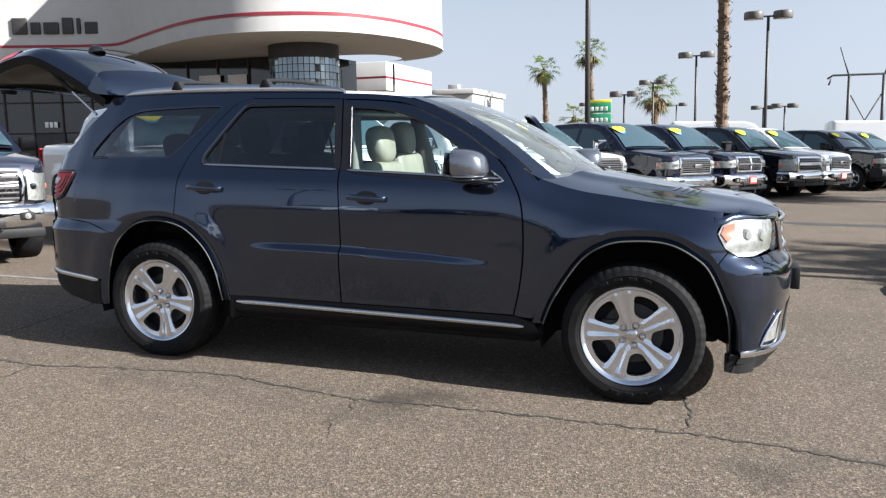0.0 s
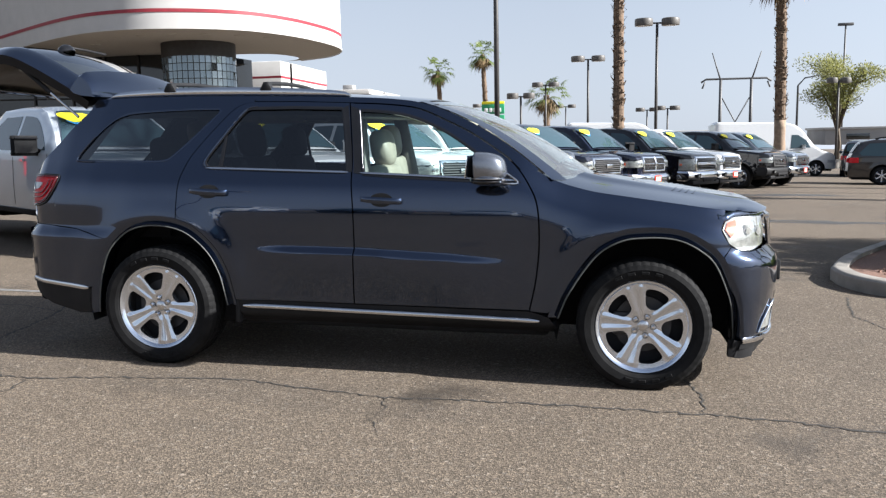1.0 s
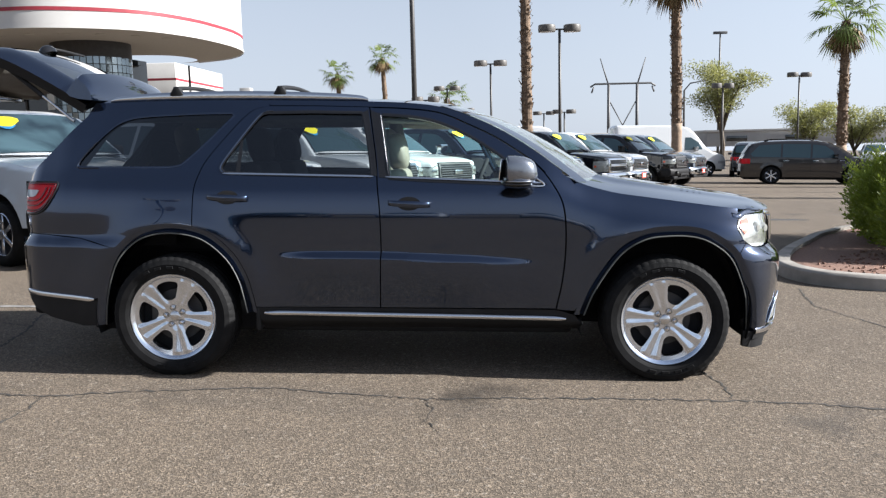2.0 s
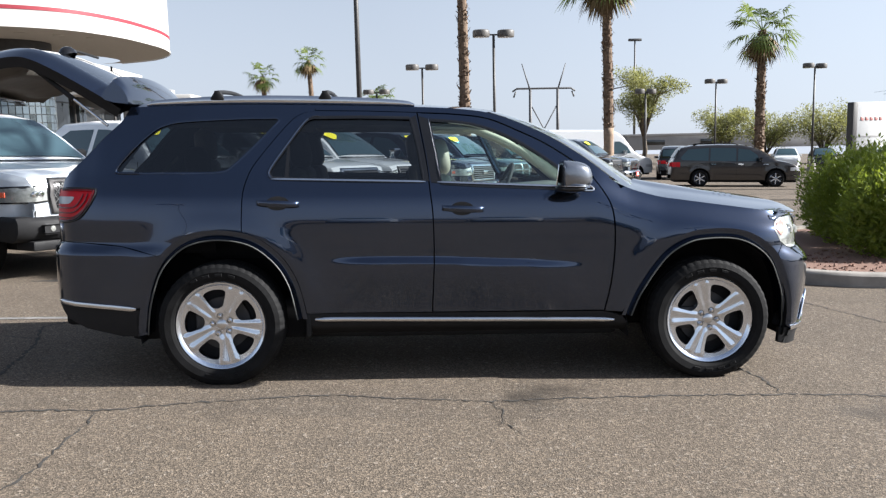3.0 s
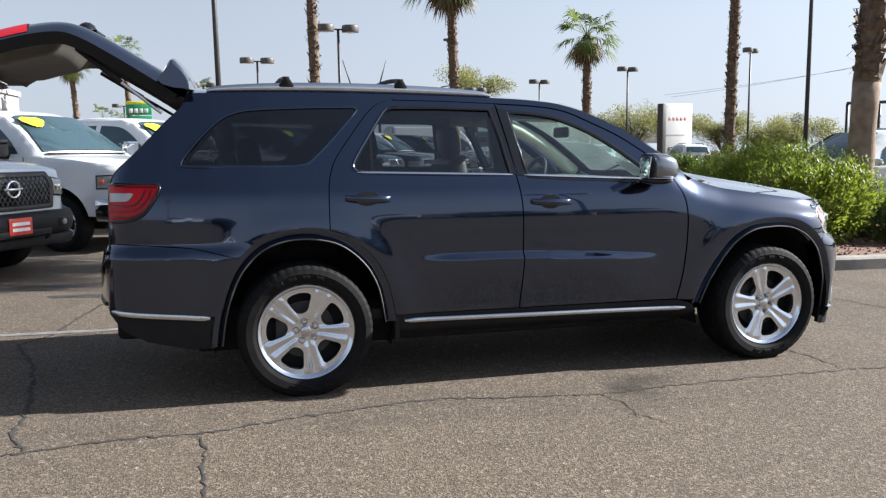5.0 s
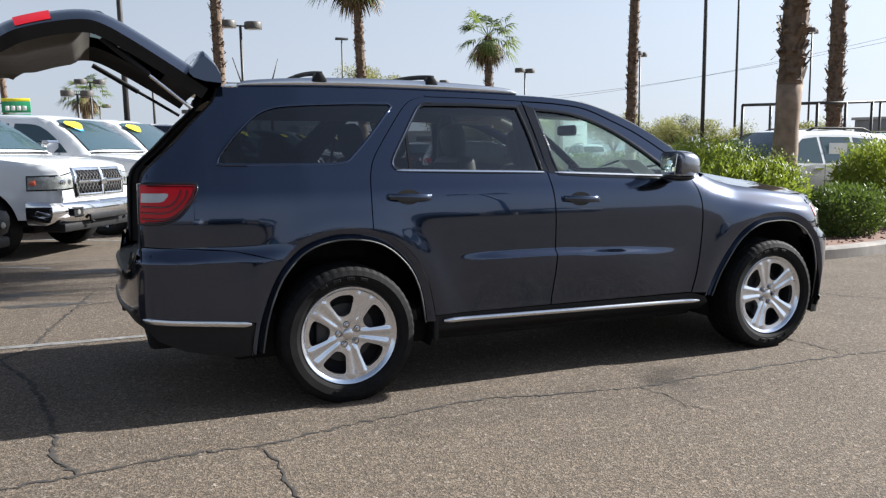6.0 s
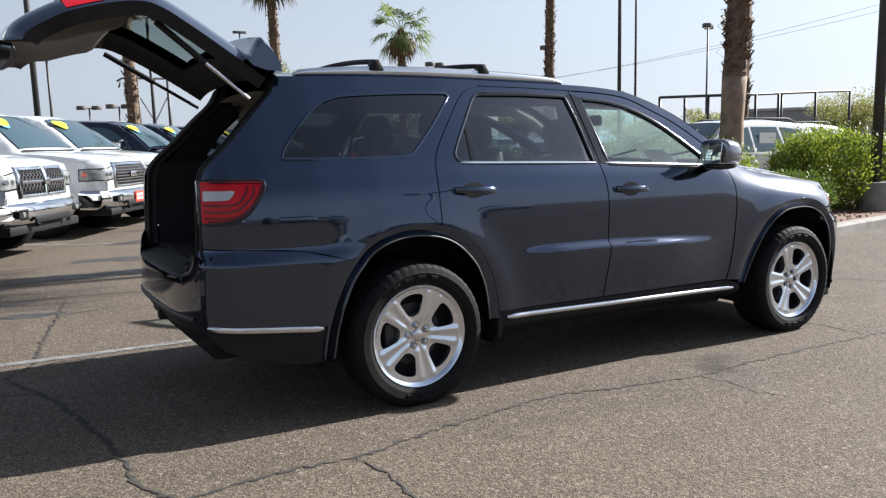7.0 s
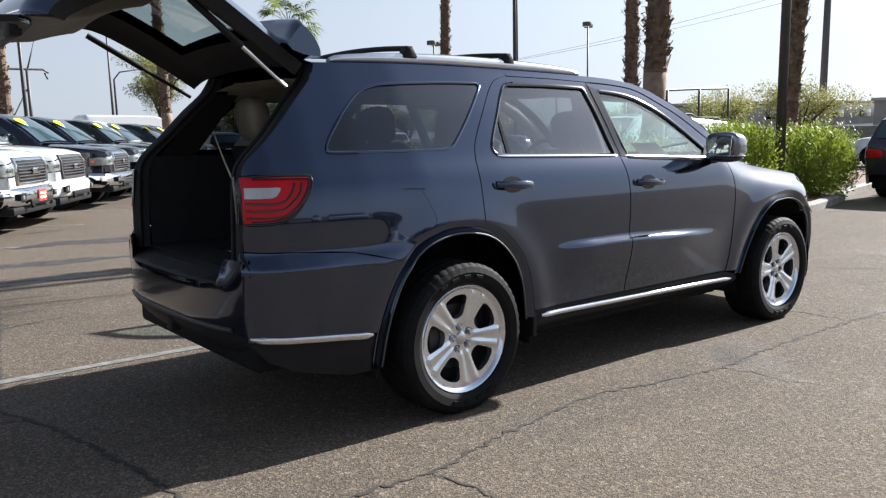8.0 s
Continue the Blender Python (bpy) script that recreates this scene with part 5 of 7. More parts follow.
def crack(pts, width, seed):
    """A jagged open crack: a dark narrow bed with crumbled edges."""
    rnd = random.Random(seed)
    fine = []
    for a, b in zip(pts, pts[1:]):
        n = max(2, int(math.hypot(b[0] - a[0], b[1] - a[1]) / 0.028))
        for k in range(n):
            t = k / n
            j = 0.016
            fine.append((a[0] + (b[0] - a[0]) * t + rnd.uniform(-j, j), a[1] + (b[1] - a[1]) * t + rnd.uniform(-j, j)))
    fine.append(pts[-1])
    rows = []
    for i, (x, y) in enumerate(fine):
        a, b = fine[max(i - 1, 0)], fine[min(i + 1, len(fine) - 1)]
        t = Vector((b[0] - a[0], b[1] - a[1], 0)).normalized()
        n = Vector((-t.y, t.x, 0))
        w = width * 1.15 * rnd.uniform(0.25, 1.5) * min(1, 0.3 + i / 6, 0.3 + (len(fine) - i) / 6)
        p = Vector((x, y, 0.003))
        rows.append([p + n * w * rnd.uniform(0.8, 1.2), p + Vector((0, 0, 0.001)), p - n * w * rnd.uniform(0.8, 1.2)])
    return solo("asphalt_crack", sheet(rows), M["crack"], "dark jagged crack in the asphalt", "crack", "asphalt cracks", "structure", True)


crack([(-6.5, -0.95), (-4.2, -0.80), (-2.4, -0.62), (-1.37, -0.53), (-1.13, -0.48), (-0.87, -0.47), (-0.60, -0.50), (-0.33, -0.44), (-0.04, -0.37), (0.26, -0.33), (0.70, -0.27), (0.95, -0.34), (1.21, -0.39), (1.62, -0.45), (2.06, -0.42), (2.62, -0.40), (3.35, -0.41), (3.82, -0.46), (4.6, -0.62), (5.6, -0.85)], 0.008, 1)
crack([(-0.60, -0.50), (-0.55, -0.78), (-0.57, -1.0), (-0.55, -1.31), (-0.62, -1.7)], 0.007, 2)
crack([(1.62, -0.45), (1.66, -0.63), (1.64, -0.82), (1.72, -1.0)], 0.0028, 3)
crack([(3.35, -0.41), (3.37, -0.20), (3.37, -0.06), (3.33, 0.10), (3.28, 0.4)], 0.006, 4)
crack([(-1.30, 4.32), (-1.44, 3.48), (-1.62, 2.6), (-1.70, 2.02), (-1.88, 1.75), (-1.70, 1.30), (-1.60, 0.85), (-1.52, 0.40), (-1.47, 0.0), (-1.48, -0.25), (-1.37, -0.53)], 0.010, 5)
crack([(-1.70, 1.30), (-2.2, 1.5), (-2.9, 1.45)], 0.008, 6)
crack([(-1.45, 3.55), (-1.40, 3.60), (-0.9, 3.75)], 0.010, 7)
crack([(6.4, -0.3), (5.2, 1.2), (4.9, 2.4), (5.1, 3.3)], 0.007, 8)


def stain(cx, cy, rx, ry, seed):
    """A flat irregular dark patch soaked into the surface."""
    rnd = random.Random(seed)
    ph = [rnd.uniform(0, 6.28) for _ in range(4)]
    rim = []
    for k in range(64):
        a = 2 * math.pi * k / 64
        q = 1 + 0.22 * math.sin(2 * a + ph[0]) + 0.16 * math.sin(5 * a + ph[1]) + 0.10 * math.sin(9 * a + ph[2]) + 0.06 * math.sin(17 * a + ph[3])
        rim.append((cx + rx * q * math.cos(a), cy + ry * q * math.sin(a), 0.002))
    rows = [[(cx + (x - cx) * f, cy + (y - cy) * f, z) for x, y, z in rim] for f in (1.0, 0.6, 0.2)]
    bm = sheet(rows, None, True)
    bmesh.ops.recalc_face_normals(bm, faces=bm.faces)
    for f in bm.faces:
        if f.normal.z < 0:
            f.normal_flip()
    return solo("asphalt_stain", bm, M["stain"], "dark damp stain soaked into the asphalt", "stain", "asphalt stains", "structure", True)


for k, (x, y, rx, ry) in enumerate(((-0.85, 5.75, 0.75, 0.22), (-0.25, 6.9, 0.7, 0.2), (-2.3, 4.35, 0.7, 0.16), (-1.7, 3.75, 0.32, 0.10), (0.9, 8.6, 1.1, 0.3), (6.4, 11.5, 1.6, 0.35), (7.6, 20.5, 2.2, 0.6))):
    stain(x, y, rx, ry, 60 + k)


def road_line(x0, x1, y, wide=0.05, turn=0.0, label="worn white parking line on asphalt"):
    rows = [[(x0 + (x1 - x0) * k / 24, y + turn * (k / 24) + e * wide * (0.9 + 0.1 * math.sin(7.3 * k + e)), 0.004) for e in (-1, 1)] for k in range(25)]
    return solo("parking_line", sheet(rows), M["line"], label, "line", "parking lines", "structure", True)


road_line(-4.6, 0.4, 2.15, 0.045, -0.06)
for k in range(6):
    c = Vector((-2.46 + 0.517 * (2.84 * k + 1.4), 5.03 + 0.856 * (2.84 * k + 1.4), 0.004))
    n = Vector((-0.856, 0.517, 0))
    u = Vector((0.517, 0.856, 0)) * 0.05
    solo("parking_line", sheet([[c + n * (0.9 * j) - u, c + n * (0.9 * j) + u] for j in range(7)]), M["line"], "worn white parking line on asphalt", "line", "parking lines", "structure", True)

# ---- planted island with kerb ----
ISL = curve([(5.25, 4.40), (5.25, 3.88), (5.50, 3.42), (6.15, 3.14), (7.6, 3.08), (9.5, 3.42), (11.3, 3.72), (13.4, 4.25), (15.5, 4.95), (19.4, 5.85), (24.0, 7.0), (24.0, 9.5), (16.0, 8.6), (13.2, 8.2), (8.6, 8.9), (7.2, 7.9), (6.4, 6.7), (5.65, 5.4), (5.25, 4.40)], 5)[:-1]


def kerb(ring, name, label, top=0.15, wide=0.16):
    inner = offset(ring, wide)
    rows = []
    for (a, b), (c, d) in zip(ring + ring[:1], inner + inner[:1]):
        rows.append([(a, b, 0.0), (a, b, top - 0.03), (a + (c - a) * 0.12, b + (d - b) * 0.12, top - 0.008), (a + (c - a) * 0.3, b + (d - b) * 0.3, top), (c, d, top), (c, d, 0.05)])
    bm = sheet(rows)
    bmesh.ops.recalc_face_normals(bm, faces=bm.faces)
    solo(name, bm, M["concrete"], label, "kerb", "", "structure", 40)
    bm = bmesh.new()
    vs = [bm.verts.new((x, y, 0.10)) for x, y in offset(ring, wide - 0.01)]
    bm.faces.new(vs)
    bmesh.ops.triangulate(bm, faces=bm.faces)
    for f in bm.faces:
        f.normal_update()
        if f.normal.z < 0:
            f.normal_flip()
    solo("gravel_bed", bm, M["gravel"], "red-brown gravel mulch inside the kerb", "gravel", "", "structure", True)


kerb(ISL, "kerb", "pale worn concrete kerb round the planted island")
rnd = random.Random(5)
bm = bmesh.new()
for k in range(2600):
    x, y = rnd.uniform(5.7, 15.0), rnd.uniform(3.4, 7.5)
    if y < 3.55 + max(0, x - 8) * 0.2 or y > 4.6 + (x - 5.7) * 0.9:
        continue
    r = rnd.uniform(0.012, 0.03)
    m = Matrix.Translation((x, y, 0.105)) @ Euler((rnd.uniform(0, 6), rnd.uniform(0, 6), 0)).to_matrix().to_4x4()
    vs = [bm.verts.new(m @ Vector(p)) for p in ((r, 0, 0), (-r * 0.6, r, 0), (-r * 0.5, -r * 0.9, 0), (0, 0, r * 0.9), (0, 0.1 * r, -r))]
    for a, b, c in ((0, 1, 3), (1, 2, 3), (2, 0, 3), (1, 0, 4), (2, 1, 4), (0, 2, 4)):
        bm.faces.new((vs[a], vs[b], vs[c]))
solo("gravel_stones", bm, M["gravel"], "loose red-brown gravel stones on the island", "gravel", "", "stuff", False)


# ---- plants ----
def leaf_cloud(bm, rnd, centre, radii, count, size, up=0.4, hollow=0.55, long_=2.2):
    """Scatters small pointed leaves through the outer shell of an uneven ellipsoid."""
    cx, cy, cz = centre
    for _ in range(count):
        v = Vector((rnd.gauss(0, 1), rnd.gauss(0, 1), rnd.gauss(0, 1))).normalized()
        bumpy = 1 + 0.22 * noise.noise(v * 2.3 + Vector(centre))
        r = (hollow + (1 - hollow) * rnd.random() ** 0.6) * bumpy
        p = Vector((cx + v.x * radii[0] * r, cy + v.y * radii[1] * r, cz + v.z * radii[2] * r))
        if p.z < 0.06:
            continue
        d = (v * 0.7 + Vector((rnd.uniform(-1, 1), rnd.uniform(-1, 1), rnd.uniform(-0.4, 1) + up))).normalized()
        side = d.orthogonal().normalized()
        side = Matrix.Rotation(rnd.uniform(0, 6.28), 3, d) @ side
        s = size * rnd.uniform(0.6, 1.3)
        a, b, c, e = p, p + d * s * long_ * 0.45 + side * s * 0.42, p + d * s * long_, p + d * s * long_ * 0.45 - side * s * 0.42
        vs = [bm.verts.new(q) for q in (a, b, c, e)]
        bm.faces.new(vs)


def shrub(x, y, rx, ry, h, count, seed, mat, label, size=0.034, shoots=120, name="shrub"):
    rnd = random.Random(seed)
    root = thing(name, Matrix.Translation((x, y, 0)), label, "shrub", "island shrubs")
    bm = bmesh.new()
    for k in range(7):
        a = 2 * math.pi * k / 7 + rnd.uniform(-0.3, 0.3)
        tube([(0, 0, 0.05), (rx * 0.3 * math.cos(a), ry * 0.3 * math.sin(a), h * 0.4), (rx * 0.6 * math.cos(a), ry * 0.6 * math.sin(a), h * 0.75)], [0.03, 0.018, 0.008], 6, bm)
    part("stem", bm, M["wood"], root)
    bm = bmesh.new()
    leaf_cloud(bm, rnd, (0, 0, h * 0.50), (rx * 0.95, ry * 0.95, h * 0.50), count, size)
    for k in range(5):
        a = rnd.uniform(0, 6.28)
        leaf_cloud(bm, rnd, (rx * 0.55 * math.cos(a), ry * 0.55 * math.sin(a), h * rnd.uniform(0.35, 0.62)), (rx * 0.55, ry * 0.55, h * 0.38), count // 7, size)
    for k in range(shoots):
        a, q = rnd.uniform(0, 6.28), rnd.random() ** 0.5
        p = Vector((rx * q * math.cos(a), ry * q * math.sin(a), h * (0.62 + 0.33 * math.sqrt(max(0, 1 - q * q)))))
        d = Vector((math.cos(a) * q * 0.5 + rnd.uniform(-0.25, 0.25), math.sin(a) * q * 0.5 + rnd.uniform(-0.25, 0.25), 1)).normalized()
        L = rnd.uniform(0.12, 0.30) * min(1.0, h)
        for j in range(9):
            pp = p + d * L * j / 8
            out_ = Matrix.Rotation(j * 2.4, 3, d) @ d.orthogonal().normalized()
            e = (out_ + d * 0.8).normalized()
            s = size * 1.1
            w = d.cross(out_) * s * 0.35
            vs = [bm.verts.new(t) for t in (pp, pp + e * s + w, pp + e * s * 2, pp + e * s - w)]
            bm.faces.new(vs)
    part("foliage", bm, M[mat], root, "", False)
    return root


shrub(7.60, 4.92, 0.90, 0.66, 1.22, 9500, 1, "leaf", "bright green bushy shrub on red gravel behind the kerb")
shrub(7.80, 6.15, 0.85, 0.85, 1.46, 9500, 8, "leaf", "taller bright green shrub next to the palm trunk")
shrub(8.15, 7.45, 0.75, 0.75, 1.25, 5000, 2, "leaf", "low bright green shrub on red gravel")
shrub(11.35, 5.35, 1.15, 0.85, 1.50, 12000, 3, "leaf", "large rounded green shrub on red gravel")
shrub(13.45, 4.95, 1.0, 0.85, 1.45, 9000, 4, "leaf", "rounded green shrub beside a pole")
shrub(9.15, 4.55, 0.84, 0.62, 0.84, 6500, 5, "leaf_dark", "small dark green clipped shrub by the kerb", 0.028, 10)
shrub(21.5, 30.5, 1.3, 0.8, 1.1, 2500, 6, "leaf_dark", "small clipped hedge by the far kerb", 0.07, 20)
shrub(24.5, 31.5, 1.3, 0.8, 1.1, 2500, 7, "leaf_dark", "small clipped hedge by the far kerb", 0.07, 20)


def palm(x, y, h, r0, r1, seed, crown=1.3, sway=0.3, pale=1.2, label="tall slim palm with a rough brown trunk", fronds=38, detail=1.0):
    rnd = random.Random(seed)
    root = thing("palm_tree", upright(x, y), label, "palm", "palms")
    a = rnd.uniform(0, 6.28)
    n = 26
    pts, rs = [], []
    for k in range(n + 1):
        t = k / n
        pts.append((sway * t * t * math.cos(a), sway * t * t * math.sin(a), h * t))
        rs.append((r0 + (r1 - r0) * t ** 0.8) * (1 + 0.05 * math.sin(k * 2.1)) * (1.25 if k == 0 else 1))
    m = max(2, int(n * min(0.5, pale / h)))
    part("trunk_base", tube(pts[:m + 1], rs[:m + 1], 14), M["bark_pale"], root, "smooth pale trunk base")
    bm = tube(pts[m:], rs[m:], 14)
    boots = int(34 * h * detail)
    for k in range(boots):
        t = rnd.uniform(m / n, 0.995)
        i = min(n - 1, int(t * n))
        p = Vector(pts[i]).lerp(Vector(pts[i + 1]), t * n - i)
        r = r0 + (r1 - r0) * t ** 0.8
        b = rnd.uniform(0, 6.28)
        o = Vector((math.cos(b), math.sin(b), 0))
        q = Vector((-o.y, o.x, 0))
        w, L = r * rnd.uniform(0.28, 0.55), r * rnd.uniform(0.4, 1.15)
        base = p + o * r * 0.93
        tip = base + o * L * rnd.uniform(0.30, 0.75) + Vector((0, 0, L * rnd.uniform(0.2, 1.1)))
        vs = [bm.verts.new(s) for s in (base - q * w, base + q * w, tip + q * w * 0.4, tip - q * w * 0.4, base + Vector((0, 0, L)))]
        bm.faces.new((vs[0], vs[1], vs[2], vs[3]))
        bm.faces.new((vs[3], vs[2], vs[4]))
    part("trunk", bm, M["bark"], root, "rough brown trunk", False)
    if crown:
        top = Vector(pts[-1])
        for nm, cnt, lo, hi, mat in (("crown", int(fronds * 0.72), -38, 66, "frond"), ("dry_skirt", int(fronds * 0.55), -82, -38, "frond_dry")):
            bm = bmesh.new()
            for k in range(cnt):
                el = radians(rnd.uniform(lo, hi))
                az = 2.399 * k + rnd.uniform(-0.3, 0.3)
                d = Vector((math.cos(az) * math.cos(el), math.sin(az) * math.cos(el), math.sin(el)))
                q = Vector((-math.sin(az), math.cos(az), 0))
                upv = q.cross(d)
                L = crown * (rnd.uniform(0.48, 0.86) if mat == "frond" else rnd.uniform(0.2, 0.4))
                c = top + d * L
                pw = 0.018 * crown
                vs = [bm.verts.new(s) for s in (top - q * pw, top + q * pw, c + q * pw * 0.6, c - q * pw * 0.6)]
                bm.faces.new(vs)
                blades = 13
                for j in range(blades):
                    f = (j / (blades - 1) - 0.5) * 2
                    ang = f * 1.25
                    e = (d * math.cos(ang) + q * math.sin(ang) - upv * 0.10).normalized()
                    s = (e.cross(upv)).normalized()
                    bl = crown * (0.62 - 0.18 * f * f) * rnd.uniform(0.85, 1.1)
                    droop = Vector((0, 0, -bl * rnd.uniform(0.30, 0.72)))
                    mid, tip = c + e * bl * 0.55 + droop * 0.25, c + e * bl * 0.95 + droop
                    w = 0.027 * crown
                    vs = [bm.verts.new(t) for t in (c, mid + s * w, tip, mid - s * w)]
                    bm.faces.new(vs)
            part(nm, bm, M[mat], root, "green fan fronds" if mat == "frond" else "hanging dry fronds", False)
    return root


palm(-11.68, 71.61, 8.6, 0.30, 0.20, 11, 1.5, 0.3, 0.5, "distant palm with green fan fronds", 34, 0.4)
palm(-7.37, 71.67, 10.0, 0.30, 0.20, 12, 1.5, 0.3, 0.5, "distant palm with green fan fronds", 34, 0.4)
palm(-1.40, 66.9, 5.9, 0.32, 0.24, 13, 1.8, 0.1, 0.5, "distant shorter palm with green fan fronds", 36, 0.4)
palm(-11.2, 84.0, 4.6, 0.30, 0.24, 14, 1.5, 0.1, 0.4, "small far palm with green fan fronds", 26, 0.3)
palm(-9.0, 86.0, 4.4, 0.30, 0.24, 15, 1.5, 0.1, 0.4, "small far palm with green fan fronds", 26, 0.3)
palm(3.72, 29.28, 13.5, 0.24, 0.17, 16, 1.9, 0.25, 1.0)
palm(10.57, 32.16, 9.5, 0.25, 0.19, 17, 2.0, 0.2, 2.6)
palm(21.56, 40.88, 8.3, 0.30, 0.22, 18, 1.85, 0.35, 1.6, "palm with a full crown of green fan fronds", 46)
palm(20.57, 25.17, 10.8, 0.24, 0.18, 19, 2.0, 0.9, 1.4)
palm(8.78, 5.36, 8.8, 0.195, 0.172, 20, 2.0, 0.55, 2.45, "thick palm trunk with a smooth pale base", 40, 1.6)
palm(24.37, 17.87, 12.5, 0.29, 0.23, 21, 2.0, 0.3, 1.4)
palm(16.1, 6.85, 6.9, 0.20, 0.18, 22, 1.5, 0.5, 1.6, "thick palm trunk with rough bark", 40, 1.4)


def tree(x, y, h, r, seed, count, mat="leaf_tree", label="loose-crowned desert tree with a slim grey trunk", size=0.11, trunk=0.35):
    rnd = random.Random(seed)
    root = thing("tree", upright(x, y), label, "tree", "trees")
    bm = bmesh.new()
    fork = h * trunk
    tube([(0, 0, 0), (0.05 * r, 0, fork * 0.6), (0.02, 0.02, fork)], [0.045 * h ** 0.8, 0.035 * h ** 0.8, 0.03 * h ** 0.8], 9, bm)
    ends = []
    for k in range(8):
        a = 2 * math.pi * k / 8 + rnd.uniform(-0.3, 0.3)
        e = Vector((r * rnd.uniform(0.35, 0.8) * math.cos(a), r * rnd.uniform(0.35, 0.8) * math.sin(a), h * rnd.uniform(0.6, 0.92)))
        mid = Vector((e.x * 0.45, e.y * 0.45, fork + (e.z - fork) * 0.55))
        tube([(0.02, 0.02, fork * 0.97), mid, e], [0.018 * h, 0.011 * h, 0.004 * h], 6, bm)
        ends += [mid, e, mid.lerp(e, 0.5)]
        for j in range(2):
            b = e + Vector((rnd.uniform(-1, 1), rnd.uniform(-1, 1), rnd.uniform(-0.6, 0.5))) * r * 0.35
            tube([mid.lerp(e, 0.5), b], [0.006 * h, 0.002 * h], 5, bm)
            ends.append(b)
    part("trunk", bm, M["wood"], root, "", True)
    bm = bmesh.new()
    for e in ends:
        q = r * rnd.uniform(0.22, 0.42)
        leaf_cloud(bm, rnd, tuple(e), (q, q, q * 0.75), count // len(ends), size, -0.1, 0.2)
    part("crown", bm, M[mat], root, "", False)
    return root


tree(20.2, 59.0, 8.0, 2.7, 31, 14000, size=0.08)
k = 0
for x, y, h, r in ((28.6, 63.5, 4.9, 2.6), (32.5, 64.0, 5.0, 2.8), (36.8, 62.5, 5.6, 3.0), (40.5, 61.5, 5.2, 2.8), (44.5, 60.0, 4.6, 2.8), (48.5, 59.0, 4.2, 2.6)):
    k += 1
    tree(x, y, h, r, 40 + k, 9000, "leaf_tree", "far yellow-green desert tree", 0.085, 0.25)
for x, y, h, r in ((37.0, 17.2, 3.9, 2.2), (40.5, 24.0, 3.8, 2.4), (39.0, 44.2, 3.6, 2.0), (42.5, 43.0, 3.4, 2.2), (47.0, 13.5, 3.4, 2.6), (33.0, 26.5, 3.0, 1.8)):
    k += 1
    tree(x, y, h, r, 40 + k, 10000, "leaf_tree", "far yellow-green desert tree", 0.06, 0.25)


# ---- lamp posts and poles ----
def lamp_post(x, y, h, turn=0.0, head=0.42, gap=0.62, r=0.075, label="dark lamp post with two round-cornered heads", heads=2):
    root = thing("lamp_post", upright(x, y, 0, turn), label, "lamp post", "lamp posts")
    part("pole", tube([(0, 0, 0), (0, 0, h * 0.5), (0, 0, h)], [r * 1.15, r, r * 0.85], 10), M["bronze"], root)
    part("pole_base", lathe([(0.0, 0.6), (0.26, 0.6), (0.28, 0.57), (0.28, 0.0)], 16), M["concrete"], root, "concrete pole base", 40)
    if heads:
        part("arm", tube([(-gap, 0, h), (gap, 0, h)], 0.04, 8), M["bronze"], root)
        for s in (-1, 1):
            hd = part("head", lathe([(0.0, 0.20), (head * 0.85, 0.20), (head * 0.97, 0.17), (head, 0.12), (head, -0.10), (head * 0.96, -0.14), (0.0, -0.15)], 20, "z", None, Matrix.Translation((s * gap, 0, h + 0.02)) @ Matrix.Diagonal((1, 0.9, 1, 1))), M["lamp_head"], root, "", 40)
            part("head_lens", lathe([(0.0, -0.156), (head * 0.8, -0.154), (head * 0.85, -0.148)], 16, "z", None, Matrix.Translation((s * gap, 0, h + 0.02))), M["white_lens"], hd)
    return root


lamp_post(-0.22, 20.43, 10.5, 0)
lamp_post(2.33, 46.26, 6.72, 8)
lamp_post(5.6, 35.05, 7.16, 8)
lamp_post(-1.7, 45.1, 4.45, 10, 0.36, 0.50)
lamp_post(25.79, 58.48, 6.95, 20)
lamp_post(30.86, 52.89, 7.57, 20)
lamp_post(39.38, 49.42, 8.86, 35)
lamp_post(50.2, 42.46, 10.35, 35)
lamp_post(21.33, 21.5, 12.5, 0)
lamp_post(63.9, 64.8, 26.0, 0, 0.4, 0.6, 0.13, "slim pale distant lamp pole", 0)
lamp_post(11.75, 4.69, 8.5, 20, 0.42, 0.62, 0.085)
lamp_post(-0.2, 79.5, 5.5, 10)
lamp_post(-8.4, 77.0, 5.5, 10)
lamp_post(7.4, 71.3, 4.75, 10)
lamp_post(-0.97, 58.2, 6.1, 10)
lamp_post(18.7, 53.6, 5.8, 20, 0.36, 0.5)
lamp_post(8.5, 63.0, 4.5, 20)
lamp_post(-15.8, 43.5, 6.5, 5, 0.4, 0.6, 0.075, "slim dark bare lamp pole", 0)
for x, y in ((-8.0, -16.0), (9.0, -15.0), (-22.0, -9.0)):
    lamp_post(x, y, 7.5, 0)

mast = thing("high_mast", upright(57.4, 191.9), "very tall slim grey lighting mast", "mast")
part("pole", tube([(0, 0, 0), (0, 0, 28.5)], [0.35, 0.18], 8), M["steel"], mast)
part("lamp_ring", box(-1.6, 1.6, -0.4, 0.4, 28.3, 28.9, 0.1), M["steel"], mast, "", 35)
arm = thing("street_light", upright(19.0, 66.0), "slim grey street light with a curved arm", "street light")
part("pole", tube([(0, 0, 0), (0, 0, 6.4), (0.5, 0, 7.0), (3.0, 0, 7.4)], [0.11, 0.08, 0.06, 0.05], 8), M["steel"], arm)

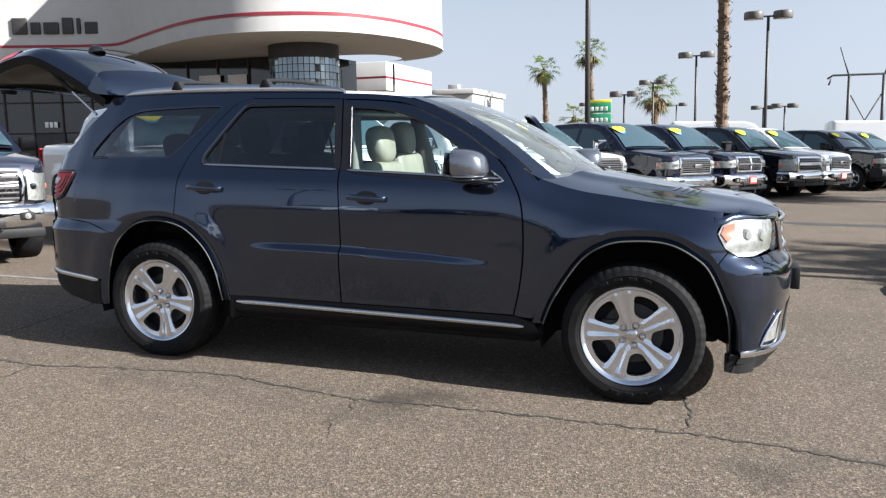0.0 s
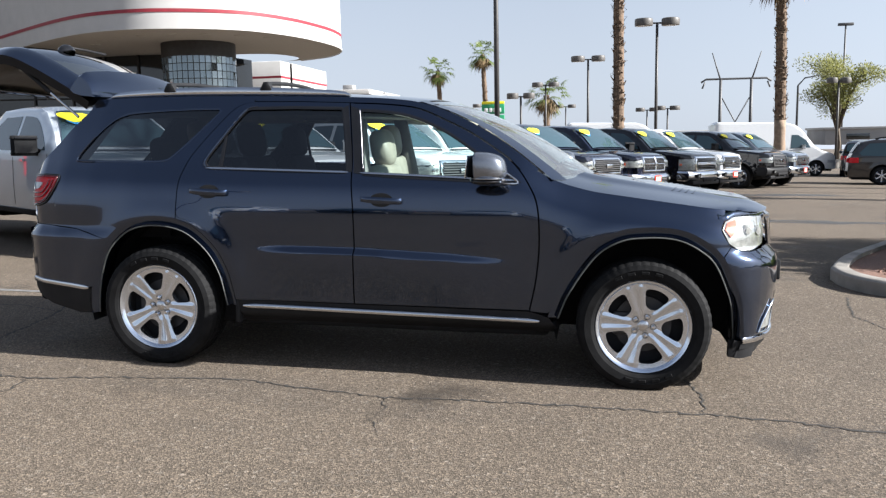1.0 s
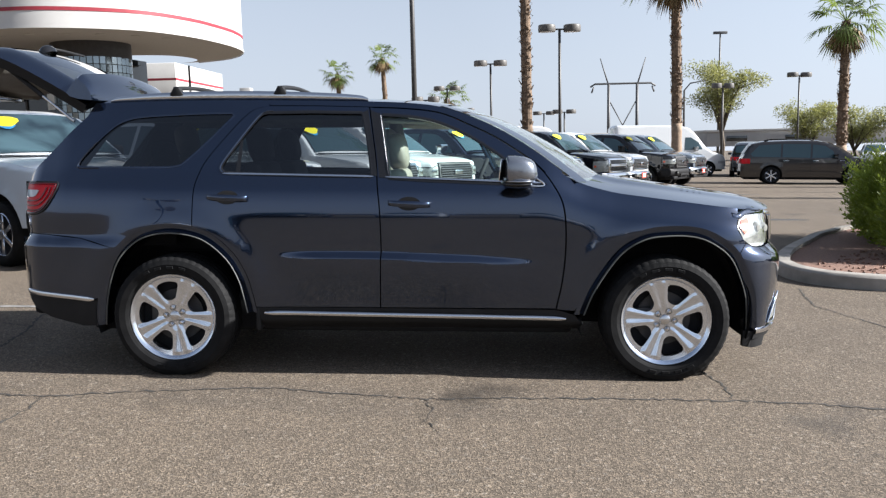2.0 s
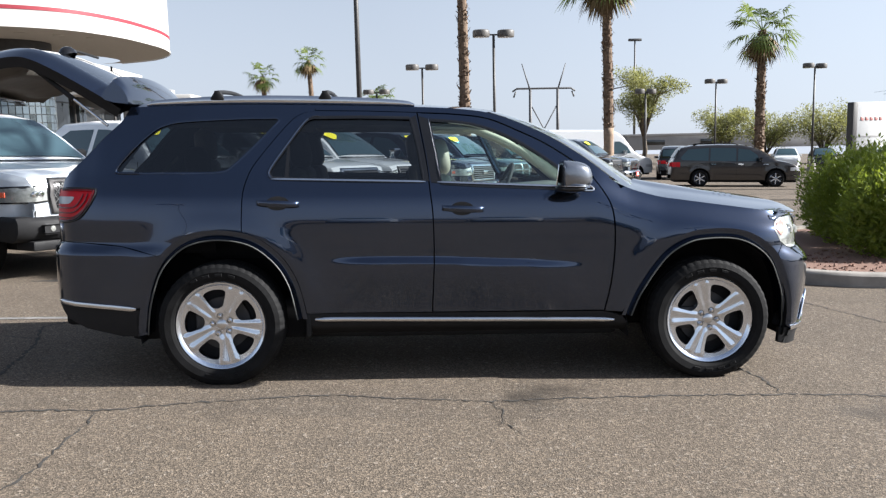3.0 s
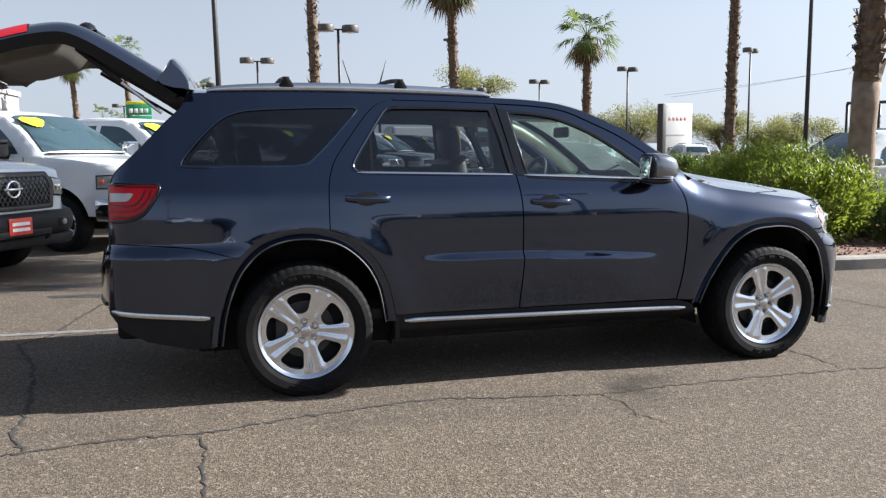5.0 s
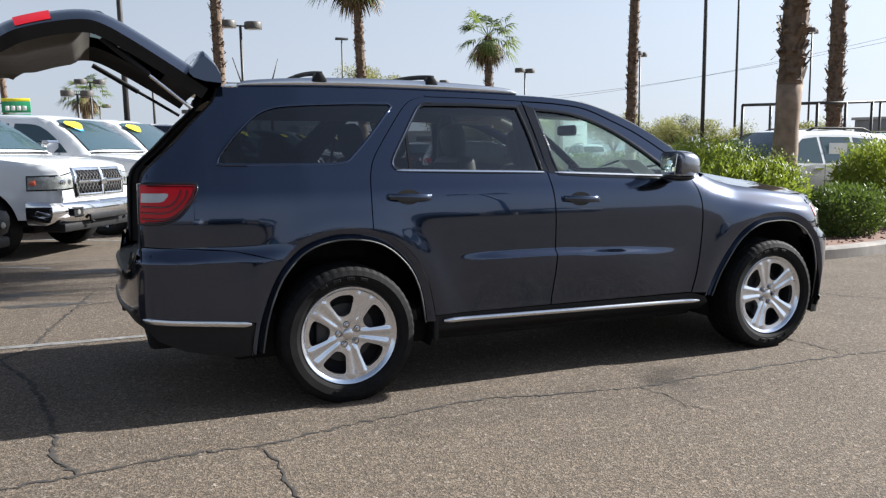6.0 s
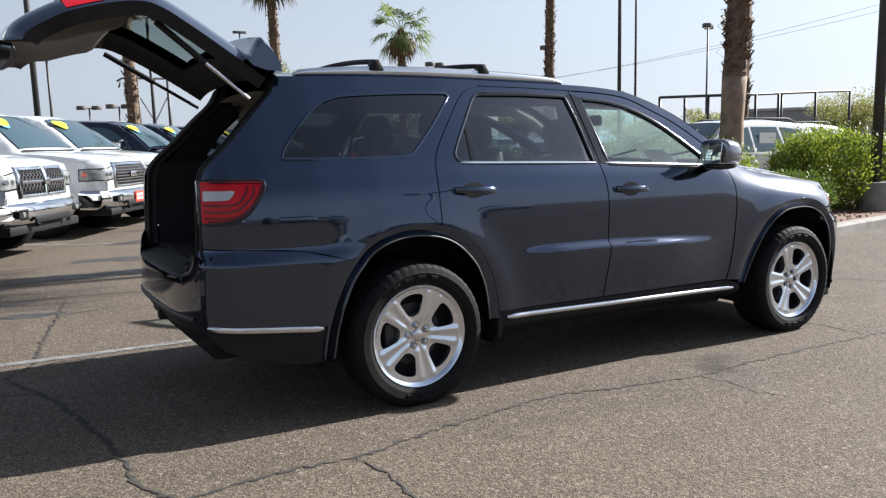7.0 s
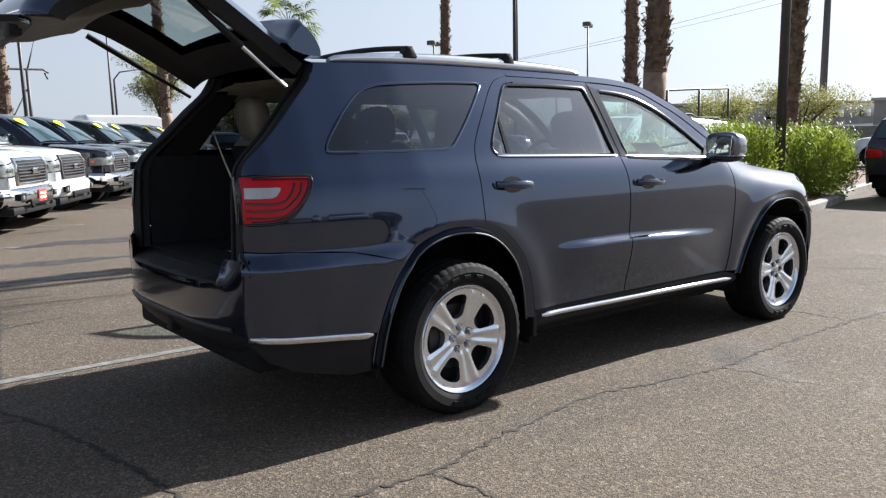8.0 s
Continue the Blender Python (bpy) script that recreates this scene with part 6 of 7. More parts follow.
# power-line frame
pyl = thing("transmission_pylon", upright(25.67, 137.2, 0, 3), "steel two-legged power line frame with cross braces", "pylon")
for s in (-1, 1):
    part("leg", tube([(s * 2.45, 0, 0), (s * 2.45, 0, 12.6)], [0.32, 0.24], 8), M["steel"], pyl)
    part("horn", tube([(s * 2.45, 0, 12.4), (s * 3.9, 0, 17.0)], [0.14, 0.08], 6), M["steel"], pyl)
    part("brace", tube([(-s * 2.2, 0, 1.6), (s * 2.2, 0, 9.6)], 0.10, 6), M["steel"], pyl)
    part("insulator", tube([(s * 5.0, 0, 12.2), (s * 5.4, 0, 11.2)], 0.14, 6), M["steel"], pyl)
part("cross_arm", tube([(-5.6, 0, 12.2), (-4.8, 0, 12.7), (4.8, 0, 12.7), (5.6, 0, 12.2)], 0.17, 6), M["steel"], pyl)
pole = thing("utility_pole", upright(78.0, 36.0), "tall grey utility pole carrying power lines", "pole")
part("shaft", tube([(0, 0, 0), (0, 0, 30)], [0.4, 0.25], 8), M["steel"], pole)
part("cross_arm", tube([(-2.0, -1.2, 27.5), (2.0, 1.2, 27.5)], 0.14, 6), M["steel"], pole)
for k, (a0, b0) in enumerate((((28.4, 137.2, 12.5), (76.4, 35.0, 26.0)), ((30.6, 137.2, 12.0), (79.0, 36.6, 28.0)))):
    pts = [Vector(a0).lerp(Vector(b0), t) - Vector((0, 0, 9 * t * (1 - t))) for t in np.linspace(0, 1, 24)]
    part("power_line", tube(pts, 0.035, 4), M["steel"], pole)


# ---- white drum-fronted showroom ----
SHOW = thing("car_showroom", upright(-0.8, 0), "white showroom with a round overhanging canopy, red stripe and dark glazing", "building")
CX, CY, CR = -17.2, 36.9, 7.35


def canopy_line():
    """Plan of the fascia: a straight wall that swings out into a round canopy."""
    wall = [(-52.0, 25.8), (-43.5, 29.6), (-35.1, 33.3), (-33.4, 34.05), (-31.4, 34.85), (-29.9, 35.25), (-28.6, 35.0), (-26.3, 33.5), (-23.7, 31.8), (-21.2, 30.3), (-19.0, 29.35)]
    turn = [(-16.75, 29.05), (-14.95, 29.45), (-13.15, 30.4), (-12.0, 31.6), (-11.1, 33.65), (-10.67, 35.7), (-10.45, 38.3), (-10.9, 41.0), (-12.5, 43.6), (-15.0, 45.2)]
    return curve(wall + turn, 4)


LINE = canopy_line()
Z0, Z1 = 6.65, 13.5


def band(z0, z1, push=0.0):
    out_ = []
    for i, (x, y) in enumerate(LINE):
        a, b = LINE[max(i - 1, 0)], LINE[min(i + 1, len(LINE) - 1)]
        t = Vector((b[0] - a[0], b[1] - a[1])).normalized()
        n = Vector((t.y, -t.x))
        out_.append((x + n.x * push, y + n.y * push))
    return [[(x, y, z0), (x, y, z1)] for x, y in out_]


face = [[(x, y, Z0), (x, y, Z0 + 0.9), (x, y, Z1)] for x, y in LINE]
bm = sheet(face)
part("fascia", bm, M["white_wall"], SHOW, "white rendered fascia", True)
part("stripe", sheet([[(a[0], a[1], a[2]), (b[0], b[1], b[2])] for a, b in band(7.33, 7.49, 0.02)]), M["red_paint"], SHOW, "dark red stripe", True)
part("drip_edge", sheet([[a, b] for a, b in band(Z0 - 0.05, Z0 + 0.06, 0.04)]), M["white_wall"], SHOW, "", True)
bm = bmesh.new()
for zz in (Z0, Z1):
    rows = [[(x, y, zz), (CX + (x - CX) * 0.4 if x > -27 else x - 1.6, CY + 6 + (y - CY) * 0.3 if x > -27 else y + 5.0, zz)] for x, y in LINE]
    sheet(rows, bm)
part("soffit", bm, M["soffit"], SHOW, "pale soffit with round lights", True)
for k in range(9):
    a = radians(200 + 16 * k)
    part("soffit_light", lathe([(0.0, -0.03), (0.22, -0.03), (0.25, 0.0)], 14, "z", None, Matrix.Translation((CX + 5.6 * math.cos(a), CY + 5.6 * math.sin(a), Z0 - 0.005))), M["soffit"], SHOW)
DX, DY, DR = -16.95, 35.4, 1.86
part("drum_collar", lathe([(DR + 0.03, Z0), (DR + 0.03, Z0 - 0.75)], 40, "z", None, Matrix.Translation((DX, DY, 0))), M["dark_metal"], SHOW, "dark collar")
drum = part("glass_drum", lathe([(DR - 0.02, Z0 - 0.7), (DR - 0.02, 0.0)], 40, "z", None, Matrix.Translation((DX, DY, 0))), M["bronze"], SHOW, "mirrored glass drum of small panes", True)
rnd = random.Random(9)
me_cache = {}
for j in range(11):
    for i in range(40):
        a = 2 * math.pi * (i + 0.5) / 40
        if math.sin(a) > 0.55:
            continue
        if "pane" not in me_cache:
            p = box(-0.128, 0.128, -0.010, 0.010, -0.180, 0.180, 0.006)
            me = bpy.data.meshes.new("pane")
            p.to_mesh(me)
            p.free()
            me.materials.append(M["blue_glass"])
            me_cache["pane"] = me
        ob = new("pane", me_cache["pane"])
        ob.parent = drum
        ob.matrix_basis = Matrix.Translation((DX + DR * math.cos(a), DY + DR * math.sin(a), Z0 - 0.92 - 0.385 * j)) @ Matrix.Rotation(a + radians(90 + rnd.uniform(-2.5, 2.5)), 4, "Z") @ Matrix.Rotation(radians(rnd.uniform(-1.5, 1.5)), 4, "X")
# recessed glazing under the canopy
WALL = [(-53.0, 28.6), (-36.5, 36.0), (-31.5, 38.2), (-27.0, 39.0), (-22.5, 38.8), (-18.5, 39.4), (-17.8, 44.0)]
part("glazing", sheet([[(x, y, 0.0), (x, y, Z0)] for x, y in WALL]), M["dark_glass"], SHOW, "dark reflective glazing", True)
for (xa, ya), (xb, yb) in zip(WALL, WALL[1:]):
    n = max(2, int(math.hypot(xb - xa, yb - ya) / 1.6))
    for k in range(n):
        x, y = xa + (xb - xa) * k / n, ya + (yb - ya) * k / n
        part("mullion", box(x - 0.05, x + 0.05, y - 0.12, y + 0.02, 0, Z0, 0.01), M["bronze"], SHOW, "", 35)
    for z in (2.4, 4.3):
        part("transom", tube([(xa, ya - 0.05, z), (xb, yb - 0.05, z)], 0.06, 4), M["bronze"], SHOW)
for x, y, w, h, z in ((-25.2, 38.8, 1.5, 1.6, 4.9), (-23.2, 38.7, 1.3, 1.5, 4.9), (-20.6, 39.0, 1.5, 1.5, 4.4)):
    part("window_poster", box(x - w / 2, x + w / 2, y - 0.18, y - 0.12, z - h / 2, z + h / 2, 0.01), M["paper"], SHOW, "white window panel", 35)
along = lambda d: (-34.0 + 0.925 * d, 33.78 + 0.38 * d)
inner = lambda d, m: Matrix.Translation((-36.5 + 0.917 * d, 36.0 + 0.40 * d, 0)) @ Matrix.Rotation(radians(23.5), 4, "Z") @ m
part("entrance_door", box(-0.85, 0.85, -0.16, -0.06, 0.0, 2.35, 0.03, None, inner(1.0, Matrix.Identity(4))), M["dark_metal"], SHOW, "dark framed entrance door", 35)
for k in range(3):
    part("number_bar", box(-0.11 + 0.28 * k, 0.11 + 0.28 * k, -0.18, -0.13, 2.75, 3.10, 0.02, None, inner(0.8, Matrix.Identity(4))), M["paper"], SHOW, "blank white number bar", 35)
# raised blank name bars on the fascia
for d, w, h in ((-2.6, 0.5, 0.72), (-0.55, 0.85, 0.93), (0.35, 0.55, 0.68), (1.25, 0.85, 0.68), (2.2, 0.62, 0.93), (2.83, 0.22, 0.90), (3.55, 0.75, 0.68)):
    x, y = along(d)
    part("name_bar", box(-w / 2, w / 2, -0.16, 0.06, 8.10, 8.10 + h, 0.05, None, Matrix.Translation((x, y, 0)) @ Matrix.Rotation(radians(22.5), 4, "Z")), M["dark_metal"], SHOW, "grey raised blank letter bar", 35)
# rear wing
wing = thing("showroom_wing", upright(-0.6, 0), "lower white wing with a red stripe behind the showroom", "building")
part("fascia", box(-36.0, -20.55, 55.2, 66.0, 5.5, 7.75, 0.06), M["white_wall"], wing, "white overhanging fascia", 35)
part("stripe", box(-36.0, -20.53, 55.17, 66.0, 6.45, 6.62, 0.0), M["red_paint"], wing, "dark red stripe", 35)
part("wall", box(-36.0, -22.6, 57.2, 66.0, 0.0, 5.5, 0.03), M["dark_glass"], wing, "dark recessed glazing", 35)
for k in range(5):
    part("mullion", box(-23.0 - 2.4 * k, -22.86 - 2.4 * k, 57.1, 57.2, 0.0, 5.5, 0.02), M["bronze"], wing, "", 35)
# far shed with a lettered face, green sign
shed = thing("storage_trailer", upright(0, 0), "far grey flat-roofed building with a white lettered band", "building")
part("wall", box(-23.2, -17.5, 66.6, 78.0, 0.0, 5.7, 0.05), M["grey_wall"], shed, "", 35)
part("roof_edge", box(-23.4, -17.3, 66.4, 78.2, 5.7, 6.15, 0.04), M["white_wall"], shed, "", 35)
part("roof_unit", box(-20.6, -19.6, 69, 70, 6.15, 6.75, 0.05), M["grey_wall"], shed, "", 35)
for k in range(9):
    part("letter_bar", box(-21.9 + 0.46 * k, -21.58 + 0.46 * k, 66.5, 66.6, 4.15, 5.0, 0.02), M["paper"], shed, "blank white letter bar", 35)
gs = thing("green_sign", upright(-6.57, 70.5), "green and yellow roadside price sign on posts", "sign")
part("upper_panel", box(-1.05, 1.05, -0.1, 0.1, 4.45, 5.5, 0.02), M["sign_green"], gs, "", 35)
part("lower_panel", box(-1.05, 1.05, -0.1, 0.1, 3.35, 4.35, 0.02), M["sign_green"], gs, "", 35)
part("top_band", box(-1.05, 1.05, -0.12, 0.12, 5.35, 5.6, 0.02), M["yellow"], gs, "", 35)
for k in range(4):
    part("letter_bar", box(-0.8 + 0.42 * k, -0.5 + 0.42 * k, -0.13, -0.1, 4.62, 4.98, 0.01), M["paper"], gs, "", 35)
    part("letter_bar", box(-0.8 + 0.42 * k, -0.5 + 0.42 * k, -0.13, -0.1, 3.62, 3.98, 0.01), M["paper"], gs, "", 35)
for s in (-0.8, 0.8):
    part("post", tube([(s, 0, 0), (s, 0, 3.4)], 0.07, 8), M["steel"], gs)

# dealership pylon sign
ps = thing("pylon_sign", upright(32.5, 48.5, 0, 18), "white slab sign with red blank lettering and dark side", "sign")
part("slab", box(-1.35, 1.55, -0.22, 0.22, 0.35, 4.75, 0.03), M["sign_white"], ps, "", 35)
part("side_blade", box(-1.75, -1.36, -0.26, 0.26, 0.0, 4.75, 0.03), M["bronze"], ps, "dark edge blade", 35)
part("base", box(-1.75, 1.55, -0.3, 0.3, 0.0, 0.5, 0.03), M["grey_wall"], ps, "", 35)
part("divider", box(-1.34, 0.7, -0.24, -0.2, 2.42, 2.55, 0.01), M["grey_wall"], ps, "", 35)
for k in range(5):
    part("letter_bar", box(-1.04 + 0.42 * k, -0.80 + 0.42 * k, -0.25, -0.215, 3.54, 3.78, 0.03), M["sign_pale_red"], ps, "red blank letter bar", 35)
part("emblem_plate", box(-1.05, -0.65, -0.25, -0.215, 1.1, 1.6, 0.06), M["bronze"], ps, "", 35)

# open pipe frame
fr = thing("pipe_frame", upright(0, 0), "black open pipe frame carport", "frame")
FRONT = [(20.0, 14.75, 2.24), (21.5, 14.96, 2.27), (22.98, 15.17, 2.31), (25.6, 15.54, 2.38), (28.3, 15.92, 2.44)]
BACK = [(x - 0.4, y + 2.8, z + 0.04) for x, y, z in FRONT]
for rail in (FRONT, BACK):
    for x, y, z in rail:
        part("post", tube([(x, y, 0), (x, y, z)], 0.05, 8), M["bronze"], fr)
    part("rail", tube(rail, 0.05, 6), M["bronze"], fr)
for a, b in ((FRONT[0], BACK[0]), (FRONT[-1], BACK[-1])):
    part("rail", tube([a, b], 0.05, 6), M["bronze"], fr)

# far low buildings, walls and hills that close the lot
def block(name, x0, x1, y0, y1, h, mat, label, category="building"):
    b = thing(name, upright(0, 0), label, category)
    part("wall", box(x0, x1, y0, y1, 0, h, 0.05), M[mat], b, "", 35)
    part("roof_edge", box(x0 - 0.2, x1 + 0.2, y0 - 0.2, y1 + 0.2, h, h + 0.25, 0.03), M["white_wall"], b, "", 35)
    n = max(2, int((x1 - x0) / 6))
    for k in range(n):
        x = x0 + (x1 - x0) * (k + 0.5) / n
        part("window", box(x - 1.2, x + 1.2, y0 - 0.06, y0 - 0.01, h * 0.35, h * 0.7, 0.02), M["dark_glass"], b, "", 35)
    return b


block("warehouse", 62.0, 110.0, 34.0, 48.0, 2.1, "grey_wall", "long low grey warehouse far off")
block("warehouse", 66.0, 96.0, 8.0, 26.0, 2.1, "grey_wall", "long low grey warehouse far off")
block("warehouse", 28.0, 62.0, 92.0, 100.0, 1.7, "grey_wall", "long low grey building far off")
block("warehouse", 0.0, 24.0, 96.0, 104.0, 1.7, "grey_wall", "long low grey building far off")
solo("boundary_wall", box(48.0, 49.0, -20.0, 40.0, 0, 1.7, 0.05), M["concrete"], "long pale concrete boundary wall", "wall", "", "structure")
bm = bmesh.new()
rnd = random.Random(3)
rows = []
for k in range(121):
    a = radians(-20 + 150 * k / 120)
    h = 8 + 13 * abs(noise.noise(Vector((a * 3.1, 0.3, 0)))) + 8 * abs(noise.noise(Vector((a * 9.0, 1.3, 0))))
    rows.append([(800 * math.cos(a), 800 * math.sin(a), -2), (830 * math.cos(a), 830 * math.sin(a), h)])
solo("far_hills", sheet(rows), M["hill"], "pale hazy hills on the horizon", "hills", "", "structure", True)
# unseen low block, added behind the camera to close the mirrored horizon
block("service_building", -40.0, 36.0, -88.0, -80.0, 2.6, "grey_wall", "long plain service building")

# ---- parked vehicles ----
PAINTS = dict(
    white=paint("white_paint", (0.64, 0.65, 0.66)),
    silver=paint("silver_paint", (0.56, 0.60, 0.64), 0.15),
    navy=paint("navy_paint", (0.005, 0.007, 0.018), 0.2),
    black=paint("black_paint", (0.006, 0.006, 0.008), 0.1),
    grey=paint("grey_paint", (0.12, 0.14, 0.17), 0.4),
    brown=paint("bronze_grey_paint", (0.040, 0.037, 0.037), 0.5),
    plum=paint("plum_paint", (0.03, 0.02, 0.05), 0.3),
)


def rear_window_dark():
    n = Nodes("dark_car_glass")
    n.set(Base_Color=rgb(0.035, 0.062, 0.075), Roughness=0.03, Specular_IOR_Level=0.6)
    return n.mat


CARGLASS = rear_window_dark()


class Body:
    """A car body from a side outline: local x runs back from the front bumper as -x, y across, z up."""

    def __init__(self, top, floor, half, wheels, wr, arch, belt, tumble, nose_round=0.45, tail_round=0.25, plan=0.10):
        self.top, self.floor, self.half, self.wheels, self.wr, self.arch = top, floor, half, wheels, wr, arch
        self.belt, self.tumble, self.plan = belt, tumble, plan
        self.nr, self.tr = nose_round, tail_round
        self.x0, self.x1 = max(p[0] for p in top), min(p[0] for p in top)
        tx = sorted(top)
        self.tx, self.tz = [p[0] for p in tx], [p[1] for p in tx]

    def w(self, x, z):
        w = self.half - 0.035 * ((0.85 - z) / 0.5) ** 2 if z < 0.85 else self.half - 0.02 * (z - 0.85)
        if z > self.belt:
            w -= self.tumble * (z - self.belt)
        d = self.x0 - x
        if d < self.nr:
            w -= self.plan * (1 - d / self.nr) ** 2.2
        d = x - self.x1
        if d < self.tr:
            w -= self.plan * 0.6 * (1 - d / self.tr) ** 2.2
        zt = float(np.interp(x, self.tx, self.tz))
        d = max(0.0, zt - z)
        if d < 0.06:
            w -= 0.03 * (1 - d / 0.06) ** 2
        for cx in self.wheels:
            r = math.hypot(x - cx, z - self.wr)
            w += 0.022 * math.exp(-((r - self.arch) / 0.07) ** 2)
        return w

    def outline(self):
        ring = [(self.x0, self.floor)]
        lower = [(self.x0, self.floor)]
        for cx in sorted(self.wheels, reverse=True):
            a0 = math.degrees(math.asin(max(-1, min(1, (self.floor - self.wr) / self.arch))))
            lower += arc(cx, self.wr, self.arch, a0, 180 - a0, 14)
        lower.append((self.x1, self.floor))
        return self.top + [p for p in reversed(lower) if True]

    def build(self, parent, mat):
        ring = self.outline()
        for s in (1, -1):
            panel("body_side", ring, [], lambda u, v: (u, -s * self.w(u, v), v), mat, parent, 0.16, 0.05, "", 0.11, (0, -s, 0))
        rows = []
        pts = []
        for a, b in zip(self.top, self.top[1:]):
            n = max(1, int(math.hypot(b[0] - a[0], b[1] - a[1]) / 0.16))
            pts += [(a[0] + (b[0] - a[0]) * k / n, a[1] + (b[1] - a[1]) * k / n) for k in range(n)]
        pts.append(self.top[-1])
        for i, (x, z) in enumerate(pts):
            a, b = pts[max(i - 1, 0)], pts[min(i + 1, len(pts) - 1)]
            t = Vector((b[0] - a[0], 0, b[1] - a[1])).normalized()
            n = Vector((t.z, 0, -t.x))
            if n.z < 0 or (abs(n.z) < 0.2 and False):
                n = -n
            if abs(n.z) < 0.35:
                n = Vector((1 if x > (self.x0 + self.x1) / 2 else -1, 0, 0.1))
            w = self.w(x, z)
            rows.append([(x + n.x * 0.055 * (1 - q * q), w * q, z + n.z * 0.045 * (1 - q ** 4)) for q in np.linspace(-1, 1, 13)])
        bm = sheet(rows)
        bmesh.ops.recalc_face_normals(bm, faces=bm.faces)
        part("body_top", bm, mat, parent, "", 28)
        part("underbody", box(self.x1 + 0.15, self.x0 - 0.15, -self.half * 0.82, self.half * 0.82, self.floor - 0.10, self.floor + 0.35, 0.03), M["carpet"], parent, "", 35)
        for cx in self.wheels:
            part("wheel_well", box(cx - self.arch, cx + self.arch, -self.half * 0.70, self.half * 0.70, self.wr - 0.1, self.wr + self.arch * 0.98, 0.05), M["carpet"], parent, "", 35)

    def side_glass(self, parent, ring, mat=None):
        for s in (1, -1):
            panel("side_window", ring, [], lambda u, v: (u, -s * (self.w(u, v) + 0.006), v), mat or CARGLASS, parent, 0.25, 0.006, "dark side window", None, (0, -s, 0))

    def side_patch(self, name, parent, ring, mat, proud=0.008, label="", lip=0.01):
        for s in (1, -1):
            panel(name, ring, [], lambda u, v: (u, -s * (self.w(u, v) + proud), v), mat, parent, 0.15, lip, label, None, (0, -s, 0))

    def screen(self, name, parent, a, b, fa=0.90, fb=0.86, mat=None, proud=0.022):
        """A raked pane between two top-line points, laid just over the body."""
        rows = []
        n = 12
        for k in range(n + 1):
            x = a[0] + (b[0] - a[0]) * k / n
            z = float(np.interp(x, self.tx, self.tz))
            dz = float(np.interp(x + 0.12, self.tx, self.tz)) - float(np.interp(x - 0.12, self.tx, self.tz))
            nn = Vector((-dz, 0, 0.24)).normalized()
            f = fa + (fb - fa) * k / n
            w = self.w(x, z) * f
            rows.append([(x + nn.x * (0.055 * (1 - (q * f) ** 2) + proud), w * q, z + nn.z * (0.045 * (1 - (q * f) ** 4) + proud)) for q in np.linspace(-1, 1, 13)])
        bm = sheet(rows)
        bmesh.ops.recalc_face_normals(bm, faces=bm.faces)
        return part(name, bm, mat or CARGLASS, parent, "", True)


WHEEL_MESH = {}


def small_wheel(parent, x, y, r, s, rim="alloy", width=0.26):
    """A simple road wheel with tyre, six-spoke rim and hub."""
    key = (r, rim, width)
    if key not in WHEEL_MESH:
        q = r * 0.66
        tyre = lathe([(q, 0.0), (q + 0.02, -0.02), (r - 0.06, -0.03), (r - 0.015, -0.005), (r, 0.04), (r, width - 0.06), (r - 0.02, width - 0.02), (q, width)], 36, "y")
        for v in tyre.verts:
            v.co.y = -v.co.y
            if v.co.z < -(r - 0.012):
                v.co.z = -(r - 0.012)
        bmesh.ops.recalc_face_normals(tyre, faces=tyre.faces)
        rimb = lathe([(q - 0.03, 0.16), (q - 0.025, 0.03), (q - 0.005, -0.012), (q + 0.006, -0.004)], 36, "y")
        for v in rimb.verts:
            v.co.y = -v.co.y
        for k in range(6):
            box(-0.028, 0.028, 0.0, 0.03, 0.04, q - 0.01, 0.008, rimb, Matrix.Rotation(2 * math.pi * k / 6, 4, "Y"), 1)
        lathe([(0.0, 0.008), (0.05, 0.006), (0.065, -0.02)], 16, "y", rimb)
        # black disc paints in the shade behind the rim
        back = lathe([(0.0, -0.07), (q - 0.02, -0.07)], 24, "y")
        out_ = []
        for nm, b, m in (("tyre", tyre, M["rubber"]), ("rim", rimb, M[rim]), ("brake_shadow", back, M["cabin"])):
            me = bpy.data.meshes.new(nm)
            b.to_mesh(me)
            b.free()
            me.materials.append(m)
            me.shade_smooth()
            me.set_sharp_from_angle(angle=radians(40))
            out_.append((nm, me))
        WHEEL_MESH[key] = out_
    hub = new("wheel")
    hub.parent = parent
    hub.matrix_basis = Matrix.Translation((x, y, r - 0.012)) @ (Matrix.Identity(4) if s > 0 else Matrix.Rotation(math.pi, 4, "Z"))
    for nm, me in WHEEL_MESH[key]:
        o = new(nm, me)
        o.parent = hub


def front_sheet(body, z0, z1, y0, y1, proud, n=10, rowsn=5):
    """A patch that follows the bowed front face."""
    rows = []
    for j in range(rowsn):
        z = z0 + (z1 - z0) * j / (rowsn - 1)
        row = []
        for i in range(n + 1):
            y = y0 + (y1 - y0) * i / n
            zf = [p for p in body.top if p[0] > body.x0 - 0.3]
            xx = float(np.interp(z, *zip(*sorted((p[1], p[0]) for p in zf))))
            row.append((xx + 0.055 * (1 - (y / 0.81) ** 2) + proud, y, z))
        rows.append(row)
    bm = sheet(rows)
    bmesh.ops.recalc_face_normals(bm, faces=bm.faces)
    for f in bm.faces:
        if f.normal.x < 0:
            f.normal_flip()
    return bm


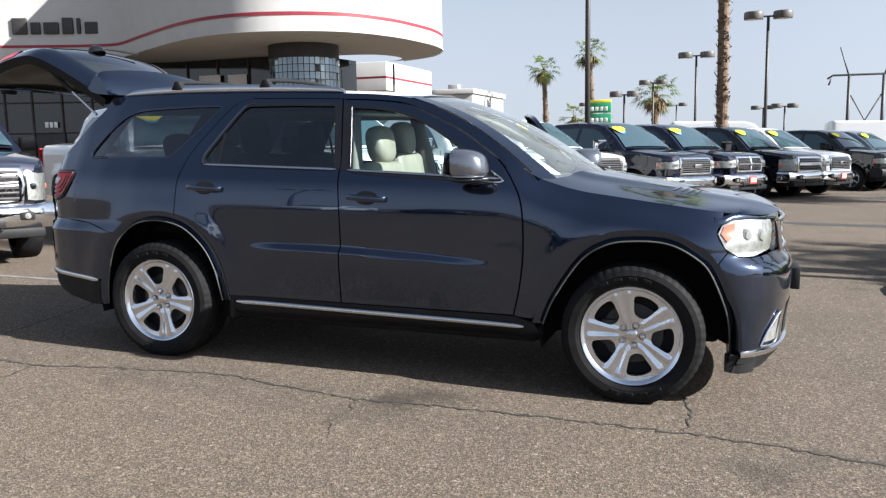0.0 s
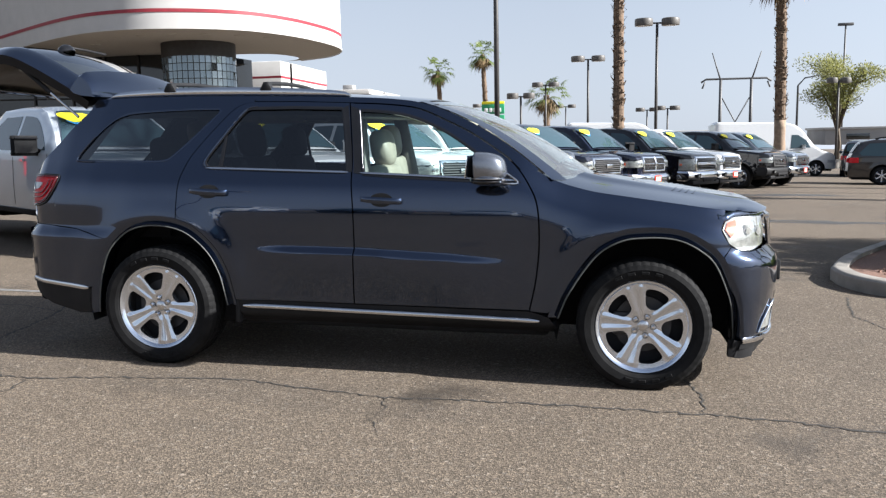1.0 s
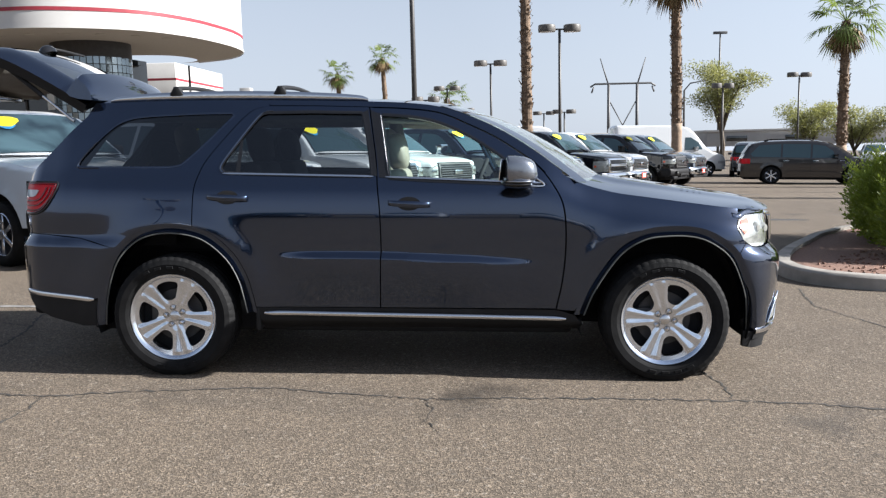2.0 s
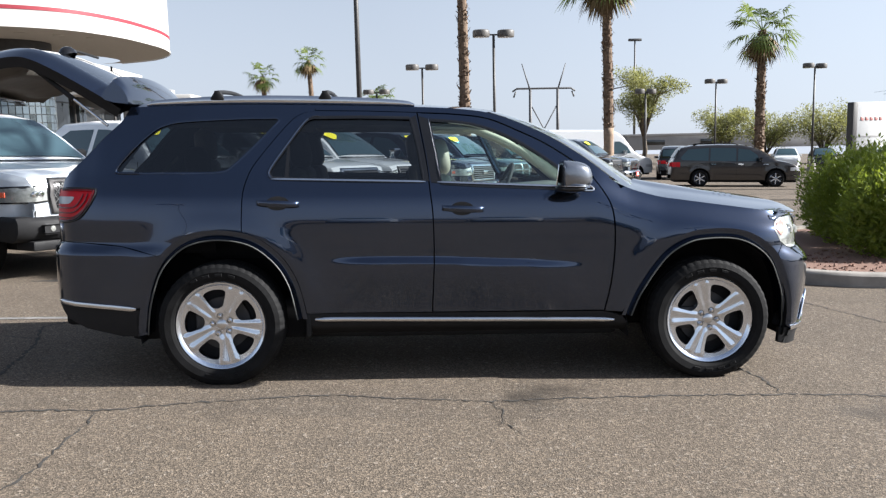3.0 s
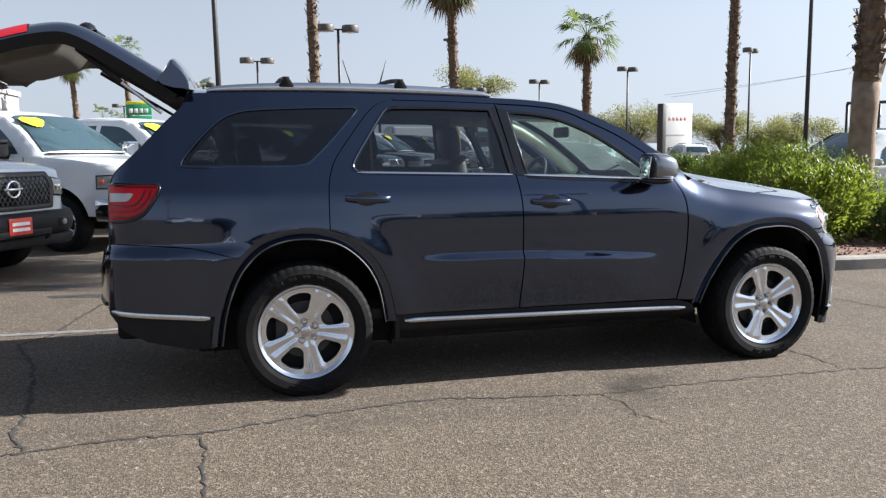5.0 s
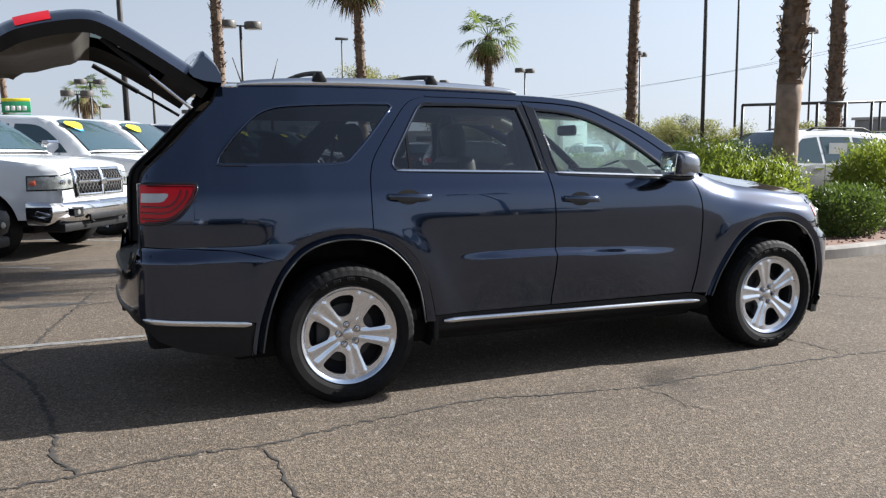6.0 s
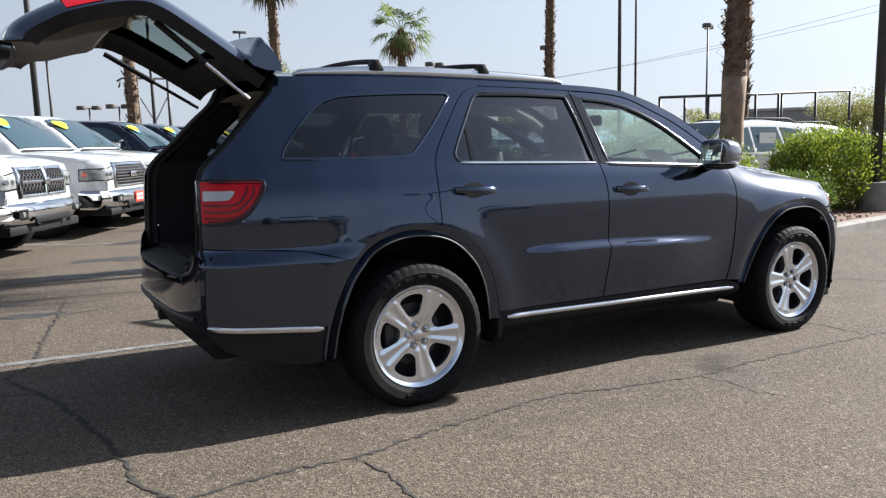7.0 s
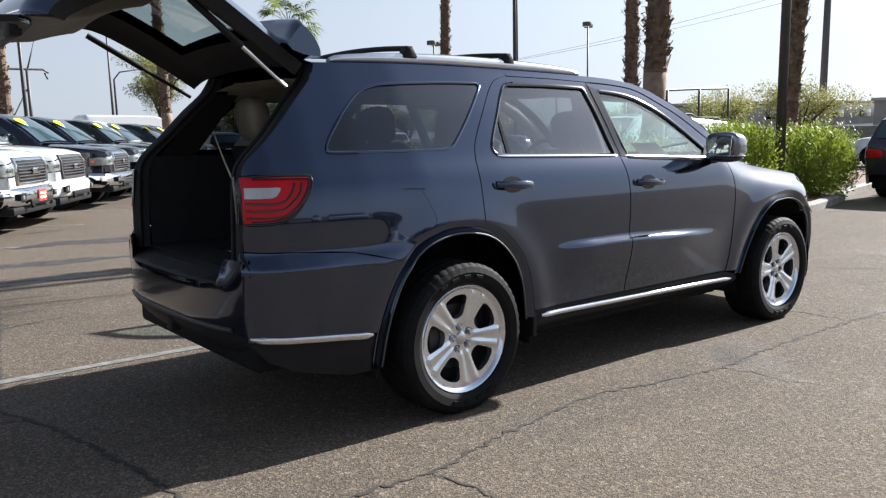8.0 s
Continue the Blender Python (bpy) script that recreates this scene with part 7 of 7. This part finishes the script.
def pickup(s_along, color, style, label, sticker=True, plate=False, bumper="chrome", blue=False, back=0.0, rim="alloy", turn=0.0):
    """A full-size crew-cab pickup in the display row; s_along: metres along the row."""
    c = Vector((-2.465 + 0.517 * s_along, 5.034 + 0.856 * s_along, 0)) + Vector((-0.856, 0.517, 0)) * back
    root = thing("pickup_truck", Matrix.Translation(c) @ Matrix.Rotation(radians(-31.13 + turn), 4, "Z"), label, "pickup", "pickups in the row")
    mat = PAINTS[color]
    top = [(0.0, 0.52), (0.015, 0.80), (0.0, 1.05), (-0.06, 1.16), (-0.20, 1.20), (-0.75, 1.265), (-1.22, 1.30), (-1.62, 1.62), (-2.00, 1.86), (-2.25, 1.925), (-2.9, 1.95), (-3.55, 1.92), (-3.72, 1.80), (-3.86, 1.42), (-4.0, 1.385), (-5.7, 1.37), (-5.76, 1.30), (-5.80, 0.60)]
    b = Body(top, 0.50, 1.0, (-0.97, -4.62), 0.40, 0.50, 1.30, 0.36, 0.50, 0.25, 0.19)
    b.build(root, mat)
    b.screen("windscreen", root, (-1.28, 1.345), (-1.98, 1.85), 0.93, 0.86)
    b.screen("rear_window", root, (-3.74, 1.76), (-3.85, 1.46), 0.78, 0.85)
    b.side_glass(root, curve([(-1.60, 1.345), (-1.78, 1.52), (-2.02, 1.70), (-2.25, 1.80), (-2.62, 1.825)], 3) + [(-2.64, 1.34)])
    b.side_glass(root, [(-2.72, 1.825), (-3.30, 1.815), (-3.50, 1.70), (-3.62, 1.36), (-2.74, 1.34)])
    b.side_patch("door_seam", root, [(-1.50, 1.30), (-1.505, 0.58), (-1.52, 0.58), (-1.515, 1.30)], M["black_plastic"], 0.003, "", 0.0)
    b.side_patch("door_seam", root, [(-2.675, 1.32), (-2.67, 0.58), (-2.685, 0.58), (-2.69, 1.32)], M["black_plastic"], 0.003, "", 0.0)
    b.side_patch("door_seam", root, [(-3.66, 1.36), (-3.66, 0.60), (-3.675, 0.60), (-3.675, 1.36)], M["black_plastic"], 0.003, "", 0.0)
    for x in (-2.45, -3.42):
        b.side_patch("door_handle", root, [(x, 1.19), (x + 0.20, 1.19), (x + 0.20, 1.225), (x, 1.225)], M["chrome"] if bumper == "chrome" else mat, 0.035, "", 0.03)
    b.side_patch("running_board", root, [(-1.55, 0.46), (-3.95, 0.46), (-3.95, 0.52), (-1.55, 0.52)], M["black_plastic"], 0.03, "", 0.06)
    for s in (1, -1):
        mirror = part("door_mirror", box(-1.86, -1.72, -s * 1.06, -s * 1.27, 1.31, 1.50, 0.04), M["chrome"] if style in ("mesh", "bars") and bumper == "chrome" else M["black_plastic"], root, "", 50)
        part("mirror_arm", tube([(-1.76, -s * 0.96, 1.33), (-1.80, -s * 1.08, 1.36)], 0.03, 6), M["black_plastic"], mirror)
    # face
    if style == "cross":
        gy, g0, g1 = 0.56, 0.78, 1.16
    elif style == "stack":
        gy, g0, g1 = 0.66, 0.72, 1.14
    else:
        gy, g0, g1 = 0.60, 0.76, 1.15
    g = part("grille", front_sheet(b, g0, g1, -gy, gy, 0.018), M["gloss_black"], root, "black grille in a bright surround", True)
    sur = M["chrome"] if bumper == "chrome" else M["dark_metal"]
    bm = bmesh.new()
    edge = [(-gy, g0), (gy, g0), (gy + 0.03, (g0 + g1) / 2), (gy, g1), (-gy, g1), (-gy - 0.03, (g0 + g1) / 2), (-gy, g0)]

    def face_pt(y, z, proud):
        zf = sorted((p[1], p[0]) for p in b.top if p[0] > b.x0 - 0.3)
        return (float(np.interp(z, [q[0] for q in zf], [q[1] for q in zf])) + 0.055 * (1 - (y / 0.81) ** 2) + proud, y, z)

    # flat bright frame round the grille
    cz = (g0 + g1) / 2
    rows = []
    for p, q in zip(edge, edge[1:]):
        for t in np.linspace(0, 0.9, 6):
            y, z = p[0] + (q[0] - p[0]) * t, p[1] + (q[1] - p[1]) * t
            yi, zi = y * (1 - 0.075), cz + (z - cz) * (1 - 0.20)
            rows.append([face_pt(y * 1.012, z + 0.012 * (1 if z > cz else -1), 0.004), face_pt(y, z, 0.034), face_pt(y * 0.6 + yi * 0.4, z * 0.6 + zi * 0.4, 0.038), face_pt(yi, zi, 0.030), face_pt(yi * 0.99, cz + (zi - cz) * 0.97, 0.006)])
    bm = sheet(rows + rows[:1])
    bmesh.ops.remove_doubles(bm, verts=bm.verts, dist=1e-5)
    bmesh.ops.recalc_face_normals(bm, faces=bm.faces)
    part("grille_surround", bm, sur, g, "", 40)
    bars = []
    if style == "cross":
        bars = [((-gy, (g0 + g1) / 2), (gy, (g0 + g1) / 2), 0.022), ((0, g0), (0, g1), 0.030)]
        mesh_n = 15
    elif style == "bars":
        bars = [((-gy, z), (gy, z), 0.012) for z in np.linspace(g0 + 0.08, g1 - 0.08, 6)]
        mesh_n = 0
    elif style == "stack":
        bars = [((-gy, z), (gy, z), 0.024) for z in (g0 + 0.20, g0 + 0.24)] + [((-gy, z), (gy, z), 0.016) for z in (g0 + 0.07, g0 + 0.13, g1 - 0.06, g1 - 0.12)]
        mesh_n = 5
    else:
        mesh_n = 18
    for p, q, r in bars:
        part("grille_bar", tube([face_pt(p[0] + (q[0] - p[0]) * t, p[1] + (q[1] - p[1]) * t, 0.026) for t in np.linspace(0.03, 0.97, 7)], r, 6), M["chrome"] if r > 0.02 else M["dark_metal"], g, "", 60)
    for k in range(mesh_n):
        y = -gy + 2 * gy * (k + 0.5) / mesh_n
        for d in (-0.13, 0.13):
            part("grille_web", tube([face_pt(max(-gy, min(gy, y + d * q)), (g0 + g1) / 2 + q * ((g1 - g0) / 2 - 0.03), 0.022) for q in (-1, -0.5, 0, 0.5, 1)], 0.0065, 4), M["steel"] if style == "mesh" else M["dark_metal"], g)
    if style == "mesh":
        part("emblem_ring", lathe([(0.085 + 0.016 * math.cos(a), 0.016 * math.sin(a)) for a in np.linspace(0, 6.2832, 8)], 24, "x", None, Matrix.Translation(face_pt(0, 0.98, 0.05))), M["chrome"], g, "plain chrome ring", True)
        part("emblem_bar", tube([face_pt(-0.12, 0.98, 0.05), face_pt(0.12, 0.98, 0.05)], 0.018, 6), M["chrome"], g)
    elif style in ("bars", "cross"):
        part("emblem_plate", box(-0.01, 0.01, -0.14 if style == "bars" else -0.06, 0.14 if style == "bars" else 0.06, -0.045, 0.045, 0.008, None, Matrix.Translation(face_pt(0, (g0 + g1) / 2, 0.055))), M["chrome"], g, "plain chrome badge", 35)
    for s in (1, -1):
        lz0, lz1 = (0.875, 1.085) if style != "stack" else (0.74, 1.10)
        ring = [(-0.30, lz1 - 0.02), (-0.02, lz1), (-0.02, lz0), (-0.26, lz0 + 0.05)]
        y1 = 0.97
        for nm, grow, mt, pr in (("lamp_frame", 0.018, M["gloss_black"], 0.012), ("headlamp", 0.0, M["reflector"], 0.018), ("lamp_lens", -0.004, M["lens"], 0.026)):
            rows = []
            for f in np.linspace(0, 1, 5):
                row = []
                for k in range(12):
                    u = k / 11
                    zl, zh = lz0 + 0.03 - 0.02 * u - grow, lz1 - 0.045 * u + grow
                    z = zl + (zh - zl) * f
                    if k < 8:
                        row.append(face_pt(-s * (gy + 0.055 - grow + (0.795 - gy - 0.055) * k / 7), z, pr))
                    else:
                        x = (-0.05, -0.14, -0.24, -0.33 - grow)[k - 8]
                        row.append((x, -s * (b.w(x, z) + pr - 0.006), z))
                rows.append(row)
            bm = sheet(rows)
            bmesh.ops.recalc_face_normals(bm, faces=bm.faces)
            ob = part(nm, bm, mt, root if nm == "headlamp" else None, "clear headlamp" if nm == "headlamp" else "", True)
            if nm == "headlamp":
                hl = ob
            elif nm == "lamp_frame":
                fr_ = ob
            else:
                ob.visible_shadow = False
                ob.parent = hl
        fr_.parent = hl
        part("amber_marker", box(-0.035, 0.035, -0.006, 0.006, -0.03, 0.03, 0.004, None, Matrix.Translation((-0.27, -s * (b.w(-0.27, 0.95) + 0.016), (lz0 + lz1) / 2 - 0.01)) @ Matrix.Rotation(radians(s * 14), 4, "Z")), M["amber"], hl, "", 35)
        for yy in (gy + 0.11, 0.77):
            part("projector", lathe([(0.0, 0.012), (0.036, 0.008), (0.046, -0.004), (0.050, -0.012)], 16, "x", None, Matrix.Translation(face_pt(-s * yy, (lz0 + lz1) / 2 - 0.005, 0.012))), M["chrome"], hl, "", 35)
    # bumper
    bm_mat = M["chrome"] if bumper == "chrome" else (mat if bumper == "body" else M["black_plastic"])
    rows = []
    for z, px in ((0.44, 0.02), (0.48, 0.10), (0.56, 0.135), (0.66, 0.135), (0.715, 0.10), (0.73, 0.0)):
        row = []
        for y in np.linspace(-1.0, 1.0, 21):
            row.append((0.03 + px - 0.17 * abs(y) ** 3.5, y, z))
        row = [(-0.36, -1.005 * (0.97 + 0.3 * px), z)] + row + [(-0.36, 1.005 * (0.97 + 0.3 * px), z)]
        rows.append(row)
    bm = sheet(rows)
    bmesh.ops.recalc_face_normals(bm, faces=bm.faces)
    bp = part("front_bumper", bm, bm_mat, root, "bright front bumper" if bumper == "chrome" else "dark front bumper", 50)
    part("bumper_intake", box(0.145, 0.178, -0.45, 0.45, 0.47, 0.545, 0.012), M["black_plastic"], bp, "", 35)
    for s in (1, -1):
        part("fog_lamp", box(0.075, 0.150, -s * 0.60, -s * 0.76, 0.545, 0.635, 0.02), M["black_plastic"], bp, "", 35)
        part("fog_lens", lathe([(0.0, 0.014), (0.030, 0.010), (0.036, 0.0)], 14, "x", None, Matrix.Translation((0.148, -s * 0.68, 0.59))), M["reflector"], bp, "", 35)
        part("tow_hook", tube([(0.14, -s * 0.42, 0.47), (0.185, -s * 0.40, 0.45), (0.14, -s * 0.38, 0.43)], 0.016, 6), M["black_plastic"], bp)
    part("air_dam", box(-0.25, 0.08, -0.88, 0.88, 0.34, 0.455, 0.03), M["black_plastic"], bp, "", 35)
    if plate:
        part("front_plate", box(0.170, 0.182, -0.16, 0.16, 0.50, 0.68, 0.006), M["sign_red"], bp, "red dealer plate with blank white bars", 35)
        for k in range(2):
            part("plate_bar", box(0.182, 0.186, -0.12, 0.12, 0.54 + 0.06 * k, 0.575 + 0.06 * k, 0.0), M["paper"], bp, "", 35)
    for s in (1, -1):
        for x in (-0.97, -4.62):
            small_wheel(root, x, -s * 1.0, 0.405, s, rim)
        part("tail_lamp", box(-5.81, -5.74, -s * 0.80, -s * 0.97, 0.92, 1.30, 0.02), M["red"], root, "", 35)
    part("wiper_cowl", sheet([[(x + 0.05, y, z) for y in np.linspace(-0.88, 0.88, 9)] for x, z in ((-1.22, 1.352), (-1.30, 1.362))]), M["black_plastic"], root)
    if sticker:
        rnd = random.Random(int(s_along * 10))
        x, z = -1.80, 1.735
        t = Vector((-0.70, 0, 0.505)).normalized()
        nn = Vector((0.505, 0, 0.70)).normalized()
        ctr = Vector((x, -0.50, z)) + nn * 0.085
        for mname, sc, off in (("yellow", 1.0, 0.0), ("blue", 0.6, -0.10)) if blue else (("yellow", 1.0, 0.0),):
            bm = bmesh.new()
            m = 14
            vs = []
            for k in range(m):
                a = 2 * math.pi * k / m
                rr = (0.19 + 0.03 * math.sin(3 * a)) * sc
                p = ctr + Vector((0, 1, 0)) * rr * 1.15 * math.cos(a) + t * (rr * 0.62 * math.sin(a) + off) + nn * (0.004 if off == 0 else 0.0)
                vs.append(bm.verts.new(p))
            bm.faces.new(vs)
            part("price_sticker", bm, M[mname], root, "bright blank sticker on the windscreen", False)
    return root


pickup(-3.42, "navy", "stack", "dark blue pickup with a broad chrome grille", False, back=0.1)
pickup(-0.14, "silver", "mesh", "silver pickup with a black honeycomb grille", True, True, "black", True, back=0.1)
pickup(3.06, "white", "cross", "white pickup with a chrome cross-bar grille", True, False, back=0.38)
pickup(5.95, "white", "bars", "white pickup with a chrome bar grille and bumper", True, True, "chrome", True, back=0.4)
pickup(7.92, "white", "bars", "white pickup with a body-coloured bumper", True, False, "body", back=0.4)
pickup(11.25, "navy", "bars", "dark navy pickup with a chrome grille", True, False, "chrome", True, back=0.4)
pickup(13.6, "navy", "cross", "dark navy pickup with a chrome cross-bar grille", True, True, "chrome", True, back=0.4)
pickup(16.8, "black", "stack", "black pickup with a broad chrome grille", True, False, back=0.4)
pickup(18.65, "white", "bars", "white pickup between two black ones", True, True, back=0.4)
pickup(22.8, "black", "bars", "black pickup with pale headlamps", True, False, "black", back=0.4)
pickup(25.1, "grey", "bars", "dark grey pickup at the end of the row", True, True, back=0.4)

def plain_car(name, m, color, top, floor, half, wheels, wr, arch_r, windows, screens, label, lamps=True, category="car", rails=False, belt=1.0, tumble=0.34, seams=()):
    root = thing(name, m, label, category, "parked cars")
    b = Body(top, floor, half, wheels, wr, arch_r, belt, tumble, 0.6, 0.35, 0.16)
    b.build(root, PAINTS[color])
    for w in windows:
        b.side_glass(root, w)
    for a, c in screens:
        b.screen("screen", root, a, c, 0.92, 0.86)
    for x in seams:
        b.side_patch("door_seam", root, [(x, belt), (x, floor + 0.12), (x - 0.012, floor + 0.12), (x - 0.012, belt)], M["black_plastic"], 0.003, "", 0.0)
        b.side_patch("door_handle", root, [(x + 0.06, belt - 0.10), (x + 0.26, belt - 0.10), (x + 0.26, belt - 0.07), (x + 0.06, belt - 0.07)], M["chrome"], 0.03, "", 0.03)
    L = b.x1
    for s in (1, -1):
        for x in wheels:
            small_wheel(root, x, -s * half, wr, s, "alloy", 0.22)
        rows = [[(x, -s * (b.w(x, z) + 0.012), z) for x in (-0.03, -0.12, -0.25, -0.42)] for z in np.linspace(0.66, 0.80, 4)]
        bm = sheet(rows)
        for f in bm.faces:
            f.normal_update()
            if f.normal.y * s > 0:
                f.normal_flip()
        part("headlamp", bm, M["white_lens"], root, "", True)
        rows = [[(x, -s * (b.w(x, z) + 0.012), z) for x in (L + 0.03, L + 0.10, L + 0.22, L + 0.36)] for z in np.linspace(0.82, 1.02, 4)]
        bm = sheet(rows)
        for f in bm.faces:
            f.normal_update()
            if f.normal.y * s > 0:
                f.normal_flip()
        part("tail_lamp", bm, M["red"], root, "red tail lamp", True)
        part("rear_lamp_face", box(L - 0.05, L + 0.02, -s * half * 0.55, -s * half * 0.86, 0.84, 1.0, 0.02), M["red"], root, "", 35)
        part("door_mirror", box(wheels[0] - 0.72, wheels[0] - 0.60, -s * (half - 0.04), -s * (half + 0.17), belt + 0.02, belt + 0.15, 0.04), PAINTS[color], root, "", 50)
        if rails:
            zt = max(z for x, z in top)
            xs = [x for x, z in top if z > zt - 0.08]
            part("roof_rail", tube([(max(xs) - 0.1, -s * half * 0.62, zt - 0.01), (max(xs) - 0.3, -s * half * 0.62, zt + 0.06), (min(xs) + 0.3, -s * half * 0.62, zt + 0.06), (min(xs) + 0.05, -s * half * 0.62, zt - 0.02)], 0.022, 6), M["black_plastic"], root)
    part("rear_plate", box(L - 0.065, L - 0.05, -0.15, 0.15, 0.80, 0.93, 0.004), M["paper"], root, "blank white plate", 35)
    return root


MINIVAN = [(0.0, 0.35), (0.02, 0.55), (-0.03, 0.72), (-0.15, 0.86), (-0.55, 1.0), (-0.95, 1.08), (-1.45, 1.42), (-1.85, 1.62), (-2.3, 1.71), (-3.2, 1.73), (-4.3, 1.69), (-4.75, 1.60), (-5.02, 1.15), (-5.12, 0.95), (-5.15, 0.5)]
MW = [[(-1.62, 1.06), (-1.72, 1.32), (-2.0, 1.52), (-2.45, 1.58), (-2.48, 1.05)], [(-2.55, 1.05), (-2.53, 1.59), (-3.55, 1.60), (-3.58, 1.07)], [(-3.65, 1.07), (-3.62, 1.60), (-4.45, 1.55), (-4.78, 1.20), (-4.70, 1.10)]]
plain_car("minivan", Matrix.Translation((17.5, 28.24, 0)) @ Matrix.Rotation(radians(-13), 4, "Z"), "brown", MINIVAN, 0.28, 0.98, (-0.98, -3.98), 0.35, 0.42, MW, [((-0.98, 1.12), (-1.85, 1.63)), ((-4.80, 1.52), (-5.0, 1.18))], "dark bronze-grey minivan parked side on", True, "minivan", True, 1.02, 0.34, (-1.55, -2.52, -3.6))
SUVTOP = [(0.0, 0.38), (0.02, 0.62), (-0.03, 0.85), (-0.14, 0.98), (-0.6, 1.08), (-1.15, 1.13), (-1.55, 1.42), (-1.95, 1.66), (-2.3, 1.72), (-3.3, 1.74), (-4.2, 1.68), (-4.45, 1.58), (-4.72, 1.18), (-4.80, 0.95), (-4.82, 0.5)]
SW = [[(-1.72, 1.12), (-1.85, 1.38), (-2.12, 1.58), (-2.5, 1.62), (-2.52, 1.11)], [(-2.60, 1.11), (-2.58, 1.625), (-3.35, 1.62), (-3.45, 1.14)], [(-3.52, 1.14), (-3.45, 1.615), (-4.05, 1.57), (-4.35, 1.28), (-4.30, 1.17)]]
SCR = [((-1.2, 1.17), (-1.95, 1.67)), ((-4.48, 1.52), (-4.70, 1.22))]
plain_car("dark_suv", Matrix.Translation((16.6, 41.0, 0)) @ Matrix.Rotation(radians(73), 4, "Z"), "black", SUVTOP, 0.32, 0.94, (-0.92, -3.75), 0.37, 0.45, SW, SCR, "black sport utility car seen from behind", True, "car", False, 1.08, 0.34, (-1.65, -2.56))
w = plain_car("white_suv", Matrix.Translation((9.44, 8.38, 0)) @ Matrix.Rotation(radians(178), 4, "Z"), "white", SUVTOP, 0.32, 0.94, (-0.92, -3.75), 0.37, 0.45, SW, SCR, "white sport utility car with roof rails and a window sheet", True, "car", True, 1.08, 0.34, (-1.65, -2.56))
part("window_sheet", box(-3.20, -2.72, 0.862, 0.868, 1.20, 1.50, 0.0, None, Matrix.Rotation(radians(0), 4, "X")), M["paper"], w, "white window sheet", 35)
plain_car("plum_suv", Matrix.Translation((19.0, 3.35, 0)) @ Matrix.Rotation(radians(0), 4, "Z"), "plum", SUVTOP, 0.32, 0.94, (-0.92, -3.75), 0.37, 0.45, SW, SCR, "dark plum sport utility car by the far kerb", True, "car", False, 1.08, 0.34, (-1.65, -2.56))
for k, (x, y, col, rz, lab) in enumerate(((31.0, 46.2, "white", 76, "far white sport utility car seen from behind"), (30.8, 56.5, "white", -112, "far white sport utility car"), (33.6, 56.0, "black", -112, "far black sport utility car"), (17.5, 16.5, "white", 200, "far white sport utility car"), (24.0, 18.0, "silver", 190, "far silver sport utility car"), (30.0, 11.5, "silver", 100, "far silver sport utility car"), (14.0, 10.6, "silver", 178, "silver sport utility car behind the shrubs"))):
    plain_car("parked_suv", Matrix.Translation((x, y, 0)) @ Matrix.Rotation(radians(rz), 4, "Z"), col, SUVTOP, 0.32, 0.94, (-0.92, -3.75), 0.37, 0.45, SW, SCR, lab, True, "car", k % 2 == 0, 1.08, 0.34, (-1.65, -2.56))
VAN = [(0.0, 0.45), (0.02, 0.75), (-0.03, 0.98), (-0.15, 1.10), (-0.75, 1.28), (-1.05, 1.48), (-1.65, 2.25), (-1.95, 2.50), (-2.4, 2.62), (-5.7, 2.62), (-5.85, 2.50), (-5.92, 0.5)]
VW = [[(-1.25, 1.40), (-1.45, 1.75), (-1.85, 2.02), (-2.15, 2.02), (-2.2, 1.35)]]
for x, y, rz, lab in ((14.4, 39.0, 4, "long white cargo van behind the pickup row"), (7.1, 38.6, 4, "long white cargo van behind the pickup row")):
    plain_car("cargo_van", Matrix.Translation((x, y, 0)) @ Matrix.Rotation(radians(rz), 4, "Z"), "white", VAN, 0.35, 1.0, (-0.95, -4.6), 0.36, 0.44, VW, [((-1.05, 1.50), (-1.65, 2.24))], lab, True, "van", False, 1.35, 0.12, (-2.35,))
# unseen row of cars, added behind the camera for the body paint to mirror
for k, (x, y, col, rz, lab) in enumerate(((-7.5, -15.5, "white", 84, "white sport utility car parked across the lane"), (-3.8, -15.8, "black", 90, "black sport utility car parked across the lane"), (0.0, -15.6, "silver", 88, "silver sport utility car parked across the lane"), (3.8, -15.7, "white", 92, "white sport utility car parked across the lane"), (7.6, -15.4, "grey", 90, "grey sport utility car parked across the lane"), (11.4, -15.2, "white", 94, "white sport utility car parked across the lane"))):
    plain_car("parked_suv", Matrix.Translation((x, y, 0)) @ Matrix.Rotation(radians(rz), 4, "Z"), col, SUVTOP, 0.32, 0.94, (-0.92, -3.75), 0.37, 0.45, SW, SCR, lab, True, "car", False, 1.08, 0.34, (-1.65, -2.56))
